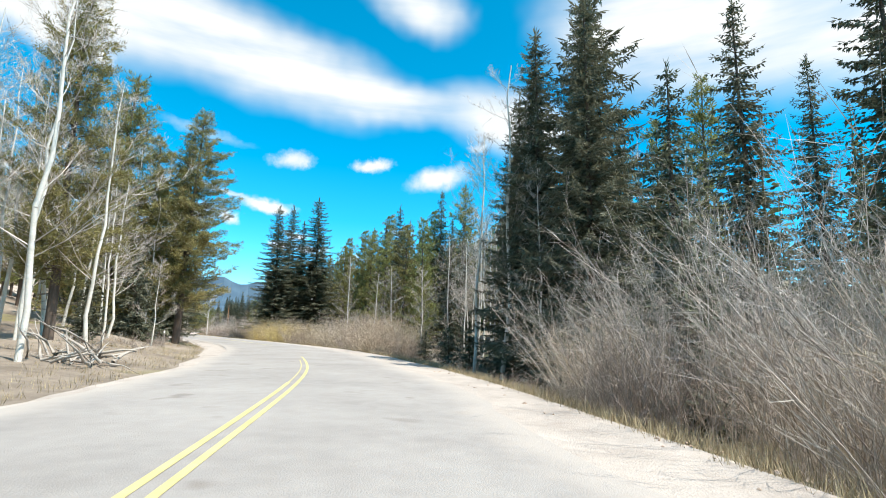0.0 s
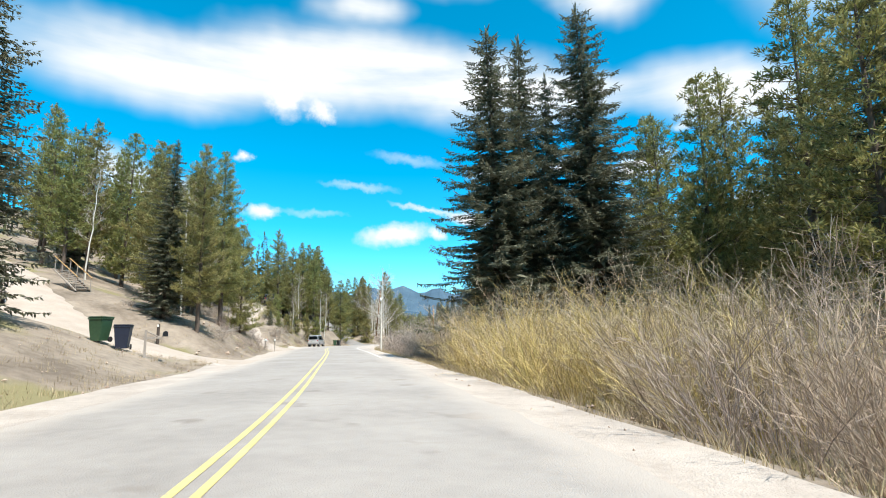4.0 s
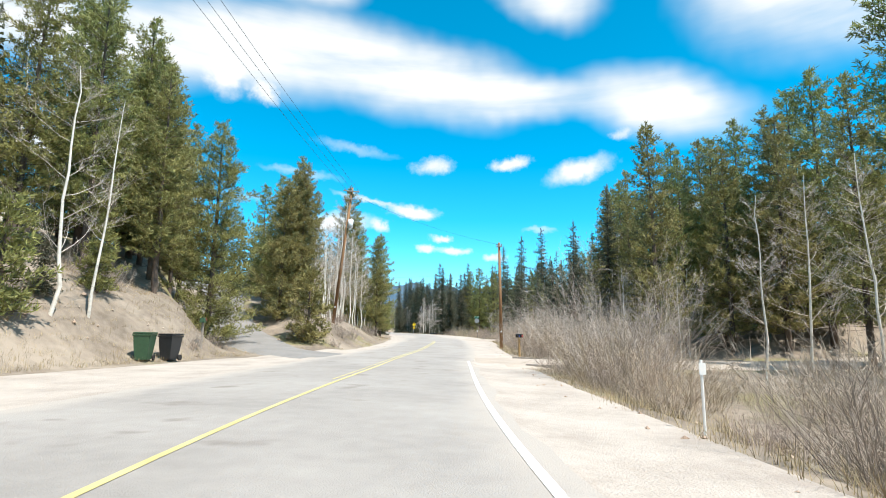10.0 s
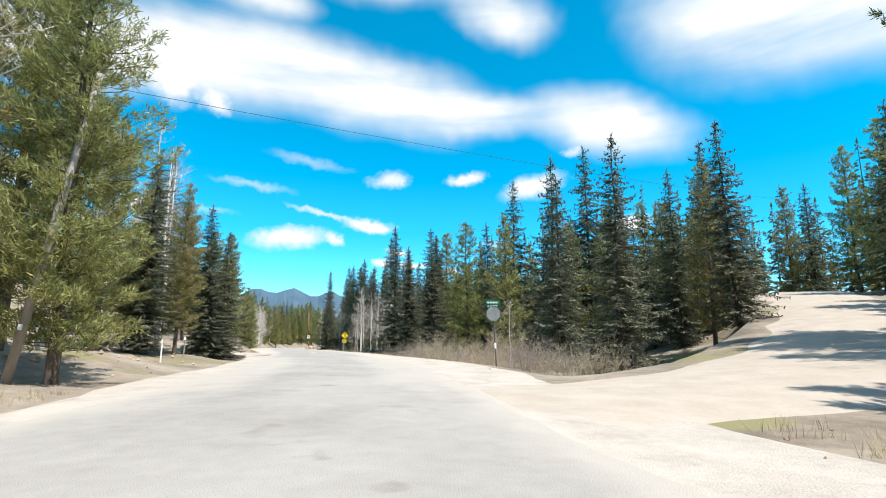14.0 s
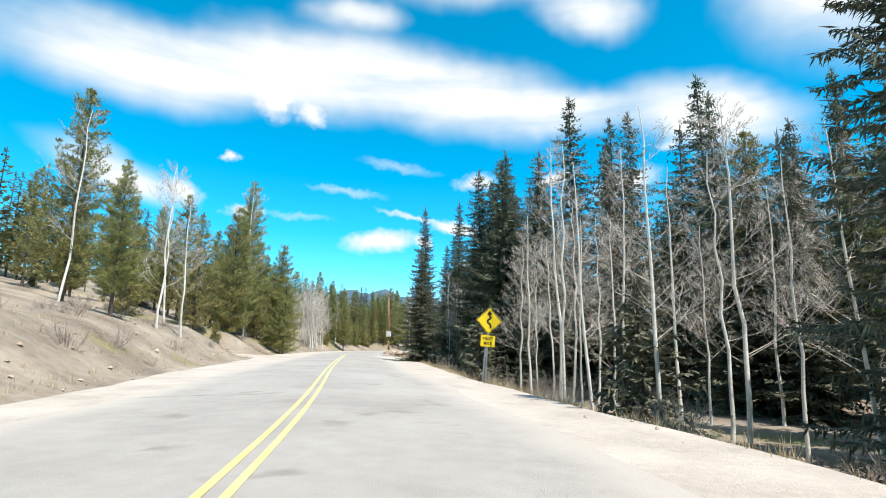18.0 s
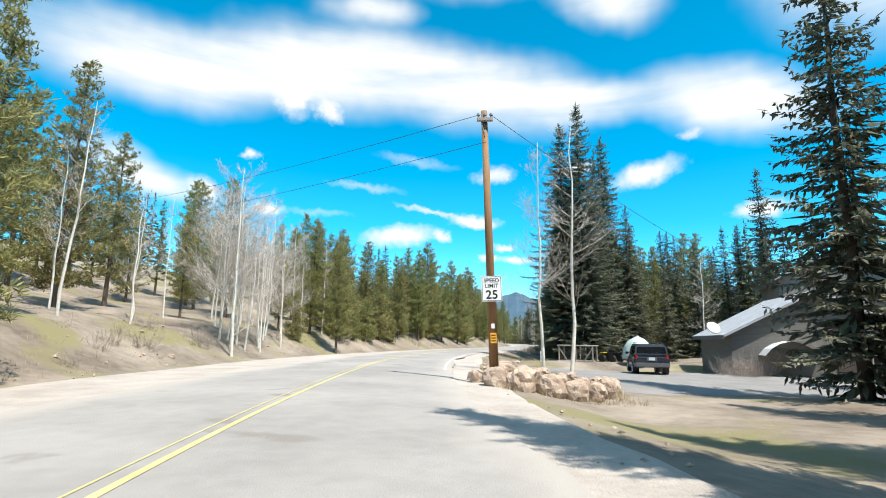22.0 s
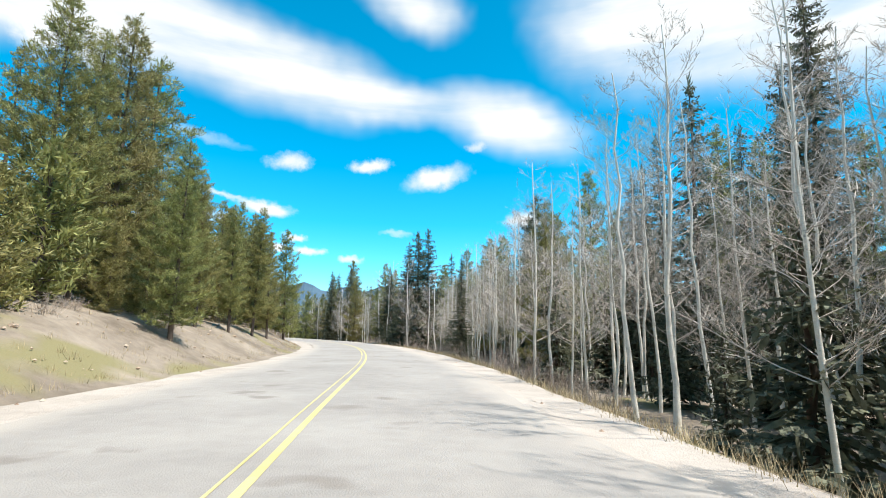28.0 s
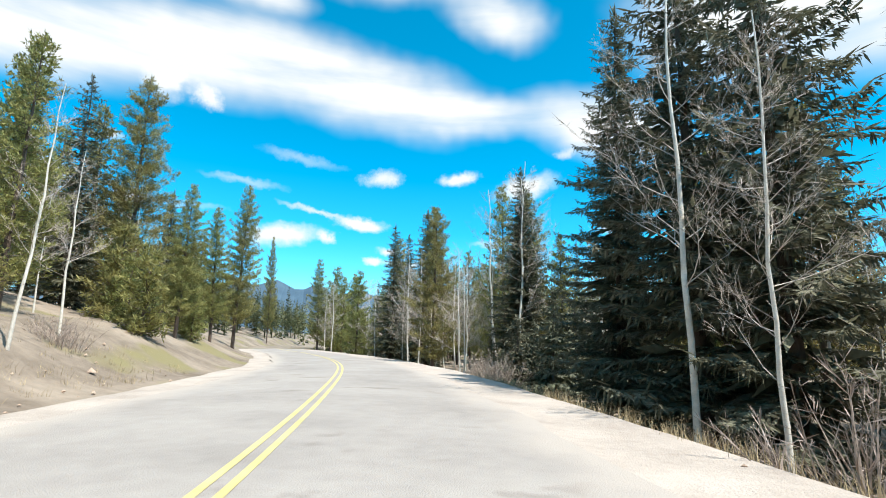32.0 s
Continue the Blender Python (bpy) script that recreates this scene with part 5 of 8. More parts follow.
stand(PINE, (393.9, -7.1, 11.5), (398.8, -7.2, 9.5), (401, -14.4, 8.1), (402, -10.5, 13.5), (404.7, -11.6, 8.5), (414.6, -12.2, 12.5), (414.9, -7.2, 8.1), (416.8, -12, 12), (419.6, -11.9, 14.6), (422.2, -8.6, 8), (422.9, -12, 14), (425.4, -7.7, 7.5), (425.7, 11.5, 11.3), (427.9, -11.3, 10))
stand(PINE[2], (391.4, -11.2, 5.6), (394.5, -11.2, 3.7), (399.8, -11.3, 4.7), (414.9, -9.6, 3.6), (417.6, -9.3, 5.1), (419.7, -10.1, 5.5))
stand(PINE_FAR, (395.1, 14, 13.1), (397.1, 16.8, 16.7), (400.7, 21, 14.4), (403.1, 18.9, 15.8), (403.8, 26.7, 12.5), (406.6, -22.1, 11.1), (419.2, 21.8, 13.7), (424.3, 23.6, 16.7))
stand(SPRUCE, (409.3, 15.3, 15.2), (415.1, 16.8, 12.5), (418.8, 17.2, 17), (421.1, 14.8, 12))
stand(SPRUCE_FAR, (390.6, 17.3, 15.5), (391.7, 26.7, 15.8), (392.4, 31.5, 15.1), (393.5, 16.1, 16.3), (394.4, 20.3, 15.7), (394.7, 30.1, 12.2), (397.5, 35.6, 12.7), (397.6, 23.9, 15.2), (401.7, 14.9, 14.8), (406.5, 19.6, 12.8), (414.5, 19.1, 15.4), (419.7, 24.2, 16.7), (424, 18.7, 15.8), (426.3, 19, 14.8), (428.6, 20.5, 11))
stand(UNDER, (392.9, 8.3, 3.4), (393.2, 10.5, 4.6), (396.4, 8.3, 4.7), (398.5, 12.6, 4), (401.5, 12.4, 2.4), (402.5, 8.7, 4.7), (403.2, 13.9, 5.9), (404.8, 8.5, 2.9), (409.7, 13.3, 5.8), (412, 11.4, 4), (417.7, 13.6, 4.5), (420, 9.8, 6), (420.4, 12.7, 5.4), (423.3, 11.3, 4.2), (426.8, 13.3, 3.8))
stand(YOUNG, (397, -8.9, 4.5), (397.1, -11.8, 4.2), (399.2, -9.2, 5.8), (404.7, -9.8, 3.3), (407.1, -9.7, 5), (408.9, -10.1, 4), (409.3, -12, 4.9), (412.4, -10.7, 5.5))
# last bend
stand(ASPEN, (430.6, 10.8, 7.4), (431.3, 8.5, 7.1), (434.7, 9, 8.5), (435, 14.9, 10), (435.2, 11.5, 9), (436.8, 11.3, 11.2), (437.2, 18.3, 9.8), (438, 11.4, 11), (438.1, 9, 8.2), (445.5, 13.6, 12), (449.7, 14, 8), (460.8, 17.5, 10.2), (463.4, 15.7, 9), (463.7, 14.8, 11.5), (466.4, -8.6, 6.2), (471.5, -12.1, 5.5))
stand(ASPEN, (476.8, 10.5, 12.8), (480.7, 12.4, 15.6), (481.6, 8.4, 7.8), (481.8, -11.8, 8.2), (482.8, 11.3, 14), (483.3, 9, 8.9), (484.7, -11.7, 7.2), (488.7, 11.3, 9.5), (492.3, 9.5, 9.2), (493.2, 11.2, 10.3), (499, 9.5, 8.8), (500.4, 13.1, 8.2), (500.7, 10.1, 10.8), (503.3, 15.1, 12.2), (507.2, 9.8, 9.5), (511.5, 9.8, 10), (512.1, 13.5, 9.2), (518.5, 11, 11), (525.3, 11.4, 11.1))
stand(ASPEN_FAR, (430.3, 12.3, 10), (431, 13.7, 9.1), (432.9, 10.1, 10.7), (436.5, 7.9, 8.1), (437, 10, 8.7), (438.1, 10, 10.7), (441, 10.3, 10.7), (445.7, 10.1, 8.3), (446.8, 10.1, 8), (448.7, 12, 9.5), (448.8, 8.2, 9.3), (452, 11.9, 9.1), (454.1, 11.2, 7.2), (456.4, 7.8, 8.4), (458.2, 13.3, 8.2), (460.3, 14.1, 6.2), (473.7, 13.6, 9.1), (479.4, 7.4, 8.2), (485, 11.9, 9.6), (488.9, 7.3, 9.6), (491.5, 7.2, 10.4))
stand(ASPEN_FAR, (495.7, 13.2, 11.6), (496.1, 8.1, 8.3), (515.2, 12.3, 9.9), (521.8, 11.7, 9), (522.7, 6.9, 10.5), (527.6, 6.9, 8.6))
stand(PINE, (430.4, -7.3, 8.8), (433.3, -13.9, 8.8), (434.1, -6.9, 8), (441.9, -9.4, 8.8), (447.4, -12.5, 11.2), (448.5, -9.5, 11), (449.5, -6.7, 11.5), (455.7, -16.4, 10.9), (478.5, 13.9, 9.8), (480.1, -8.9, 9), (482.2, 13.6, 14), (482.5, -12.3, 15.2), (484.9, 7.2, 12.2), (486.1, 13.5, 15.5), (488.5, -8.1, 9.8), (495.7, -6.8, 14.2), (502.1, 13.5, 18.1), (505.2, 10.8, 14.7), (513.3, 11.9, 9.9))
stand(PINE, (515.6, 8.6, 12), (542.5, 7.5, 16.8), (547.3, 10.7, 16.5), (552.2, 14, 15.8), (571.9, -6.6, 25))
stand(PINE[2], (439.6, -8.4, 4.8), (444.9, -9.7, 4.9), (484.2, -9.1, 4), (491.9, -9.9, 5.6))
stand(PINE_FAR, (430.1, 17, 15.3), (432.8, 20.9, 13.2), (433.7, -19.1, 9.9), (436.4, 22.9, 13.3), (437.3, -13.1, 10), (440.5, -19.7, 11), (442.6, 20.7, 15.4), (442.8, -12.1, 10.7), (445.4, -18.4, 8.4), (453, -16.6, 9.5), (472.2, 18, 14), (472.2, 20.3, 11.6), (473.9, 23, 9.2), (475.8, 25.8, 13.4), (491.8, 15.2, 10.3), (495.6, 22.2, 9.1), (498.2, 16, 12.4), (500.8, -18.3, 10.7), (505.2, 21.3, 12.1), (511.3, -24, 11.2), (513.4, 20.9, 12.7), (514.6, -18.9, 10.6), (518.7, 14.3, 10.3), (533.2, 10.5, 12.8), (533.4, 18.9, 12.8), (539.3, 9.5, 12.1), (544.9, 20.9, 11.9))
stand(SPRUCE, (433, 7.5, 8.5), (434.8, 16.1, 13.2), (435.1, 14.4, 14.5), (437.7, 16.2, 12.8), (478.5, 11.4, 12.5), (505.2, 15.1, 16.8), (506.9, 12.4, 15.5))
stand(SPRUCE_FAR, (432.3, 24.9, 12.2), (447.7, 21.3, 12.3), (449, 24.9, 14), (451.9, 21.8, 17.8), (454.8, 22.9, 16.9), (456.5, 20.1, 15.5), (468.9, 23.3, 12.4), (470.1, 19.9, 12), (472, 26.4, 12.1), (474.3, 20.3, 16.2), (478.8, 24, 12.1), (484.8, 17.7, 10.9), (486.9, 20.7, 11.5), (488.4, 17.5, 12.3), (522.8, 13.6, 11.3), (523.4, 21.4, 9.9), (527.2, 12.8, 8.6), (534.9, 23.8, 9.1))
stand(UNDER, (433, 11.6, 3.1), (433.2, 13.2, 4.5), (437.4, 13.1, 4.6), (442.9, 9.1, 3.9), (443.9, 11.4, 2.4), (450.4, 11, 3), (451.3, 13.7, 4), (454.6, 13, 3.9), (456.6, 12, 3.1), (469.1, 12.8, 4.8), (470.7, 13.8, 5.7), (471.6, 9.8, 5.2), (472, 8.2, 4), (472.7, 11.5, 4.9), (473.8, 9.8, 3.7), (476.1, 8.9, 2.3), (476.3, 13.9, 5.2), (479.2, 9.3, 2.8))
stand(YOUNG, (430.3, -10.9, 5.9), (434.7, -9.4, 3.8), (436.9, -10.2, 5.7), (438.8, -10.2, 3.8), (449.6, -11.6, 4.7), (450.7, -9.5, 2.6), (454, -9.2, 5.2), (460.6, -8.8, 2.5), (462.4, -8.8, 3.3), (471.9, -8.2, 3.8), (473.9, -9.5, 3.1), (477.6, -11.2, 5), (482, -8.4, 3.2), (488.4, -10.2, 5.7), (497, -10.9, 3.4))


# grove at the start of the way
stand(ASPEN, (16.5, -7.4, 13), (20, -8.8, 12), (24, -8.2, 11), (27, -10.7, 12), (30, -9.2, 9), (33, -9.6, 9.5), (37, -12.6, 11), (28, -13, 12.5), (22, -13.2, 13), (25.5, -11.8, 12), (34, -7.6, 5))
stand(ASPEN_FAR, (19, -11, 11), (23, -10.2, 10), (29.5, -11.5, 11), (32, -13, 11), (36, -10.6, 9), (31, -15, 12))
stand(PINE[1], (24.5, -9.7, 16), (20.5, -14.5, 15))
stand(UNDER, (36.4, -8.8, 4.2), (33.2, -10.6, 3.4), (38.8, -9.4, 5.5), (29, -9.8, 2.4))
# the dark grove before the yard
stand(SPRUCE, (293.5, 10.8, 17), (291, 12.2, 18), (289, 11.4, 16), (286.5, 12.8, 16), (296.5, 12.6, 17), (299.5, 13.5, 15))
stand(UNDER, (292.6, 9.2, 4.6), (296, 9.4, 3.6), (289.8, 9.2, 3.2), (299.4, 9.6, 4.4), (287, 9.8, 3.6))
stand(ASPEN, (300.6, 9.4, 9), (301.8, 10.4, 8), (295, 8.6, 5.5))
# aspens on the bank beside the leaning pole
stand(ASPEN, (181.5, -8.6, 7.5), (183.0, -8.8, 8), (187.5, -9.4, 9), (189.0, -9.0, 8.5), (190.8, -9.6, 9), (192.5, -8.2, 8.5), (194.2, -9.0, 9.5), (195.8, -8.0, 8), (197.4, -8.8, 9), (185.6, -9.8, 8.4))
stand(ASPEN_FAR, (184.6, -10.4, 8), (188.2, -10.8, 8.6), (191.6, -10.8, 8), (196.6, -10.2, 8), (193.4, -10.4, 7.6))
stand(PINE[0], (201.6, -6.9, 12))
stand(PINE, (186.5, -13.2, 13), (190.5, -13.8, 14), (181.5, -12.2, 12), (194.6, -13.2, 13), (177.5, -13.4, 13))
stand(ASPEN, (287, -10.5, 10), (288.6, -9.6, 9), (290.2, -11.2, 11))
# tall tan willows beside the first bend
stand(W_TAN, (42.6, 9.2, 3.8), (45.4, 9.9, 4.3), (48.2, 9.1, 4.4), (51.6, 9.7, 4.0), (55.0, 9.3, 3.6))
# the tall spruce behind the pen
stand(SPRUCE[1], (356.3, 11.4, 21.5))
# pale aspens on the bank opposite the yard
stand(BUSHY_ASPEN, (338.2, -8.5, 10.8), (340.2, -10.4, 9.0), (342.6, -11.8, 9.5), (345.2, -10.2, 8))
stand(ASPEN, (341.0, -9.2, 8.0), (342.2, -8.8, 7.5), (344.0, -10.0, 8.5))
# conifers past the junction
stand(SPRUCE, (230.5, -7.0, 9.4), (232.2, -6.4, 8.2), (226.5, -9.6, 11))
stand(PINE, (228.3, -8.2, 10), (224.8, -11.0, 12), (234.5, -7.6, 8.5))
# scrub below the bungalow
stand(W_GREY, (340.2, 19.6, 1.5), (341.0, 20.4, 1.7), (341.8, 19.4, 1.4), (342.4, 20.6, 1.6))
# tall trees that mark the view along the way
stand(SPRUCE, (248.2, 20.8, 20.6), (244.8, 23.8, 21.8), (246.0, 29.2, 23.4), (234.0, 30.2, 16.0), (247.5, 11.5, 14.2), (246.5, 33.9, 15.6), (259.8, 10.2, 17.3), (252.8, 10.3, 13.1), (256.5, 21.5, 17.8), (243, 52, 20), (248, 46, 18), (241.8, 46.4, 18.4), (237.8, 30.3, 10.7), (242.5, 19.0, 7.8), (289.0, 16.9, 22.1), (284.5, 19.0, 18.7), (287.8, 19.1, 17.5), (299.2, 15.6, 16.7), (300.5, 17.9, 18.3), (275.0, 17.9, 15.5), (274.8, 19.4, 12.7), (275.2, 21.7, 13.6), (272.0, 19.2, 11.5))
stand(PINE, (251.0, 16.5, 15.8), (256.5, 15.6, 15.9), (240, 60, 18), (240.5, 47.6, 19.2), (233, 56, 18), (234.5, 32.5, 11.1), (239.2, 33.3, 13.9))
stand(SPRUCE[0], (311.5, 8.6, 17.6), (311.5, 12.5, 18.7), wide=0.78)
stand(SPRUCE, (310.0, 20.2, 20.6), (297.8, 14.9, 16.4), (299.8, 18.9, 15.5), (305.5, 15.4, 8.7), (294.8, 17.0, 16.9))
stand(SPRUCE[3], (307.2, 8.5, 7.7), (304.8, 11.0, 6.1), wide=1.2)
stand(UNDER, (299.0, 10.5, 1.5))
stand(ASPEN, (275.2, 8.5, 8.5), (276.0, 8.4, 7.2), (271.8, 8.4, 10.5), (270.8, 8.2, 10), (269.2, 8.3, 9), (266.0, 8.5, 9.5), (266.2, 10.6, 8.5), (277.5, 9.7, 6.5), (297.8, -13.4, 18.1), (299.2, -15.2, 16.7), (301.0, -10.0, 20.5), (302.2, -12.8, 18.0), (288.0, -16.5, 12.4), (459.8, 8.5, 13.2), (454.8, 10.6, 10.1), (449.5, 11.7, 7.2), (452.0, 11.6, 6.1), (458.8, -8.5, 6.3), (462.2, -7.5, 7.0))
stand(PINE, (283.8, -11.7, 8.7), (298.8, -10.7, 13.2), (305.2, -9.7, 14.7), (450.5, 15.3, 11.7), (448.0, 15.0, 13.4), (447.5, 15.5, 12.5), (459.8, 17.3, 11.6), (460.5, 19.5, 12.2), (461, -11, 14), (457.2, -12.5, 14), (454.8, -13, 12.5), (452.5, -13.5, 11))
stand(SPRUCE, (459.8, 11.2, 16.5), (462.2, 10.5, 16.6), (465.5, 9.7, 15.7), (477.8, 10.6, 13.7), (502.8, 9.0, 15.5), (494.8, 9.5, 15.3), (458.2, 19.4, 12.1))


def wood_mesh(seed, height, radius, kind):
    """Trunk and crown of a tree in the depth of the woods, as one mesh."""
    t, c = spruce_geo(seed, height, radius, 0.46, 7, 0.3, 0.03, 0.75) if kind == "spruce" else pine_geo(seed, height, radius, 0.46, 6, 0.1, 0.85)
    bm = bmesh.new()
    bm.from_mesh(c.mesh("crown", SPRUCE_LEAF))
    n = len(bm.faces)
    bm.from_mesh(t.mesh("trunk", BARK))
    bm.faces.ensure_lookup_table()
    for f in bm.faces[n:]:
        f.material_index = 1
    me = bpy.data.meshes.new("woods_edge")
    bm.to_mesh(me)
    bm.free()
    me.materials.append(SPRUCE_LEAF if kind == "spruce" else PINE_LEAF)
    me.materials.append(BARK)
    return me, height


DEEP_PINE = [wood_mesh(521, 14, 3.0, "pine"), wood_mesh(522, 16, 3.1, "pine")]
DEEP_SPRUCE = [wood_mesh(523, 17, 3.6, "spruce"), wood_mesh(524, 14, 3.1, "spruce")]


def fill(kinds, count, s0, s1, l0, l1, h0, h1, seed, gap=2.6):
    """Thickens the edge of the woods where no tree stands yet."""
    r = random.Random(seed)
    for _ in range(count):
        s, l = r.uniform(s0, s1), r.uniform(l0, l1)
        if any(abs(s - a) < gap and abs(l - b) < gap for a, b in TAKEN) or on_way(s, l, 1.6) or 330 < s < 356 and 0 < l < 40:
            continue
        TAKEN.append((s, l))
        me, ph = kinds[r.randrange(len(kinds))][r.randrange(2)]
        k = r.uniform(h0, h1) / ph
        x, y, z = ground(s, l)
        o = new("woods_edge", me)
        o.matrix_basis = pose(x, y, z - 0.05, 0, 0, r.uniform(0, 360)) @ Matrix.Diagonal((k, k, k, 1))
        tagged(o, "pines and spruces in the depth of the roadside woods", "woods", kind="stuff")


fill([DEEP_PINE, DEEP_PINE, DEEP_SPRUCE], 60, 0, 84, -30, -12, 11, 16, 501)
fill([DEEP_PINE, DEEP_PINE, DEEP_SPRUCE], 60, 98, 200, -30, -16, 12, 17, 502)
fill([DEEP_PINE, DEEP_PINE, DEEP_SPRUCE], 90, 300, 410, -28, -12.5, 9, 14, 503)
fill([DEEP_PINE, DEEP_PINE, DEEP_SPRUCE], 110, 410, 545, -28, -11, 10, 15, 504)
fill([DEEP_PINE, DEEP_SPRUCE], 60, 30, 160, 20, 36, 13, 18, 505)
fill([DEEP_PINE, DEEP_SPRUCE, DEEP_SPRUCE], 60, 255, 330, 15, 28, 12, 17, 506)
fill([DEEP_SPRUCE, DEEP_SPRUCE, DEEP_PINE], 90, 372, 480, 14, 27, 12, 16, 507)
fill([DEEP_SPRUCE, DEEP_PINE], 60, 480, 560, 9, 26, 10, 14, 508)
fill([DEEP_PINE, DEEP_SPRUCE], 40, 176, 208, 18, 34, 15, 20, 510)
fill([DEEP_SPRUCE, DEEP_SPRUCE, DEEP_PINE], 70, 206, 262, 36, 62, 14, 19, 511)
fill([DEEP_SPRUCE, DEEP_PINE], 24, 222, 256, 15, 34, 12, 16, 512)

# saplings on the cut bank
stand(YOUNG, (127.5, -9.6, 3.2), (131.5, -10.8, 2.4), (133.8, -12.0, 3.8), (136.5, -10.4, 2.2), (138.5, -12.6, 4.2), (140.5, -10.6, 3.0), (142.5, -13.4, 3.6), (144.0, -11.4, 2.0), (147.5, -12.2, 4.4), (149.5, -10.9, 2.6), (153.2, -12.8, 3.4), (155.0, -11.6, 4.0), (160.5, -12.4, 3.0))
stand(UNDER, (129.6, -10.4, 1.8), (135.2, -11.2, 2.2), (145.8, -12.9, 2.6), (151.6, -11.6, 2.0), (157.5, -12.4, 2.4))

# ---- woods that fill the slopes ----
woods("woods_left", ((159, -60, 60, -95, -26, 12, 18, 0.4), (184, 50, 175, -95, -30, 12, 18, 0.3), (208, 165, 320, -95, -26, 11, 17, 0.35), (274, 310, 560, -90, -27, 10, 14, 0.25), (108, 540, 640, -40, -9, 9, 13, 0.3)), "mixed pine and spruce woods on the hillside", 401)
woods("woods_right", ((184, -40, 110, 36, 100, 14, 21, 0.6), (294, 100, 215, 36, 110, 13, 20, 0.6), (245, 215, 320, 26, 110, 13, 19, 0.75), (184, 305, 400, 32, 100, 13, 19, 0.75), (310, 374, 560, 26, 85, 11, 16, 0.8), (108, 545, 660, 8, 50, 9, 13, 0.6)), "dark spruce woods across the valley", 402)
woods("woods_distant", ((294, 600, 1000, -120, 160, 12, 18, 0.6), (147, 540, 900, -90, -10, 12, 17, 0.4), (73, -300, -60, -80, -12, 12, 18, 0.5), (73, -300, -60, 12, 90, 12, 18, 0.5)), "far conifer woods along the valley", 403)


# ---- willows and scrub along the verge ----
def hedge(count, s0, s1, l0, l1, kinds, heights, seed):
    r = random.Random(seed)
    made = tries = 0
    while made < count and tries < count * 10:
        tries += 1
        s, l = r.uniform(s0, s1), r.uniform(l0, l1)
        if l > 0 and l < EDGE_R(s) + 0.6 or l < 0 and -l < EDGE_L(s) + 0.9:
            continue
        x, y, z = ground(s, l)
        if any(((line[:, 0] - x) ** 2 + (line[:, 1] - y) ** 2).min() < (width * 0.5 + 0.9) ** 2 for line, width in WAY_LINES.values()):
            continue
        if abs(l) > 9.6:
            put_joined(kinds[r.randrange(len(kinds))], s, l, r.uniform(*heights), r)
        else:
            put(kinds[r.randrange(len(kinds))], s, l, r.uniform(*heights), wide=1.1)
        made += 1


hedge(24, 2, 15, 6.8, 11, [W_GREY, W_TAN], (2.0, 3.4), 21)
hedge(10, 2, 14, 8.2, 15, [BIG_WILLOW], (4.2, 6.2), 41)
hedge(46, 33, 66, 6.6, 12.5, [W_TAN, W_TAN, W_GREY], (1.9, 3.6), 22)
hedge(24, 64, 84, 6.6, 11, [W_GOLD, W_TAN], (2.2, 3.9), 23)
hedge(8, 50, 86, 9, 13, [BIG_WILLOW], (3.8, 5.0), 42)
hedge(40, 84, 122, 6.6, 13, [W_GREY, W_GREY, W_TAN], (1.3, 3.2), 24)
hedge(22, 112, 136, 9.0, 16, [BIG_WILLOW], (3.6, 5.6), 43)
hedge(85, 108, 160, 6.8, 19, [W_GREY, W_TAN, W_GREY], (1.2, 2.9), 25)
hedge(50, 118, 160, 7.2, 12.5, [W_GREY, W_TAN, W_GREY], (1.0, 2.6), 35)
hedge(46, 174, 198, 7.4, 18, [W_GREY, W_GREY, W_TAN], (1.8, 3.6), 26)
hedge(18, 176, 197, 9, 16, [BIG_WILLOW], (3.6, 5.4), 44)
hedge(58, 219, 246, 7.8, 15, [W_GREY, W_TAN], (1.1, 2.3), 27)
hedge(16, 246, 260, 8.0, 14, [W_GREY, W_TAN], (0.9, 1.6), 34)
hedge(20, 258, 304, 6.6, 9.5, [SCRUB, W_GREY], (0.9, 1.9), 28)
hedge(44, 372, 480, 6.2, 9.0, [SCRUB, W_GREY], (0.7, 2.0), 29)
hedge(30, 2, 160, 6.0, 7.4, [SCRUB], (0.4, 0.8), 45)
hedge(24, 0, 66, -13, -5, [SCRUB], (0.4, 0.9), 30)
hedge(90, 84, 204, -15, -6, [SCRUB, SCRUB, W_GREY], (0.5, 1.5), 31)
hedge(30, 250, 340, -13, -6.5, [SCRUB], (0.4, 1.0), 32)
hedge(36, 330, 470, -12, -7, [SCRUB], (0.4, 1.0), 33)
join_thickets()

# ---- built things ----
def plain(name, color, rough=0.5, metal=0.0, var=0.12, scale=6.0, coat=0.0, bump=0.0):
    lo = tuple(c * (1 - var) for c in color)
    hi = tuple(min(1, c * (1 + var)) for c in color)
    return mat(name, [lo, hi], scale, rough, bump, 40, metal, coat=coat)


SILVER = plain("silver_car_paint", (0.55, 0.56, 0.58), 0.3, 0.45, 0.05, 1.5, 0.8)
DARK_PAINT = plain("dark_blue_car_paint", (0.018, 0.024, 0.038), 0.25, 0.2, 0.1, 1.5, 0.8)
GLASS = plain("tinted_glass", (0.010, 0.012, 0.014), 0.12, 0.0, 0.1, 1.0)
GLASS.node_tree.nodes["Principled BSDF"].inputs["IOR"].default_value = 1.3
RUBBER = plain("tyre_rubber", (0.022, 0.021, 0.02), 0.9, 0.0, 0.2, 8)
ALLOY = plain("alloy_rim", (0.52, 0.52, 0.53), 0.35, 0.9, 0.08)
TRIM = plain("grey_plastic_trim", (0.10, 0.10, 0.105), 0.6)
RED_LAMP = plain("red_lamp_lens", (0.42, 0.015, 0.012), 0.2, 0.0, 0.1, 4, 0.6)
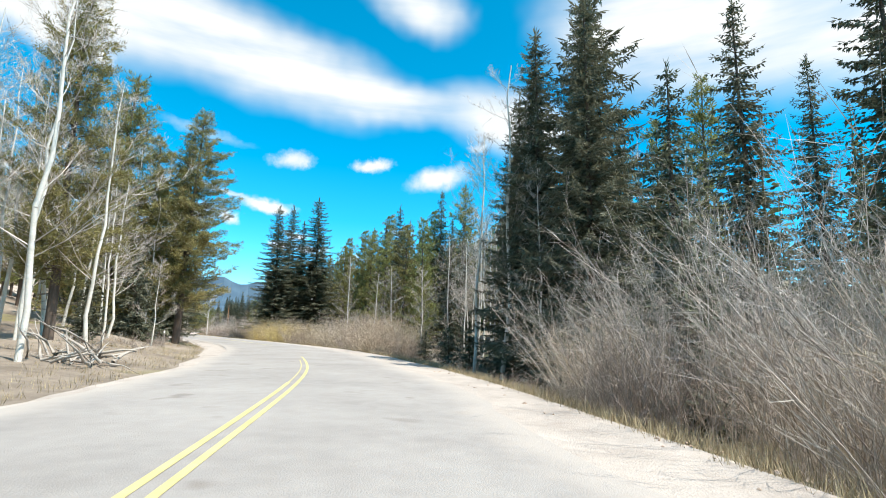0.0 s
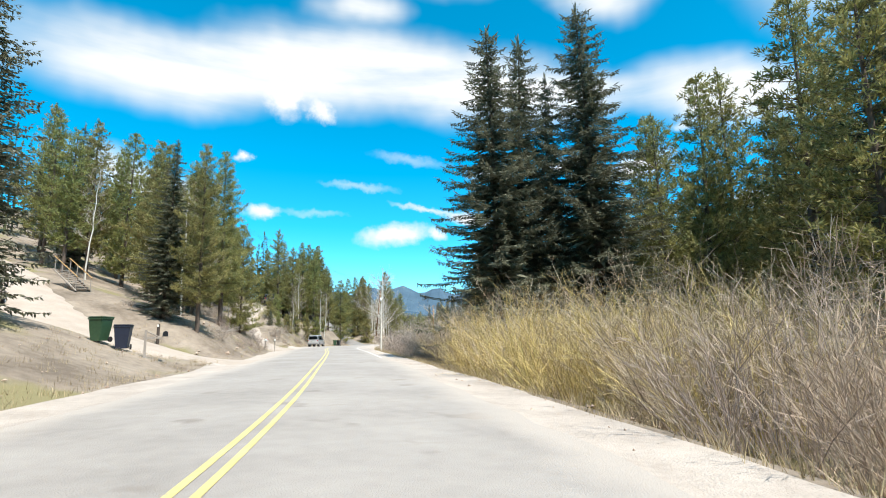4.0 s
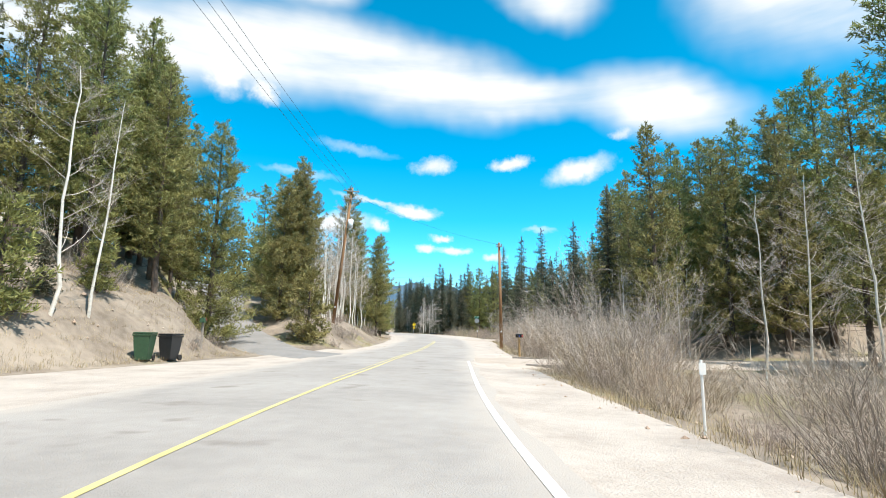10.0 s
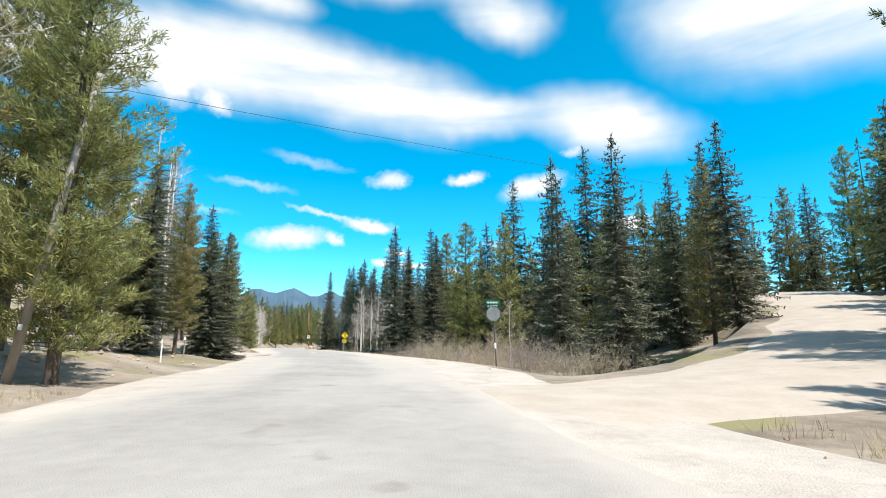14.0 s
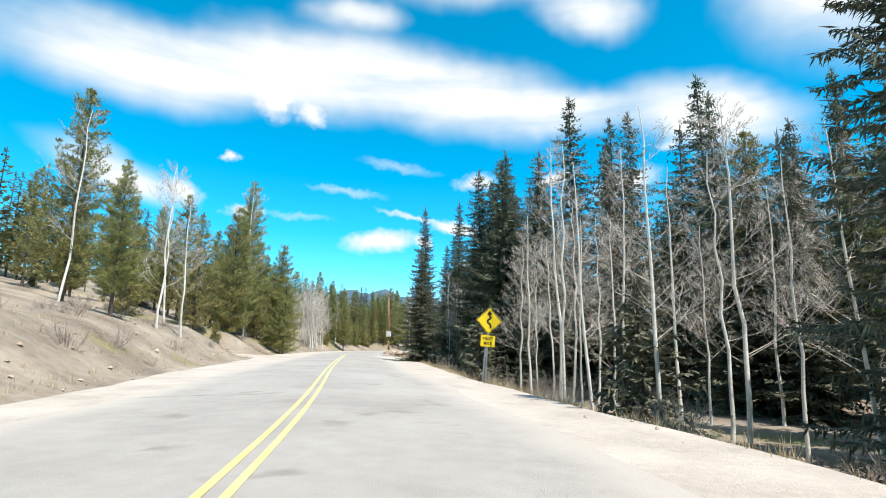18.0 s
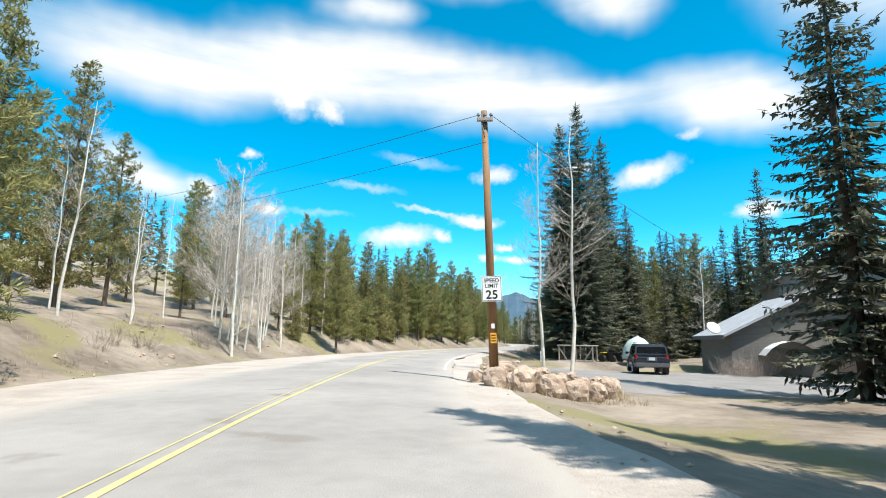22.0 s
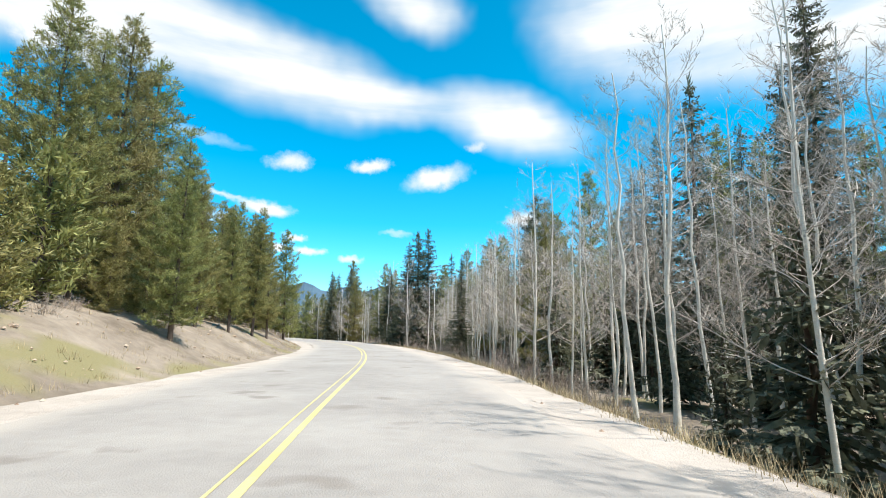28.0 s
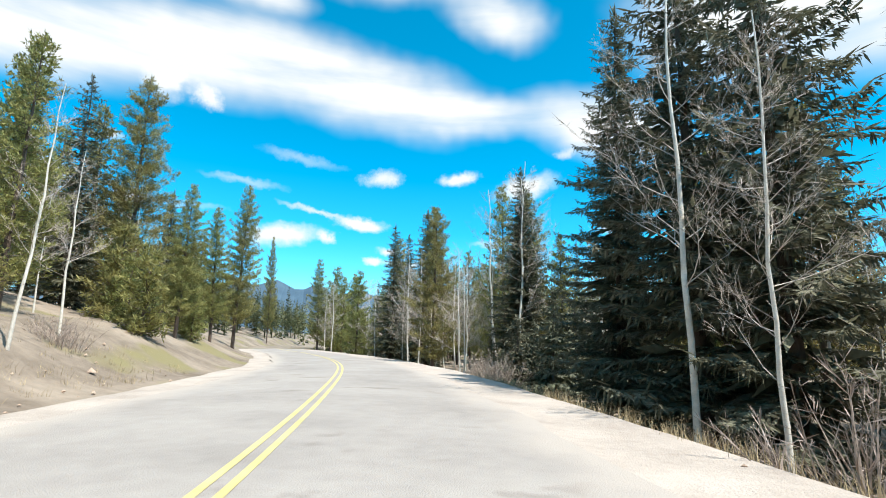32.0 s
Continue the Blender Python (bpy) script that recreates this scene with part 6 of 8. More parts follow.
CLEAR_LAMP = plain("clear_lamp_lens", (0.6, 0.6, 0.58), 0.15, 0.2, 0.1, 4, 0.6)
BIN_GREEN = plain("green_bin_plastic", (0.035, 0.085, 0.042), 0.5)
BIN_NAVY = plain("navy_bin_plastic", (0.015, 0.022, 0.045), 0.5)
BIN_BLACK = plain("black_bin_plastic", (0.022, 0.024, 0.026), 0.5)
STEEL = plain("galvanised_steel", (0.36, 0.37, 0.38), 0.45, 0.7)
SIGN_YELLOW = plain("yellow_sign_sheeting", (0.80, 0.58, 0.015), 0.4, 0.0, 0.04, 2)
SIGN_WHITE = plain("white_sign_sheeting", (0.78, 0.78, 0.76), 0.4, 0.0, 0.03, 2)
SIGN_BLACK = plain("black_sign_print", (0.015, 0.015, 0.016), 0.5)
SIGN_GREEN = plain("green_sign_sheeting", (0.012, 0.16, 0.11), 0.4, 0.0, 0.05, 2)
SIGN_ORANGE = plain("orange_tag", (0.75, 0.36, 0.02), 0.5)
TURQUOISE = plain("turquoise_paint", (0.03, 0.42, 0.50), 0.5)
BOX_BLACK = plain("black_mailbox_metal", (0.02, 0.02, 0.022), 0.4, 0.3)
BOX_WHITE = plain("white_mailbox_metal", (0.70, 0.70, 0.68), 0.4)
NEW_WOOD = mat("yellow_pine_post", [(0.36, 0.22, 0.09), (0.52, 0.34, 0.15)], 3, 0.8, 0.3, 30, stretch=(1, 1, 0.2))
WALL_GREY = mat("grey_house_siding", [(0.115, 0.11, 0.10), (0.15, 0.145, 0.135)], 1.2, 0.85, 0.4, 20, stretch=(1, 1, 6))
WALL_TAN = mat("tan_house_siding", [(0.20, 0.18, 0.155), (0.26, 0.24, 0.21)], 1.2, 0.85, 0.4, 20, stretch=(1, 1, 6))
ROOF_PALE = mat("pale_roofing", [(0.30, 0.31, 0.33), (0.42, 0.43, 0.45)], 2.0, 0.8, 0.5, 16)
FASCIA_RED = mat("rust_red_fascia", [(0.22, 0.065, 0.035), (0.32, 0.10, 0.05)], 3, 0.7)
TARP = plain("pale_teal_tarp", (0.40, 0.50, 0.48), 0.7, 0.0, 0.12, 2.0, bump=0.6)
WIRE_MAT = plain("cable_black", (0.03, 0.03, 0.032), 0.6)
BAR_GREY = plain("unreadable_print", (0.55, 0.60, 0.57), 0.6)
RED_DOT = plain("red_reflector", (0.55, 0.02, 0.04), 0.4)
BLUE_DOT = plain("blue_reflector", (0.02, 0.08, 0.45), 0.4)
DEADWOOD = mat("bleached_deadwood", [(0.30, 0.26, 0.22), (0.46, 0.42, 0.37)], 3, 0.9, 0.5, 25)
WIRE_MESH = plain("wire_mesh", (0.26, 0.26, 0.25), 0.5, 0.6)


def box_bm(size, at=(0, 0, 0), bevel=0.0, turn=None, bm=None):
    bm = bm or bmesh.new()
    m = Matrix.Translation(at) @ (turn or Matrix()) @ Matrix.Diagonal((*size, 1))
    made = bmesh.ops.create_cube(bm, size=1.0, matrix=m)
    if bevel:
        es = list({e for v in made["verts"] for e in v.link_edges})
        bmesh.ops.bevel(bm, geom=es, offset=bevel, segments=2, affect="EDGES")
    return bm


def rod_bm(a, b, r0, r1=None, sides=10, bm=None):
    bm = bm or bmesh.new()
    a, b = Vector(a), Vector(b)
    d = b - a
    m = Matrix.Translation((a + b) / 2) @ d.to_track_quat("Z", "Y").to_matrix().to_4x4()
    bmesh.ops.create_cone(bm, cap_ends=True, segments=sides, radius1=r0, radius2=r0 if r1 is None else r1, depth=d.length, matrix=m)
    return bm


def poly_bm(pts, thick):
    """A flat plate in the xz plane, facing -y, given thickness."""
    bm = bmesh.new()
    f = bm.faces.new([bm.verts.new((x, 0, z)) for x, z in pts])
    ext = bmesh.ops.extrude_face_region(bm, geom=[f])
    bmesh.ops.translate(bm, vec=(0, thick, 0), verts=[v for v in ext["geom"] if isinstance(v, bmesh.types.BMVert)])
    bmesh.ops.recalc_face_normals(bm, faces=bm.faces)
    return bm


def text_part(words, size, at, parent, material, name="lettering"):
    """Letters of the built-in font as a thin mesh, reading from -y."""
    cu = bpy.data.curves.new("words", "FONT")
    cu.body, cu.size, cu.align_x, cu.align_y, cu.extrude = words, size, "CENTER", "CENTER", 0.002
    cu.space_character = 1.05
    cu.offset = size * 0.018
    tmp = new("words", cu)
    bpy.context.view_layer.update()
    me = bpy.data.meshes.new_from_object(tmp.evaluated_get(bpy.context.evaluated_depsgraph_get()))
    bpy.data.objects.remove(tmp)
    me.materials.clear()
    me.materials.append(material)
    ob = new(name, me)
    ob.parent = parent
    ob.matrix_basis = Matrix.Translation(at) @ pose(0, 0, 0, 90, 0, 0)
    return ob


def along(s):
    """The road's heading at s, in degrees, so that +y of a thing points along the road."""
    nrm = centre(np.array([s]))[1][0]
    return math.degrees(math.atan2(nrm[1], nrm[0]))


def site(s, l, turn=0.0, dz=0.0, tilt=0.0, lean=0.0):
    x, y, z = ground(s, l)
    return pose(x, y, z + dz, 0, 0, along(s) + turn) @ pose(0, 0, 0, tilt, lean, 0)


def empty(name, m, label, category, group=""):
    e = new(name)
    e.empty_display_size = 0.2
    e.matrix_basis = m
    return tagged(e, label, category, group)


# ---- utility poles and wires ----
def utility_pole(m, h, label, arms=1, wood=POLE_WOOD, tank=False, r=0.15, span=1.5):
    e = empty("utility_pole", m, label, "utility pole")
    part("shaft", rod_bm((0, 0, -0.3), (0, 0, h), r, r * 0.68, 14), wood, e, smooth_faces=True)
    for k in range(arms):
        z = h - 0.35 - 0.75 * k
        part("crossarm", box_bm((span if k == 0 else span * 0.6, 0.1, 0.11), (0, -0.16, z), 0.01), GREY_WOOD, e)
        for x in (-span * 0.4, 0.0, span * 0.4) if k == 0 else (-span * 0.23, span * 0.23):
            ins = rod_bm((x, -0.16, z + 0.05), (x, -0.16, z + 0.22), 0.035, 0.025, 8)
            rod_bm((x, -0.16, z + 0.14), (x, -0.16, z + 0.18), 0.06, 0.06, 8, ins)
            part("insulator", ins, STEEL, e)
        part("brace", rod_bm((-span * 0.27, -0.16, z - 0.03), (0, -0.12, z - 0.5), 0.012, None, 5), STEEL, e)
    if tank:
        t = rod_bm((0.32, -0.1, h * 0.70), (0.32, -0.1, h * 0.70 + 0.75), 0.24, 0.24, 16)
        rod_bm((0.32, -0.1, h * 0.70 + 0.75), (0.32, -0.1, h * 0.70 + 0.95), 0.04, 0.03, 8, t)
        part("transformer", t, SIGN_WHITE, e, "pale grey transformer tank", True)
    part("tag", box_bm((0.1, 0.01, 0.14), (0.0, -r * 0.99, 1.2 if arms == 1 and r < 0.15 else 1.5)), SIGN_WHITE, e)
    return e


P1 = utility_pole(site(184.3, 6.2, 0, -0.05, 0, -1.2), 9.2, "brown wooden utility pole on the gravel shoulder", span=0.5)
P2 = utility_pole(site(185.7, -8.7, 0, -0.1, 0, 5.5), 12.6, "tall brown utility pole leaning on the bank", 2, tank=True)
P3 = utility_pole(site(211.2, -7.6, 0, -0.1, 0, 8), 8.6, "leaning grey utility pole by the roadside trees", 0, GREY_WOOD, r=0.12)
P4 = utility_pole(site(325.6, 4.75, 0, 0.5, 0, -2.0), 8.0, "orange-brown utility pole carrying a speed limit sign", 1, r=0.14, span=0.5)
P0 = utility_pole(site(113.5, -15.5, 0, -0.1, 2, 6), 11.5, "wooden utility pole among the pines", 1)


def top_of(pole, h, x=0.0):
    return pole.matrix_basis @ Vector((x, -0.16, h))


def wire(a, b, sag, label="thin black overhead wire between the poles"):
    a, b = Vector(a), Vector(b)
    g = Geo()
    pts = [a.lerp(b, k / 16) - Vector((0, 0, sag * 4 * (k / 16) * (1 - k / 16))) for k in range(17)]
    g.tube(pts, [0.009] * 17, 4)
    return tagged(new("overhead_wire", g.mesh("overhead_wire", WIRE_MAT)), label, "wire", "overhead wires")


for x in (-0.6, 0.0, 0.6):
    wire(top_of(P2, 12.45, x), top_of(P0, 11.35, x), 1.2)
wire(top_of(P3, 8.2), Vector(ground(238, 52)) + Vector((0, 0, 10)), 0.5)
wire(top_of(P2, 11.0), top_of(P3, 8.2), 0.6)
wire(top_of(P1, 9.0), top_of(P2, 12.0), 0.5)
wire(top_of(P4, 7.8, -0.2), Vector(ground(356, -42)) + Vector((0, 0, 6)), 0.9)
wire(top_of(P4, 6.9), Vector(ground(362, -48)) + Vector((0, 0, 4)), 0.8)
wire(top_of(P4, 7.8, 0.2), Vector(ground(350, 27)) + Vector((0, 0, 5.4)), 0.7)


# ---- signs ----
def octagon(r):
    return [(r * math.cos(math.radians(22.5 + 45 * k)), r * math.sin(math.radians(22.5 + 45 * k))) for k in range(8)]


def curve_sign(m):
    e = empty("road_sign", m, "yellow winding-road warning sign with a NEXT MILE plaque", "road sign")
    part("post", rod_bm((0.03, 0.05, -0.5), (-0.03, 0.05, 3.0), 0.045, 0.045, 8), STEEL, e)
    part("post", rod_bm((-0.10, 0.07, -0.5), (-0.05, 0.07, 1.9), 0.035, 0.035, 8), STEEL, e)
    h = 0.54
    bm = poly_bm([(0, -h), (h, 0), (0, h), (-h, 0)], 0.012)
    bmesh.ops.translate(bm, vec=(0, 0, 2.52), verts=bm.verts)
    plate = part("diamond_plate", bm, SIGN_YELLOW, e)
    rim = bmesh.new()
    for (x0, z0), (x1, z1) in (((0, -1), (1, 0)), ((1, 0), (0, 1)), ((0, 1), (-1, 0)), ((-1, 0), (0, -1))):
        a, b = Vector((x0, 0, z0)) * (h - 0.035), Vector((x1, 0, z1)) * (h - 0.035)
        d = b - a
        box_bm((d.length, 0.005, 0.016), (a + b) / 2 + Vector((0, -0.003, 2.52)), 0, Matrix.Rotation(-math.atan2(d.z, d.x), 4, "Y"), rim)
    part("border", rim, SIGN_BLACK, plate)
    g = Geo()
    path = [(0.07, -0.30), (0.07, -0.20), (0.03, -0.13), (-0.05, -0.08), (-0.07, -0.01), (-0.02, 0.05), (0.05, 0.09), (0.06, 0.15), (0.0, 0.20), (0.0, 0.27)]
    for i, (x, z) in enumerate(path):
        x0, z0 = path[max(i - 1, 0)]
        x1, z1 = path[min(i + 1, len(path) - 1)]
        t = Vector((x1 - x0, 0, z1 - z0)).normalized()
        n = Vector((-t.z, 0, t.x)) * 0.042
        g.v += [Vector((x, -0.004, 2.52 + z)) + n, Vector((x, -0.004, 2.52 + z)) - n]
        if i:
            k = len(g.v)
            g.f.append((k - 4, k - 3, k - 1, k - 2))
    g.tri(Vector((-0.115, -0.004, 2.76)), Vector((0.115, -0.004, 2.76)), Vector((0, -0.004, 2.94)))
    o = new("arrow", g.mesh("arrow", SIGN_BLACK))
    o.parent = plate
    plaque = part("plaque", box_bm((0.60, 0.012, 0.46), (0, 0.006, 1.70), 0.004), SIGN_YELLOW, e)
    text_part("NEXT", 0.17, (0, -0.004, 1.80), plaque, SIGN_BLACK)
    text_part("MILE", 0.17, (0, -0.004, 1.60), plaque, SIGN_BLACK)
    return e


curve_sign(site(274.4, 6.25, 0, 0.0, 0, 4))


def speed_sign(m):
    e = empty("road_sign", m, "white SPEED LIMIT 25 sign with a black border", "road sign")
    plate = part("sign_plate", box_bm((0.61, 0.012, 0.76), (0, 0, 0), 0.005), SIGN_WHITE, e)
    rim = bmesh.new()
    for sx, sz, w, h in ((0, 0.355, 0.565, 0.012), (0, -0.355, 0.565, 0.012), (0.28, 0, 0.012, 0.72), (-0.28, 0, 0.012, 0.72)):
        box_bm((w, 0.004, h), (sx, -0.008, sz), 0, None, rim)
    part("border", rim, SIGN_BLACK, plate)
    text_part("SPEED", 0.165, (0, -0.009, 0.24), plate, SIGN_BLACK)
    text_part("LIMIT", 0.165, (0, -0.009, 0.08), plate, SIGN_BLACK)
    text_part("25", 0.36, (0, -0.009, -0.19), plate, SIGN_BLACK)
    return e


speed_sign(P4.matrix_basis @ pose(0.0, -0.16, 2.3))
tag = empty("warning_tag", P4.matrix_basis @ pose(0.0, -0.152, 0.85), "small orange warning tag nailed to the pole", "sign")
part("plate", box_bm((0.18, 0.012, 0.30), (0, 0, 0), 0.004), SIGN_ORANGE, tag)
for z in (0.08, 0.0, -0.08):
    part("print_bar", box_bm((0.13, 0.004, 0.03), (0, -0.008, z)), SIGN_BLACK, tag)


def street_sign(m):
    e = empty("street_sign", m, "grey back of a stop sign below green street name blades", "street sign")
    part("post", rod_bm((0, 0.03, -0.4), (0, 0.03, 3.25), 0.035, 0.035, 8), TRIM, e)
    bm = poly_bm(octagon(0.40), 0.01)
    bmesh.ops.translate(bm, vec=(0, -0.02, 2.72), verts=bm.verts)
    part("stop_plate_back", bm, STEEL, e)
    for nm, z, w, a in (("name_blade", 3.32, 1.0, 25), ("cross_blade", 3.14, 0.75, -35)):
        turn = Matrix.Rotation(math.radians(a), 4, "Z")
        bl = part(nm, box_bm((w, 0.01, 0.17), (0, 0, z), 0.003, turn), SIGN_GREEN, e)
        for k in range(4):
            off = turn @ Vector((-w * 0.33 + k * w * 0.2, -0.008, 0))
            part("print_bar", box_bm((w * 0.14, 0.004, 0.075), (off.x, off.y, z), 0, turn), BAR_GREY, bl)
    part("marker", box_bm((0.10, 0.01, 0.3), (0, -0.012, 1.05)), SIGN_WHITE, e)
    return e


street_sign(site(222.7, 8.6, 0, 0.02, 0, -3))


# ---- mailboxes, bins ----
def box_shape(bm, w, d, h, at):
    """A mailbox: flat floor and a rounded top, lying along y."""
    pts = [(-w / 2, 0), (w / 2, 0), (w / 2, h * 0.55)] + [(w / 2 * math.cos(math.pi * k / 8), h * 0.55 + h * 0.45 * math.sin(math.pi * k / 8)) for k in range(1, 8)] + [(-w / 2, h * 0.55)]
    vs = [[bm.verts.new((at[0] + x, at[1] + y, at[2] + z)) for x, z in pts] for y in (-d / 2, d / 2)]
    n = len(pts)
    for k in range(n):
        bm.faces.new((vs[0][k], vs[0][(k + 1) % n], vs[1][(k + 1) % n], vs[1][k]))
    bm.faces.new(vs[0][::-1])
    bm.faces.new(vs[1])
    return bm


def mailbox(m, label, color, wood, boxes=1, arm=0.0, dots=False, bars=0):
    e = empty("mailbox", m, label, "mailbox")
    part("post", box_bm((0.10, 0.10, 1.35), (0, 0, 0.52), 0.008), wood, e)
    if arm:
        part("arm", box_bm((arm, 0.08, 0.08), (arm / 2 - 0.1, 0, 0.85), 0.006), wood, e)
        part("strut", rod_bm((0, 0, 1.15), (arm * 0.7, 0, 0.88), 0.025, None, 6), wood, e)
    for k in range(boxes):
        x = (arm if arm else 0) + (k - (boxes - 1) / 2) * 0.24
        z = 0.90 if arm else 1.2
        b = part("box", box_shape(bmesh.new(), 0.2, 0.48, 0.24, (x, 0, z)), color, e)
        part("flag", box_bm((0.012, 0.05, 0.14), (x + 0.11, 0.1, z + 0.16)), RED_DOT, b)
        part("door", box_bm((0.17, 0.012, 0.17), (x, -0.245, z + 0.10), 0.004), color, b)
        if dots:
            part("reflector", rod_bm((x, -0.262, z + 0.11), (x, -0.252, z + 0.11), 0.055, None, 14), RED_DOT if k == 0 else BLUE_DOT, b)
            if boxes == 1:
                part("reflector", rod_bm((x - 0.112, -0.12, z + 0.1), (x - 0.102, -0.12, z + 0.1), 0.05, None, 14), BLUE_DOT, b)
    for k in range(bars):
        part("print_bar", box_bm((0.05, 0.006, 0.08), (0, -0.054, 1.05 - 0.13 * k)), SIGN_BLACK, e)
    return e


mailbox(site(80.6, -7.4, 20), "dark metal mailbox on a grey post with a side arm", BOX_BLACK, GREY_WOOD, 1, 0.75)
mailbox(site(117.9, -5.9, 10), "white metal mailbox on a short wooden post", BOX_WHITE, GREY_WOOD)
mailbox(site(118.3, -7.1, -30, 0, 0, 7), "weathered tilted mailbox on a wooden stump", BOX_WHITE, GREY_WOOD)
mailbox(site(173.3, 6.6, 40), "black mailbox with red and blue reflectors on a yellow post", BOX_BLACK, NEW_WOOD, 1, 0.0, True, 4)
mailbox(site(163.7, -9.4, 15), "dark green mailbox on a wooden post by the driveway", BIN_GREEN, GREY_WOOD)
mailbox(site(234.0, -6.7, -25), "black mailbox on a bright turquoise post and arm", BOX_BLACK, TURQUOISE, 1, 0.5)


def mail_bank(m):
    e = empty("mailbox_row", m, "long row of black mailboxes on a wooden rack", "mailbox")
    for x in (-1.15, 0.0, 1.15):
        part("leg", box_bm((0.1, 0.1, 1.2), (x, 0, 0.45), 0.008), GREY_WOOD, e)
    part("rail", box_bm((2.8, 0.35, 0.06), (0, 0, 1.05), 0.006), GREY_WOOD, e)
    part("foot_board", box_bm((2.9, 0.5, 0.06), (0, -0.15, 0.02), 0.006), GREY_WOOD, e)
    for k in range(11):
        x = -1.25 + k * 0.25
        b = part("box", box_shape(bmesh.new(), 0.21, 0.48, 0.26, (x, 0, 1.08)), BOX_BLACK, e)
        part("door", box_bm((0.17, 0.012, 0.17), (x, -0.246, 1.19), 0.004), TRIM, b)
    return e


mail_bank(site(257.5, 8.0, 8))


def wheelie_bin(m, color, label):
    e = empty("wheeled_bin", m, label, "bin")
    bm = bmesh.new()
    lo, hi = (0.22, 0.26), (0.30, 0.36)
    rings = []
    for z, (a, b) in ((0.06, lo), (0.55, (0.265, 0.31)), (0.95, hi), (0.98, (0.325, 0.385)), (1.02, (0.325, 0.385))):
        rings.append([bm.verts.new((x * a, y * b, z)) for x, y in ((-1, -1), (1, -1), (1, 1), (-1, 1))])
    for r0, r1 in zip(rings, rings[1:]):
        for k in range(4):
            bm.faces.new((r0[k], r0[(k + 1) % 4], r1[(k + 1) % 4], r1[k]))
    bm.faces.new(rings[0][::-1])
    bm.faces.new(rings[-1])
    bmesh.ops.bevel(bm, geom=[ed for ed in bm.edges if abs(ed.verts[0].co.z - ed.verts[1].co.z) > 0.1], offset=0.03, segments=2, affect="EDGES")
    part("body", bm, color, e)
    lid = box_bm((0.68, 0.78, 0.06), (0, 0.02, 1.06), 0.025)
    for v in lid.verts:
        if v.co.z > 1.06:
            v.co.z += 0.05 * (1 - (v.co.x / 0.34) ** 2)
    ld = part("lid", lid, color, e)
    part("handle", rod_bm((-0.24, 0.44, 1.0), (0.24, 0.44, 1.0), 0.018, None, 8), color, ld)
    for x in (-0.27, 0.27):
        part("wheel", rod_bm((x - 0.025, 0.30, 0.12), (x + 0.025, 0.30, 0.12), 0.12, None, 16), RUBBER, e)
    part("axle", rod_bm((-0.27, 0.30, 0.12), (0.27, 0.30, 0.12), 0.012, None, 6), STEEL, e)
    part("print_bar", box_bm((0.22, 0.004, 0.06), (0, -0.325, 0.72)), BAR_GREY, e)
    return e


wheelie_bin(site(80.8, -9.3, -15, 0.02), BIN_GREEN, "dark green wheeled bin beside a dirt driveway")
wheelie_bin(site(81.0, -8.45, 10, 0.02), BIN_NAVY, "navy blue wheeled bin beside a dirt driveway")
wheelie_bin(site(159.0, -9.2, 12, 0.02), BIN_GREEN, "green wheeled bin on the gravel shoulder")
wheelie_bin(site(160.3, -8.9, -6, 0.02), BIN_BLACK, "black wheeled bin on the gravel shoulder")
wheelie_bin(site(171.2, 12.0, 15, 0.02), BIN_GREEN, "green wheeled bin at the driveway edge")
wheelie_bin(site(171.5, 12.9, -5, 0.02), BIN_BLACK, "black wheeled bin at the driveway edge")


# ---- vehicles ----
def loft(bm, sections):
    """Joins rings of equal length into a skin with closed ends."""
    rings = [[bm.verts.new(p) for p in sec] for sec in sections]
    n = len(rings[0])
    for a, b in zip(rings, rings[1:]):
        for k in range(n):
            bm.faces.new((a[k], a[(k + 1) % n], b[(k + 1) % n], b[k]))
    bm.faces.new(rings[0][::-1])
    bm.faces.new(rings[-1])
    bmesh.ops.recalc_face_normals(bm, faces=bm.faces)
    return bm


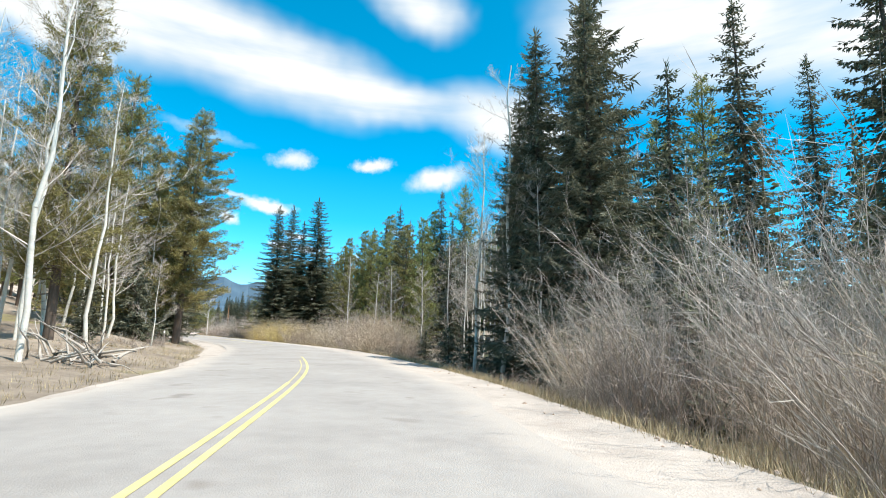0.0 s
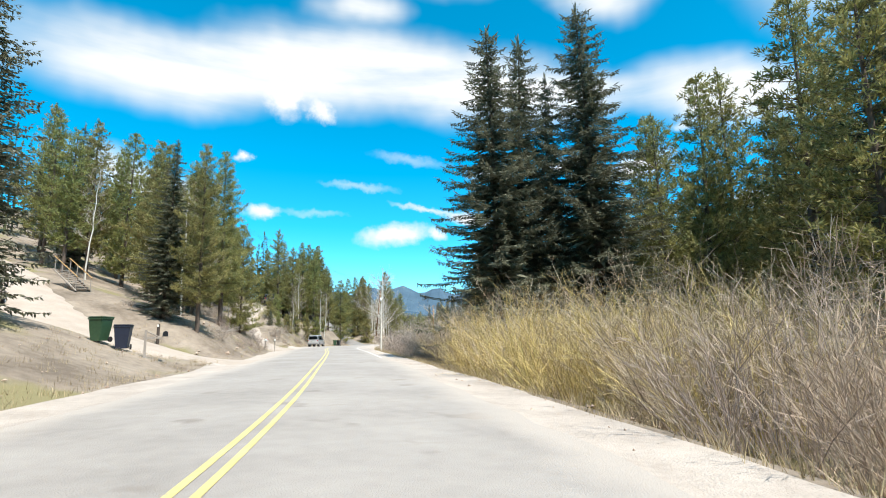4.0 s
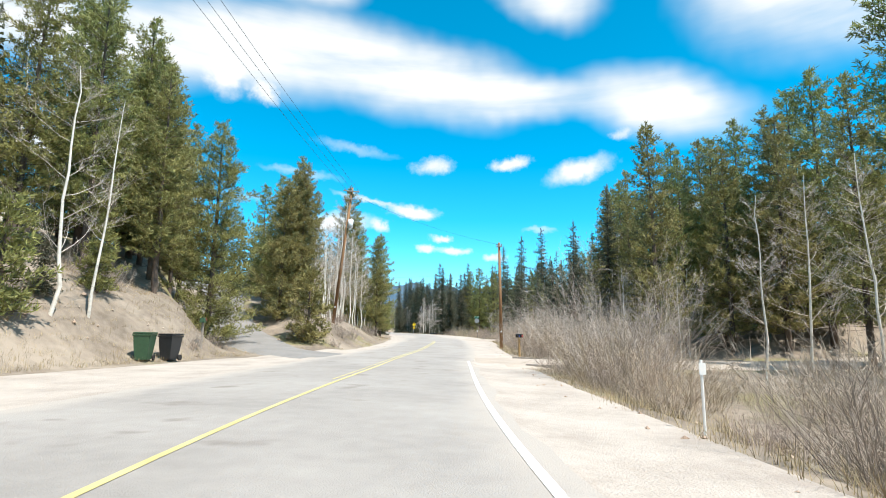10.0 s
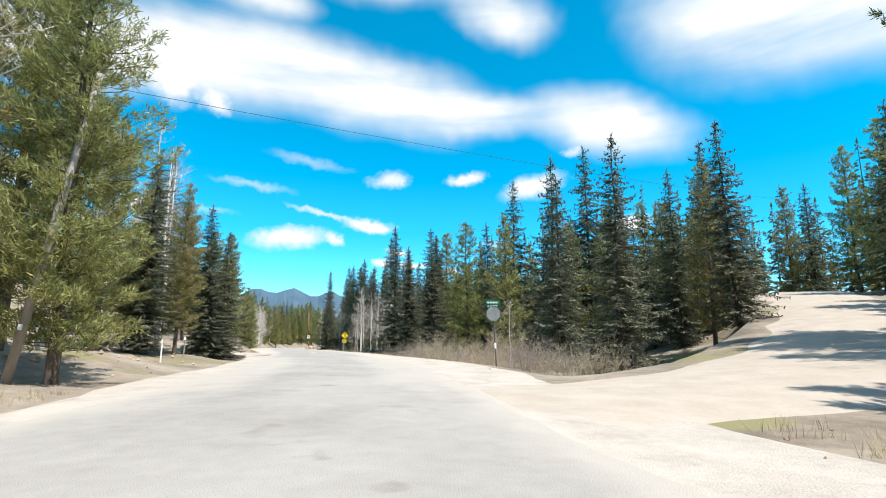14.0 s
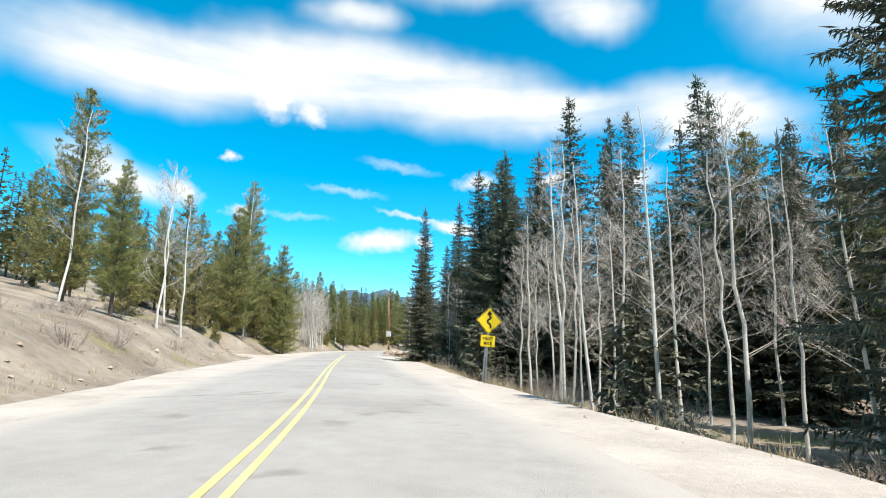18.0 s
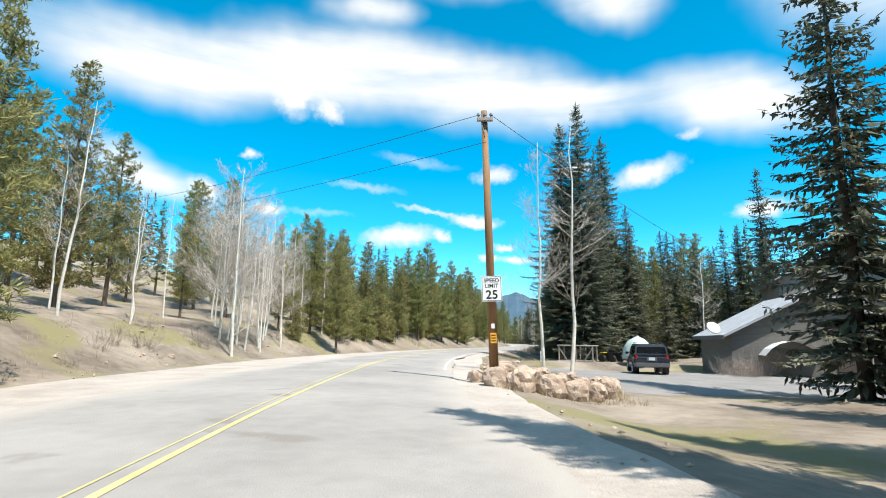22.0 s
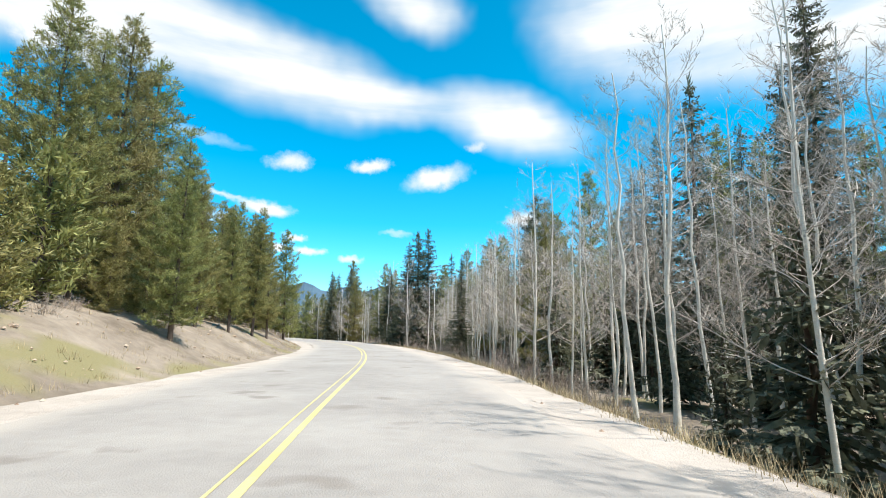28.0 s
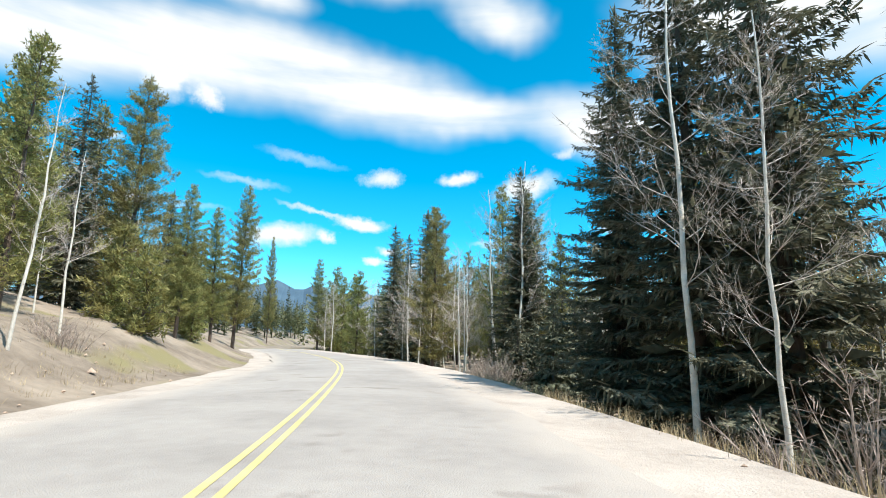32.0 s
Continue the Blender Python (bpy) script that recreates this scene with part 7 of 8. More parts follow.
def suv(m, paint, label, length=4.65, width=1.82, height=1.74):
    """A boxy sport utility vehicle, nose towards +y."""
    e = empty("suv", m, label, "car")
    w, L, H = width / 2, length / 2, height
    g = 0.30

    def ring(y, zb, zt, wb, wt):
        return [(-wb, y, zb), (-wb * 1.0, y, zb + 0.35 * (zt - zb)), (-wt, y, zt - 0.08), (-wt + 0.10, y, zt), (wt - 0.10, y, zt), (wt, y, zt - 0.08), (wb, y, zb + 0.35 * (zt - zb)), (wb, y, zb)]

    lower = [ring(-L, 0.50, 0.92, w * 0.92, w * 0.90), ring(-L + 0.12, 0.42, 1.02, w, w * 0.97), ring(-L * 0.5, 0.36, 1.05, w, w * 0.98), ring(0.1, 0.36, 1.04, w, w * 0.98), ring(L * 0.38, 0.36, 1.03, w, w * 0.97), ring(L * 0.72, 0.38, 0.98, w * 0.99, w * 0.92), ring(L - 0.08, 0.42, 0.88, w * 0.93, w * 0.84), ring(L, 0.50, 0.78, w * 0.86, w * 0.78)]
    bm = loft(bmesh.new(), lower)
    body = part("body", bm, paint, e, smooth_faces=False)
    def cab_ring(y, zt, wb, wt):
        zb = 1.0
        side = [(wb, zb), (wb + (wt - wb) * 0.5, zb + (zt - 0.07 - zb) * 0.5), (wt, zt - 0.07), (wt - 0.09, zt)]
        return [(-x, y, z) for x, z in side] + [(x, y, z) for x, z in side[::-1]]

    cab = [cab_ring(-L + 0.07, 1.10, w * 0.965, w * 0.955), cab_ring(-L + 0.16, H - 0.30, w * 0.965, w * 0.90), cab_ring(-L + 0.25, H - 0.05, w * 0.965, w * 0.85), cab_ring(-L + 0.6, H, w * 0.965, w * 0.85), cab_ring(0.0, H + 0.01, w * 0.965, w * 0.85), cab_ring(L * 0.15, H - 0.05, w * 0.96, w * 0.84), cab_ring(L * 0.47, 1.07, w * 0.94, w * 0.90)]
    part("cabin", loft(bmesh.new(), cab), paint, e)

    def pane(name, pts):
        b2 = bmesh.new()
        b2.faces.new([b2.verts.new(p) for p in pts])
        ext = bmesh.ops.solidify(b2, geom=b2.faces[:], thickness=0.012)
        return part(name, b2, GLASS, e, "dark tinted glass")

    zt, zb = H - 0.13, 1.09
    for sx in (-1, 1):
        at_z = lambda z: sx * (w * 0.965 + (w * 0.85 - w * 0.965) * (z - 1.0) / (H - 1.07) + 0.010)  # noqa: E731
        xb, xt = at_z(zb), at_z(zt)
        for y0, y1, t0, t1 in ((-L + 0.36, -L * 0.46, -L + 0.42, -L * 0.46), (-L * 0.40, 0.0, -L * 0.40, 0.0), (0.07, L * 0.38, 0.07, L * 0.13)):
            pane("side_window", [(xb, y0, zb), (xb, y1, zb), (xt, t1, zt), (xt, t0, zt)])
        part("door_handle", box_bm((0.03, 0.16, 0.03), (sx * (w + 0.005), -L * 0.25, 0.98), 0.008), TRIM, e)
        part("door_handle", box_bm((0.03, 0.16, 0.03), (sx * (w + 0.005), L * 0.12, 0.98), 0.008), TRIM, e)
        part("side_sill", box_bm((0.07, L * 1.0, 0.14), (sx * w, 0, 0.40), 0.02), TRIM, e)
        part("wing_mirror", box_bm((0.20, 0.10, 0.15), (sx * (w + 0.08), L * 0.36, 1.12), 0.03), paint, e)
        part("roof_rail", rod_bm((sx * w * 0.72, -L + 0.55, H + 0.06), (sx * w * 0.72, L * 0.10, H + 0.06), 0.02, None, 8), TRIM, e)
        part("tail_lamp", box_bm((0.13, 0.06, 0.26), (sx * w * 0.86, -L + 0.04, 0.93), 0.015), RED_LAMP, e, "red tail lamp lens")
        part("head_lamp", box_bm((0.30, 0.08, 0.16), (sx * w * 0.66, L - 0.03, 0.72), 0.02), CLEAR_LAMP, e, "clear headlamp lens")
        for y in (-L * 0.58, L * 0.60):
            arch = bmesh.new()
            for k in range(13):
                a0, a1 = math.pi * k / 13, math.pi * (k + 1) / 13
                p = lambda a, r, x: (x, y + r * math.cos(a), 0.37 + r * math.sin(a))  # noqa: E731
                q = [arch.verts.new(c) for c in (p(a0, 0.39, sx * (w + 0.02)), p(a1, 0.39, sx * (w + 0.02)), p(a1, 0.47, sx * (w + 0.012)), p(a0, 0.47, sx * (w + 0.012)))]
                arch.faces.new(q)
            part("wheel_arch", arch, paint if paint is SILVER else TRIM, e)
            well = rod_bm((sx * (w - 0.30), y, 0.37), (sx * (w + 0.008), y, 0.37), 0.40, None, 24)
            part("wheel_well", well, SIGN_BLACK, e, "dark wheel well")
            wheel = part("wheel", rod_bm((sx * (w - 0.20), y, 0.36), (sx * (w + 0.03), y, 0.36), 0.30, None, 24), TRIM, e)
            ty = bmesh.new()
            rings = []
            for rr, xx in ((0.245, 0.0), (0.34, -0.005), (0.362, 0.05), (0.362, 0.17), (0.34, 0.22), (0.245, 0.22)):
                rings.append([ty.verts.new((sx * (w + 0.035 - xx), y + rr * math.cos(2 * math.pi * k / 28), 0.362 + rr * math.sin(2 * math.pi * k / 28))) for k in range(28)])
            for r0, r1 in zip(rings, rings[1:]):
                for k in range(28):
                    ty.faces.new((r0[k], r0[(k + 1) % 28], r1[(k + 1) % 28], r1[k]))
            part("tyre", ty, RUBBER, wheel, "black rubber tyre", True)
            rim = rod_bm((sx * (w + 0.012), y, 0.362), (sx * (w + 0.03), y, 0.362), 0.07, None, 12)
            for k in range(6):
                a = 2 * math.pi * k / 6
                rod_bm((sx * (w + 0.022), y, 0.362), (sx * (w + 0.022), y + 0.24 * math.cos(a), 0.362 + 0.24 * math.sin(a)), 0.028, 0.034, 6, rim)
            part("rim", rim, ALLOY, wheel, "silver alloy rim")
    pane("rear_window", [(-w * 0.84, -L + 0.062, 1.17), (w * 0.84, -L + 0.062, 1.17), (w * 0.78, -L + 0.188, H - 0.15), (-w * 0.78, -L + 0.188, H - 0.15)])
    pane("windscreen", [(-w * 0.80, L * 0.455, 1.10), (w * 0.80, L * 0.455, 1.10), (w * 0.70, L * 0.20, H - 0.12), (-w * 0.70, L * 0.20, H - 0.12)])
    part("rear_bumper", box_bm((width * 0.97, 0.20, 0.26), (0, -L - 0.02, 0.53), 0.05), TRIM if paint is not SILVER else plain("pale_grey_bumper", (0.27, 0.28, 0.29), 0.5), e)
    part("front_bumper", box_bm((width * 0.95, 0.20, 0.24), (0, L - 0.02, 0.50), 0.06), TRIM, e)
    part("number_plate", box_bm((0.32, 0.02, 0.16), (0, -L - 0.012, 0.86), 0.004), BAR_GREY, e, "pale blank number plate")
    part("plate_recess", box_bm((0.52, 0.02, 0.22), (0, -L + 0.005, 0.86), 0.01), TRIM, e)
    part("rear_wiper", rod_bm((0, -L + 0.09, 1.15), (0.30, -L + 0.085, 1.22), 0.008, None, 5), TRIM, e)
    part("grille", box_bm((0.72, 0.03, 0.14), (0, L + 0.005, 0.70), 0.01), SIGN_BLACK, e)
    return e


suv(site(142.9, -6.45, 2.5, 0.04), SILVER, "silver sport utility vehicle parked on the gravel shoulder", 4.45, 1.76, 1.84)
x4, y4, z4 = ground(88.5, -18.6)
suv(pose(x4, y4, z4 + 0.1, 4, 0, along(89) + 20), DARK_PAINT, "dark pickup-sized vehicle parked up a dirt driveway")
suv(site(151.0, -19.5, 35, 0.12), DARK_PAINT, "dark car parked at the top of a dirt driveway")
suv(site(154.5, -20.5, 30, 0.12), DARK_PAINT, "second dark car parked at the top of a dirt driveway")
suv(site(342.2, 14.9, -9, 0.17), DARK_PAINT, "dark blue sport utility vehicle parked in the gravel yard", 4.6, 1.84, 1.66)

# ---- houses ----
def house(m, w, d, wall_h, pitch, wall, roof, label, windows=(), door=None, eave=0.45, porch=False, fascia=None):
    """A gabled house: ridge along y, gable towards -y."""
    e = empty("house", m, label, "house")
    rz = wall_h + pitch * w / 2
    for sx in (-1, 1):
        part("wall", box_bm((0.2, d - 0.4, wall_h + 0.6), (sx * (w / 2 - 0.1), 0, wall_h / 2 - 0.3)), wall, e)
        run = w / 2 + eave
        ang = math.atan(pitch)
        ln = run / math.cos(ang)
        t = Matrix.Rotation(sx * ang, 4, "Y")
        mid = Vector((sx * run / 2, 0, rz - run / 2 * pitch + 0.14))
        rf = part("roof", box_bm((ln, d + 0.9, 0.14), mid, 0.01, t), roof, e)
        part("fascia", box_bm((0.05, d + 0.92, 0.22), (sx * (run + 0.02), 0, wall_h - eave * pitch + 0.06)), fascia or TRIM, rf)
    for y in (-1, 1):
        part("gable_wall", poly_shift([(-w / 2, -0.6), (w / 2, -0.6), (w / 2, wall_h), (0, rz), (-w / 2, wall_h)], 0.2, y * d / 2 - (0.2 if y > 0 else 0)), wall, e)
    part("chimney_vent", rod_bm((w * 0.2, d * 0.1, rz - 0.9), (w * 0.2, d * 0.1, rz + 0.35), 0.09, None, 10), STEEL, e)
    for x, z, ww, hh in windows:
        win = part("window", box_bm((ww + 0.12, 0.08, hh + 0.12), (x, -d / 2 - 0.02, z), 0.01), GREY_WOOD, e)
        part("pane", box_bm((ww / 2 - 0.03, 0.03, hh), (x - ww / 4, -d / 2 - 0.055, z)), GLASS, win)
        part("pane", box_bm((ww / 2 - 0.03, 0.03, hh), (x + ww / 4, -d / 2 - 0.055, z)), GLASS, win)
        part("sill", box_bm((ww + 0.2, 0.14, 0.05), (x, -d / 2 - 0.07, z - hh / 2 - 0.08)), GREY_WOOD, win)
    if door is not None:
        dr = part("door", box_bm((0.9, 0.08, 2.0), (door, -d / 2 - 0.03, 1.0), 0.01), DARK_WOOD, e)
        part("handle", rod_bm((door + 0.35, -d / 2 - 0.12, 1.0), (door + 0.35, -d / 2 - 0.06, 1.0), 0.03, None, 8), STEEL, dr)
    if porch:
        part("deck", box_bm((w * 0.9, 1.8, 0.12), (0, -d / 2 - 1.0, 0.9)), GREY_WOOD, e)
        part("rail", box_bm((w * 0.9, 0.07, 0.07), (0, -d / 2 - 1.85, 1.85)), GREY_WOOD, e)
        for k in range(13):
            part("baluster", box_bm((0.05, 0.05, 0.9), (-w * 0.44 + k * w * 0.073, -d / 2 - 1.85, 1.4)), GREY_WOOD, e)
        for x in (-0.44, 0, 0.44):
            part("deck_post", box_bm((0.14, 0.14, 1.6), (x * w, -d / 2 - 1.75, 0.2)), GREY_WOOD, e)
    return e


def poly_shift(pts, thick, y):
    bm = poly_bm(pts, thick)
    bmesh.ops.translate(bm, vec=(0, y, 0), verts=bm.verts)
    return bm


DARK_WOOD = plain("dark_brown_door", (0.06, 0.045, 0.035), 0.6)
h1 = house(site(346, 24.8, -8, 0.0), 9.0, 8.0, 2.5, 0.52, WALL_GREY, ROOF_PALE, "grey-brown bungalow with a pale roof beside the yard", ((2.8, 1.3, 0.7, 1.0),), 1.2)
aw = bmesh.new()
for k in range(7):
    a0, a1 = math.radians(25 + 130 * k / 7), math.radians(25 + 130 * (k + 1) / 7)
    f = [aw.verts.new((-1.6 + 1.7 * math.cos(a), y, 0.75 + 1.4 * math.sin(a))) for a, y in ((a0, -5.3), (a1, -5.3), (a1, -4.0), (a0, -4.0))]
    aw.faces.new(f)
part("awning", aw, SIGN_WHITE, h1, "white curved entrance awning")
dish = bmesh.new()
bmesh.ops.create_uvsphere(dish, u_segments=16, v_segments=8, radius=0.42, matrix=Matrix.Translation((-5.2, -3.2, 2.9)) @ pose(0, 0, 0, 60, 0, 20) @ Matrix.Diagonal((1, 1, 0.25, 1)))
part("satellite_dish", dish, SIGN_WHITE, h1, "white satellite dish", True)
house(site(358, 33, -12, 1.5), 9, 8, 4.6, 0.5, WALL_TAN, ROOF_PALE, "taller tan house behind the bungalow", ((-1.6, 3.6, 1.1, 1.4), (1.8, 3.6, 1.1, 1.4)))
house(site(294, 22, 20, -1.0), 9, 8, 3.0, 0.42, WALL_GREY, ROOF_PALE, "grey house with a deck below the road", ((-2, 1.9, 1.2, 1.2), (2, 1.9, 1.2, 1.2)), 0.0, porch=True)
house(site(141.5, 25.5, 25, 0.3), 8, 7, 3.0, 0.08, WALL_GREY, FASCIA_RED, "low grey cabin with a rust red roof edge", ((-2, 1.6, 1.0, 1.0),), 1.4, fascia=FASCIA_RED, eave=0.7)
h2 = house(site(131, 34, 115, 0.2), 9, 9, 3.4, 0.95, DARK_WOOD, ROOF_PALE, "dark timber house with a steep roof carrying pale panels", ((-2, 1.7, 1.2, 1.3), (2, 1.7, 1.2, 1.3)), 0.0, porch=True)
for k in range(4):
    tilt = Matrix.Rotation(math.atan(0.95), 4, "Y")
    for sx in (-1, 1):
        pnl = part("roof_panel", box_bm((2.6, 1.5, 0.12), (sx * 2.2, -3.0 + 2.0 * k, 3.4 + 0.95 * 4.5 - 2.2 * 0.95 + 0.32), 0.02, Matrix.Rotation(sx * math.atan(0.95), 4, "Y")), BAR_GREY, h2, "pale roof panel")
        part("panel_glass", box_bm((2.4, 1.3, 0.02), (sx * 2.2, -3.0 + 2.0 * k, 3.4 + 0.95 * 4.5 - 2.2 * 0.95 + 0.42), 0, Matrix.Rotation(sx * math.atan(0.95), 4, "Y")), SIGN_WHITE, pnl)
house(site(8, -30, 95, 0.3), 9, 7, 3.0, 0.4, WALL_TAN, ROOF_PALE, "grey house with a railed porch behind the aspens", ((-2, 1.9, 1.2, 1.2), (2, 1.9, 1.2, 1.2)), 0.0, porch=True)


# ---- yard things ----
def kennel(m):
    """A pen of rough poles and wire."""
    e = empty("wooden_pen", m, "low pen of grey poles and wire mesh", "fence")
    w, d, h = 2.6, 1.6, 1.25
    for x in (-w / 2, 0, w / 2):
        for y in (-d / 2, d / 2):
            part("post", rod_bm((x, y, -0.2), (x, y, h), 0.055, 0.05, 8), GREY_WOOD, e)
    for y in (-d / 2, d / 2):
        for z in (0.08, h):
            part("rail", rod_bm((-w / 2 - 0.15, y, z), (w / 2 + 0.15, y, z), 0.05, 0.045, 8), GREY_WOOD, e)
    for x in (-w / 2, w / 2):
        part("rail", rod_bm((x, -d / 2, h), (x, d / 2, h), 0.045, None, 8), GREY_WOOD, e)
    for x0, x1 in ((-w / 2, -w / 4), (w / 2, w / 4)):
        part("brace", rod_bm((x0, -d / 2, h * 0.85), (x1, -d / 2, 0.1), 0.035, None, 6), GREY_WOOD, e)
    g = Geo()
    for k in range(27):
        x = -w / 2 + w * k / 26
        g.tube([Vector((x, -d / 2, 0.08)), Vector((x, -d / 2, h))], [0.004, 0.004], 3)
    for k in range(13):
        z = 0.08 + (h - 0.08) * k / 12
        g.tube([Vector((-w / 2, -d / 2, z)), Vector((w / 2, -d / 2, z))], [0.004, 0.004], 3)
    o = new("wire_panel", g.mesh("wire_panel", WIRE_MESH))
    o.parent = e
    o["kind"] = "stuff"
    return e


kennel(site(353.2, 12.2, -18))


def tarped_boat(m):
    e = empty("covered_boat", m, "boat under a pale teal tarpaulin on a trailer", "boat")
    secs = []
    r = random.Random(6)
    for y, w, h in ((-1.9, 0.55, 0.95), (-1.6, 0.85, 1.35), (-0.8, 0.95, 1.62), (0.3, 0.92, 1.5), (1.2, 0.7, 1.2), (2.0, 0.2, 0.95)):
        secs.append([(w * math.cos(a) * (1 + r.uniform(-0.04, 0.04)), y, max(0.35, 0.35 + h * math.sin(a) * (1 + r.uniform(-0.05, 0.05)))) for a in np.linspace(-0.1, math.pi + 0.1, 12)])
    part("tarpaulin", loft(bmesh.new(), secs), TARP, e, smooth_faces=True)
    part("trailer_frame", box_bm((1.2, 3.4, 0.08), (0, 0.2, 0.32), 0.01), STEEL, e)
    part("drawbar", rod_bm((0, 1.8, 0.32), (0, 3.0, 0.38), 0.04, None, 8), STEEL, e)
    for x in (-0.7, 0.7):
        part("wheel", rod_bm((x - 0.08, -0.3, 0.28), (x + 0.08, -0.3, 0.28), 0.28, None, 18), RUBBER, e)
    return e


tarped_boat(site(351.0, 16.4, -24))


def quad_bike(m):
    e = empty("quad_bike", m, "small dark quad bike beside the pen", "vehicle")
    part("body", box_bm((0.45, 1.1, 0.3), (0, 0, 0.62), 0.08), SIGN_BLACK, e)
    part("seat", box_bm((0.32, 0.6, 0.12), (0, -0.15, 0.83), 0.05), RUBBER, e)
    part("fender", box_bm((1.0, 0.4, 0.06), (0, 0.45, 0.70), 0.02), SIGN_YELLOW, e)
    part("fender", box_bm((1.0, 0.4, 0.06), (0, -0.5, 0.70), 0.02), SIGN_BLACK, e)
    part("handlebar", rod_bm((-0.35, 0.3, 1.05), (0.35, 0.3, 1.05), 0.018, None, 8), STEEL, e)
    part("steering_stem", rod_bm((0, 0.45, 0.7), (0, 0.3, 1.05), 0.03, None, 8), STEEL, e)
    for x in (-0.42, 0.42):
        for y in (-0.5, 0.5):
            part("wheel", rod_bm((x - 0.1, y, 0.27), (x + 0.1, y, 0.27), 0.27, None, 18), RUBBER, e)
    return e


quad_bike(site(352.4, 14.6, 40))


# ---- stones, deadwood, posts ----
def stone_mesh(seed, rough=0.28):
    bm = bmesh.new()
    bmesh.ops.create_icosphere(bm, subdivisions=3, radius=0.5)
    off = Vector((seed * 3.1, seed * 1.7, seed * 0.9))
    for v in bm.verts:
        k = 1 + rough * noise.noise(v.co * 2.2 + off) + 0.5 * rough * noise.noise(v.co * 5 + off) + 0.22 * rough * noise.noise(v.co * 13 + off)
        v.co = Vector((round(v.co.x * 5) / 5 * 0.5 + v.co.x * 0.5, v.co.y, v.co.z)) * k
        v.co.z = max(v.co.z, -0.32)
    me = bpy.data.meshes.new("boulder")
    bm.to_mesh(me)
    bm.free()
    me.materials.append(ROCK)
    return me


STONES = [stone_mesh(k) for k in range(5)]
st_rnd = random.Random(12)


def boulder(s, l, sx, sy, sz, label="pinkish granite boulder on the roadside", dz=0.0, group=""):
    o = new("boulder", STONES[st_rnd.randrange(5)])
    o.matrix_basis = site(s, l, st_rnd.uniform(0, 360), sz * 0.22 + dz) @ Matrix.Diagonal((sx, sy, sz, 1))
    return tagged(o, label, "boulder", group)


# the stone-edged bed round the speed sign
for s, l, a, b, c in ((324.9, 4.7, 0.9, 0.7, 0.75), (324.7, 5.4, 1.1, 0.8, 0.85), (324.6, 6.2, 0.8, 0.7, 0.8), (324.7, 6.9, 0.7, 0.6, 0.75), (324.9, 7.5, 0.7, 0.6, 0.7), (325.4, 8.0, 0.6, 0.6, 0.65), (326.1, 8.4, 0.6, 0.5, 0.6), (326.9, 8.7, 0.5, 0.5, 0.5), (326.0, 4.3, 0.6, 0.5, 0.5), (327.4, 4.4, 0.7, 0.6, 0.55), (328.8, 4.6, 0.9, 0.8, 0.6), (330.9, 5.6, 2.1, 1.5, 1.05), (331.9, 4.7, 0.8, 0.7, 0.5), (330.0, 4.7, 0.6, 0.5, 0.4)):
    boulder(s, l, a, b, c, "pinkish granite boulder edging the raised bed", 0.05, "boulders round the raised bed")
for s, l, z in ((324.9, 5.1, 0.42), (324.8, 5.8, 0.45), (324.8, 6.5, 0.42), (325.0, 7.2, 0.4), (325.4, 7.7, 0.36), (325.9, 8.1, 0.3), (324.8, 4.9, 0.36), (325.2, 6.1, 0.5), (325.3, 6.9, 0.48)):
    boulder(s, l, 0.42, 0.36, 0.34, "small granite stone laid in the bed's edge", z, "boulders round the raised bed")
for s, l, a, b, c in ((343.7, 6.5, 1.3, 0.9, 0.5), (340.7, 6.2, 0.8, 0.6, 0.45), (338.7, 5.8, 0.9, 0.5, 0.4), (339.5, 5.8, 0.7, 0.6, 0.4), (338.1, 6.0, 0.6, 0.5, 0.4), (339.2, 5.3, 0.45, 0.35, 0.3), (344.5, 5.4, 0.35, 0.3, 0.2), (342.6, 7.4, 0.4, 0.35, 0.25), (346.5, 7.4, 0.6, 0.5, 0.35), (347.6, 6.0, 0.4, 0.3, 0.25), (333.5, 5.2, 0.5, 0.4, 0.28), (335.0, 4.8, 0.4, 0.32, 0.22)):
    boulder(s, l, a, b, c, "pale granite stone in the grassy verge", 0.08)
boulder(419.6, 7.0, 0.75, 0.6, 0.6, "pale boulder at the edge of the aspen wood")
boulder(447.5, 7.8, 0.8, 0.5, 0.4, "pale boulder at the edge of the aspen wood")
for k in range(34):
    s, l = 262 + st_rnd.random() * 20, -(13.5 + st_rnd.random() * 7)
    a = st_rnd.uniform(0.5, 1.3)
    boulder(s, l, a, a * 0.8, a * 0.7, "broken pink granite block on the rocky bank", 0.0, "rocky outcrop on the bank")
for k in range(40):
    s, l = st_rnd.uniform(90, 460), -st_rnd.uniform(7.5, 12)
    if -l < EDGE_L(s) + 0.8:
        continue
    a = st_rnd.uniform(0.12, 0.42)
    boulder(s, l, a, a * 0.8, a * 0.6, "small weathered stone on the dirt bank")
# raised earth inside the stone edging
mound = bmesh.new()
bmesh.ops.create_uvsphere(mound, u_segments=20, v_segments=10, radius=1.0)
for v in mound.verts:
    v.co.z = max(min(v.co.z * 1.6, 1.0), -0.2) * (1 + 0.15 * noise.noise(v.co * 2))
mo = part("earth_mound", mound, SOIL, smooth_faces=True)
mo.matrix_basis = site(327.4, 6.2, 6, 0.02) @ Matrix.Diagonal((1.9, 2.5, 0.32, 1))
tagged(mo, "low grassy earth bed edged with granite boulders", "earth bed")
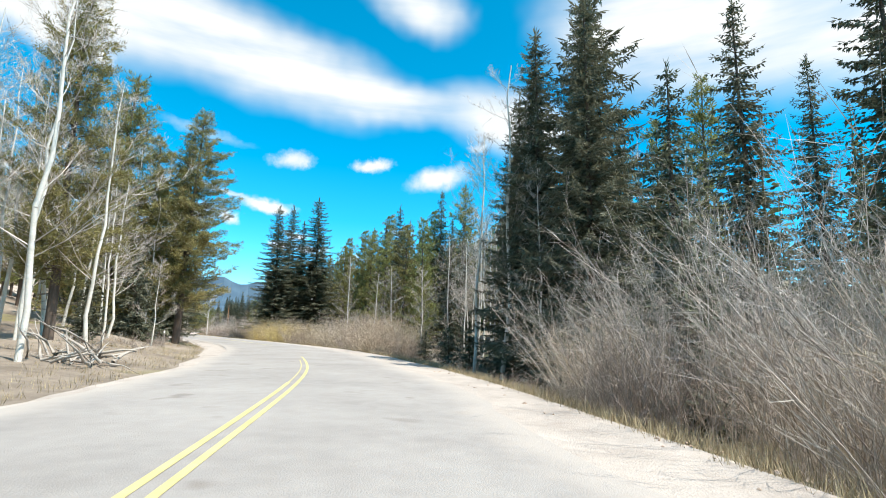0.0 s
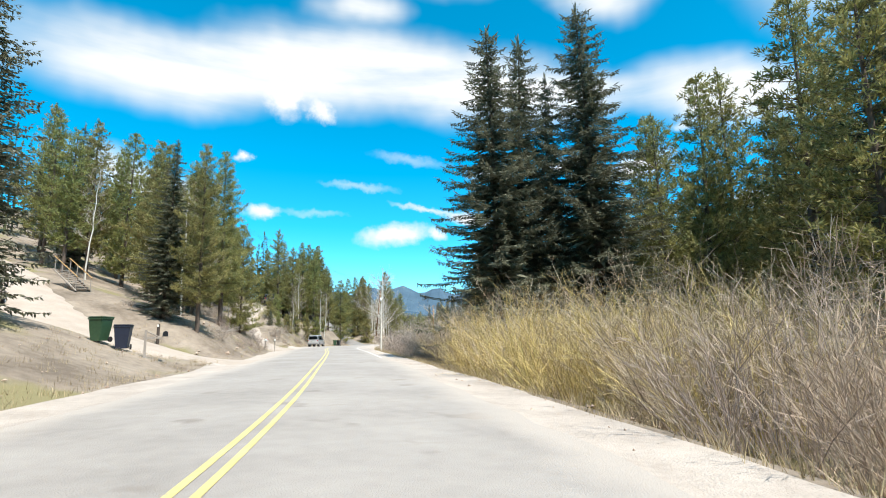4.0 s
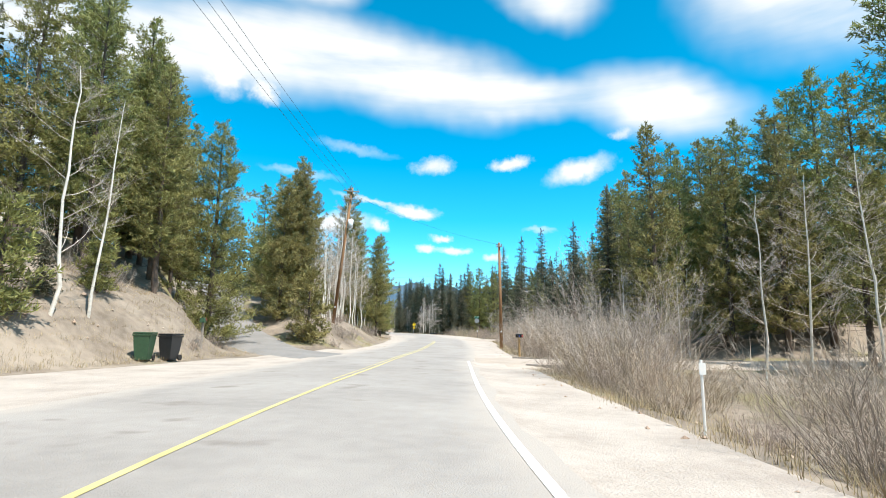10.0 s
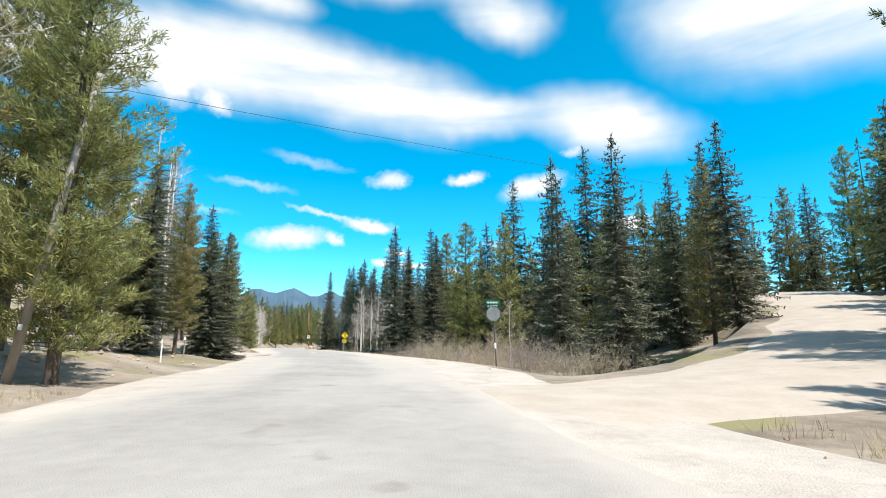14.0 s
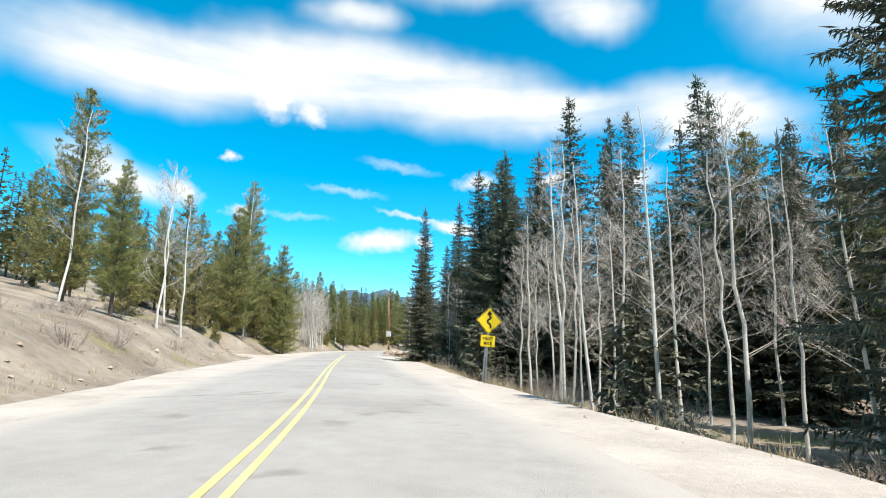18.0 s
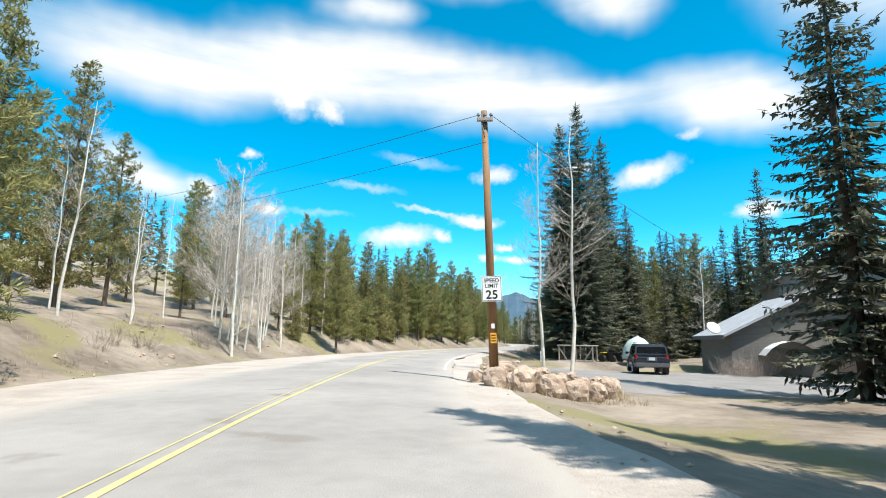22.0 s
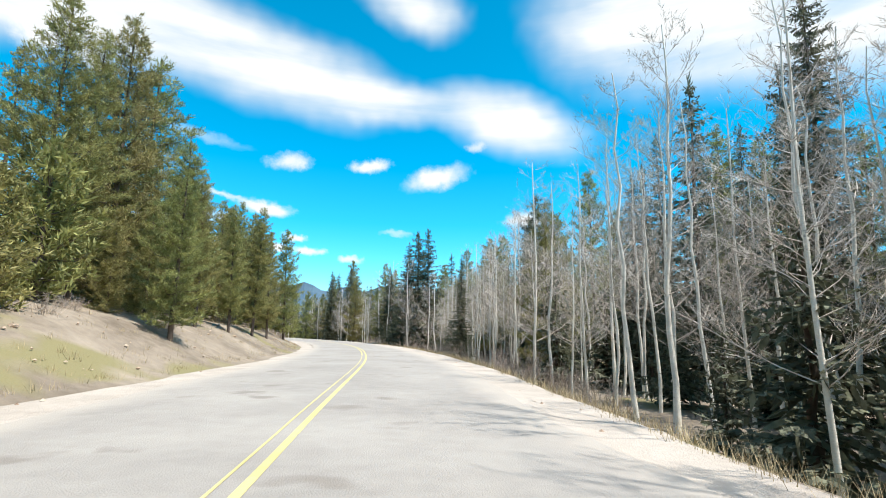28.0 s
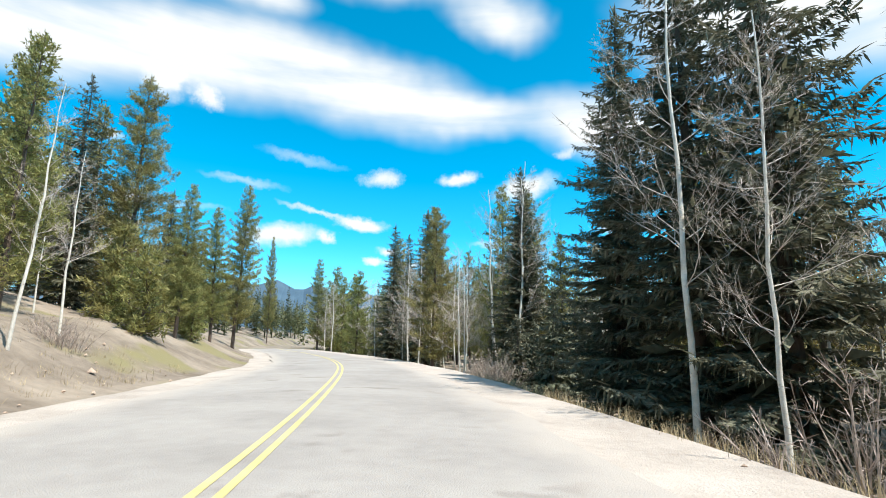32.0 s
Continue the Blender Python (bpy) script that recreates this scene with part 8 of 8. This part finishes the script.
# the turf island between road and yard
ts, tl = np.meshgrid(np.linspace(337.2, 349.0, 40), np.linspace(0, 1, 22), indexing="ij")
near_edge = 4.75 + 0.15 * np.sin(ts * 1.9)
tl = near_edge + tl * (9.2 + 0.3 * np.sin(ts * 1.3) - near_edge)
tx, ty, tz = terrain(ts.ravel(), tl.ravel())
rim = np.minimum(1, np.minimum(np.minimum(ts - 337.2, 349.0 - ts) / 1.2, np.minimum((tl - near_edge) * 3, 9.2 - tl) / 0.9)).clip(0, 1).ravel()
bump = np.array([noise.noise(Vector((q, w, 0.3)) * 0.9) for q, w in zip(ts.ravel(), tl.ravel())])
turf = mesh_ob("turf_island", np.column_stack([tx, ty, tz - 0.05 + rim**0.6 * (0.15 + 0.06 * bump)]), grid_faces(40, 22), SOIL, smooth_faces=True)
tagged(turf, "low stony grass island between road and yard", "grass island", kind="structure")


def snag(s, l, n, size, seed, label, rise=0.9):
    """A heap of bleached dead branches or roots, each one a part."""
    r = random.Random(seed)
    e = empty("deadwood", site(s, l, 0, -0.03), label, "deadwood")
    for _ in range(n):
        a = r.uniform(0, 6.283)
        p = Vector((r.uniform(-0.6, 0.6) * size, r.uniform(-0.6, 0.6) * size, r.uniform(0, 0.2)))
        d = Vector((math.cos(a), math.sin(a), r.uniform(0.05, rise))).normalized()
        pts = [p]
        for _k in range(4):
            d = (d + Vector((r.uniform(-0.35, 0.35), r.uniform(-0.35, 0.35), r.uniform(-0.25, 0.15)))).normalized()
            pts.append(pts[-1] + d * size * r.uniform(0.2, 0.4))
        w = r.uniform(0.012, 0.05) * size
        g = Geo()
        g.tube(pts, [w, w * 0.8, w * 0.6, w * 0.4, w * 0.15], 5)
        o = new("branch", g.mesh("branch", DEADWOOD, True))
        o.parent = e
    return e


snag(369.2, 7.4, 26, 1.5, 5, "bleached uprooted stump with tangled roots")
snag(366.6, 8.4, 20, 1.2, 6, "heap of bleached dead branches")
snag(226, -10.5, 34, 1.5, 7, "heap of grey cut branches on the verge")
snag(55, -8.5, 24, 1.2, 8, "heap of grey dead branches under the trees")
snag(18, -6.6, 30, 1.5, 12, "heap of grey cut branches below the aspens")
snag(333.4, 5.3, 34, 1.0, 13, "bleached stump with spread roots beside a boulder", 0.4)
snag(363, 9.0, 12, 1.0, 9, "scattered dead sticks under the spruces")
snag(228.5, 12.0, 14, 1.3, 10, "bleached branching deadwood among the willows")
snag(100, -8.5, 12, 1.0, 11, "grey dead branches on the cut bank")


def stake(s, l, h, material, label, r=0.035):
    e = empty("marker_post", site(s, l), label, "post")
    part("shaft", rod_bm((0, 0, -0.2), (0, 0, h), r, r, 8), material, e)
    part("cap", box_bm((0.09, 0.012, 0.16), (0, -r - 0.008, h - 0.12)), SIGN_WHITE, e)
    return e


stake(380.3, -6.9, 1.0, RUBBER, "dark roadside marker post", 0.025)
stake(385.5, -6.6, 0.9, SIGN_WHITE, "white roadside delineator post")
stake(146.5, 6.2, 1.0, SIGN_WHITE, "white marker stake at the shoulder edge", 0.02)
stake(349.4, 9.2, 0.75, SIGN_WHITE, "short white-topped stake in the verge")
stake(224.0, -7.8, 1.1, SIGN_WHITE, "white marker post at the lane mouth")
stake(441.2, 7.6, 0.8, SIGN_WHITE, "white marker post at the wood edge")
stake(36, -7.2, 0.9, GREY_WOOD, "grey wooden stake on the verge")
stake(226.8, -7.4, 1.1, GREY_WOOD, "small white notice on a wooden stake")
stake(62, -8.6, 1.3, DARK_WOOD, "dark leaning fence post", 0.07)
stake(91.1, -10.2, 1.2, DARK_WOOD, "short carved dark wooden post", 0.09)


def log_timber(s, l, turn, length, w, label):
    e = tagged(part("edging_timber", box_bm((length, w, w * 0.8), (0, 0, w * 0.3), 0.02), GREY_WOOD), label, "timber")
    e.matrix_basis = site(s, l, turn, 0.02)
    return e


for s, l, turn, ln in ((170.0, 6.8, -20, 1.8), (170.7, 8.6, 10, 1.9), (171.0, 10.4, 5, 1.5), (172.6, 15.5, 14, 3.4), (173.4, 19.0, 14, 3.4), (163.2, 7.2, -15, 2.4), (162.4, 10.5, -8, 3.0)):
    log_timber(s, l, turn, ln, 0.2, "weathered edging timber along the driveway")
log_timber(341, 19.0, 80, 5.0, 0.22, "dark timber kerb along the house bed")


def stairs(m):
    e = empty("wooden_stairs", m, "weathered wooden stairs up the bank", "stairs")
    for k in range(9):
        part("tread", box_bm((1.1, 0.28, 0.045), (0, k * 0.27, 0.18 + k * 0.18), 0.005), GREY_WOOD, e)
    for x in (-0.55, 0.55):
        part("stringer", rod_bm((x, -0.1, 0.0), (x, 2.4, 1.7), 0.06, None, 6), GREY_WOOD, e)
        part("handrail", rod_bm((x, -0.1, 1.0), (x, 2.4, 2.65), 0.04, None, 6), NEW_WOOD, e)
        for k in range(4):
            part("baluster", rod_bm((x, k * 0.75, 0.1 + k * 0.5), (x, k * 0.75, 1.05 + k * 0.5), 0.03, None, 6), GREY_WOOD, e)
    return e


stairs(site(97, -17.2, 60))


# ---- tufts, pebbles and litter along the verge ----
def tufts(name, bands, material, label, seed, lift=0.0):
    """Dry grass blades gathered in tufts: count, s0, s1, nearest and farthest distance past the gravel edge, side, height."""
    r = np.random.RandomState(seed)
    V, F = [], []
    n = 0
    for count, s0, s1, d0, d1, side, h in bands:
        s = r.uniform(s0, s1, count)
        dd = d0 + (d1 - d0) * r.uniform(0, 1, count) ** 1.6
        l = side * ((EDGE_R(s) if side > 0 else EDGE_L(s)) + dd)
        x, y, z = terrain(s, l)
        z = z + lift
        for _ in range(11):
            a = r.uniform(0, 6.283, count)
            hh = h * r.uniform(0.3, 1.1, count)
            lean = r.uniform(0.1, 1.1, count) * hh
            bx, by = x + r.normal(0, 0.10, count), y + r.normal(0, 0.10, count)
            wx, wy = -np.sin(a) * 0.005, np.cos(a) * 0.005
            tri = np.stack([np.column_stack([bx - wx, by - wy, z - 0.02]), np.column_stack([bx + wx, by + wy, z - 0.02]), np.column_stack([bx + np.cos(a) * lean, by + np.sin(a) * lean, z + hh])], 1)
            V.append(tri.reshape(-1, 3))
            F.append(np.arange(n, n + 3 * count).reshape(-1, 3))
            n += 3 * count
    o = mesh_ob(name, np.concatenate(V), [tuple(f) for f in np.concatenate(F).tolist()], material)
    return tagged(o, label, "grass", kind="stuff")


tufts("verge_grass", ((2600, 0, 160, 0.1, 4, 1, 0.32), (480, 174, 204, 0.1, 4, 1, 0.3), (1300, 224, 310, 0.1, 4, 1, 0.3), (260, 345, 385, 0.3, 3, 1, 0.2), (1600, 385, 470, 0.0, 3, 1, 0.32), (1500, 0, 90, 0.3, 6, -1, 0.22), (1800, 84, 210, 0.6, 9, -1, 0.22), (2200, 122, 166, 0.3, 9, -1, 0.24), (2600, 245, 470, 0.6, 7, -1, 0.22), (700, 324, 331, 0.2, 4, 1, 0.24), (300, 346, 356, 0.2, 4, 1, 0.2), (900, 0, 34, 0.0, 3, 1, 0.3)), GRASS_DRY, "tufts of dry straw-coloured grass along the verge", 8)


tufts("verge_turf", ((900, 337, 348.5, 0.1, 4.2, 1, 0.2), (900, 325.3, 331.5, 0.2, 3.4, 1, 0.42), (500, 330, 338, 0.4, 3.6, 1, 0.24)), GRASS_MIXED, "short olive and straw grass on the verge mound", 18)
tufts("bed_grass", ((420, 326.2, 328.6, 0.7, 3.0, 1, 0.26),), GRASS_MIXED, "dry olive grass on the stone-edged bed", 19, 0.28)


def pebbles(name, bands, label, seed):
    r = np.random.RandomState(seed)
    base = np.array([(1, 0, 0), (-1, 0, 0), (0, 1, 0), (0, -1, 0), (0, 0, 0.8), (0, 0, -0.4)], float)
    tri = np.array([(0, 2, 4), (2, 1, 4), (1, 3, 4), (3, 0, 4), (2, 0, 5), (1, 2, 5), (3, 1, 5), (0, 3, 5)])
    V, F, n = [], [], 0
    for count, s0, s1, d0, d1, side, size in bands:
        s = r.uniform(s0, s1, count)
        l = side * ((EDGE_R(s) if side > 0 else EDGE_L(s)) + r.uniform(d0, d1, count))
        x, y, z = terrain(s, l)
        for i in range(count):
            k = size * r.uniform(0.4, 1.5)
            V.append(base * k * r.uniform(0.6, 1.3, (1, 3)) + r.normal(0, k * 0.12, (6, 3)) + (x[i], y[i], z[i] + 0.05))
            F.append(tri + n)
            n += 6
    o = mesh_ob(name, np.concatenate(V), [tuple(f) for f in np.concatenate(F).tolist()], ROCK)
    return tagged(o, label, "stones", kind="stuff")


pebbles("loose_stones", ((500, 0, 170, -0.9, 1.2, 1, 0.035), (500, 172, 470, -0.9, 1.2, 1, 0.035), (900, 60, 470, 0.0, 5.0, -1, 0.05), (160, 90, 470, 1.0, 5.0, -1, 0.12)), "scattered loose stones on shoulders and banks", 9)

# the prototypes leave the scene, their copies stay
for root in PARK:
    for o in (*root.children_recursive, root):
        bpy.data.objects.remove(o)
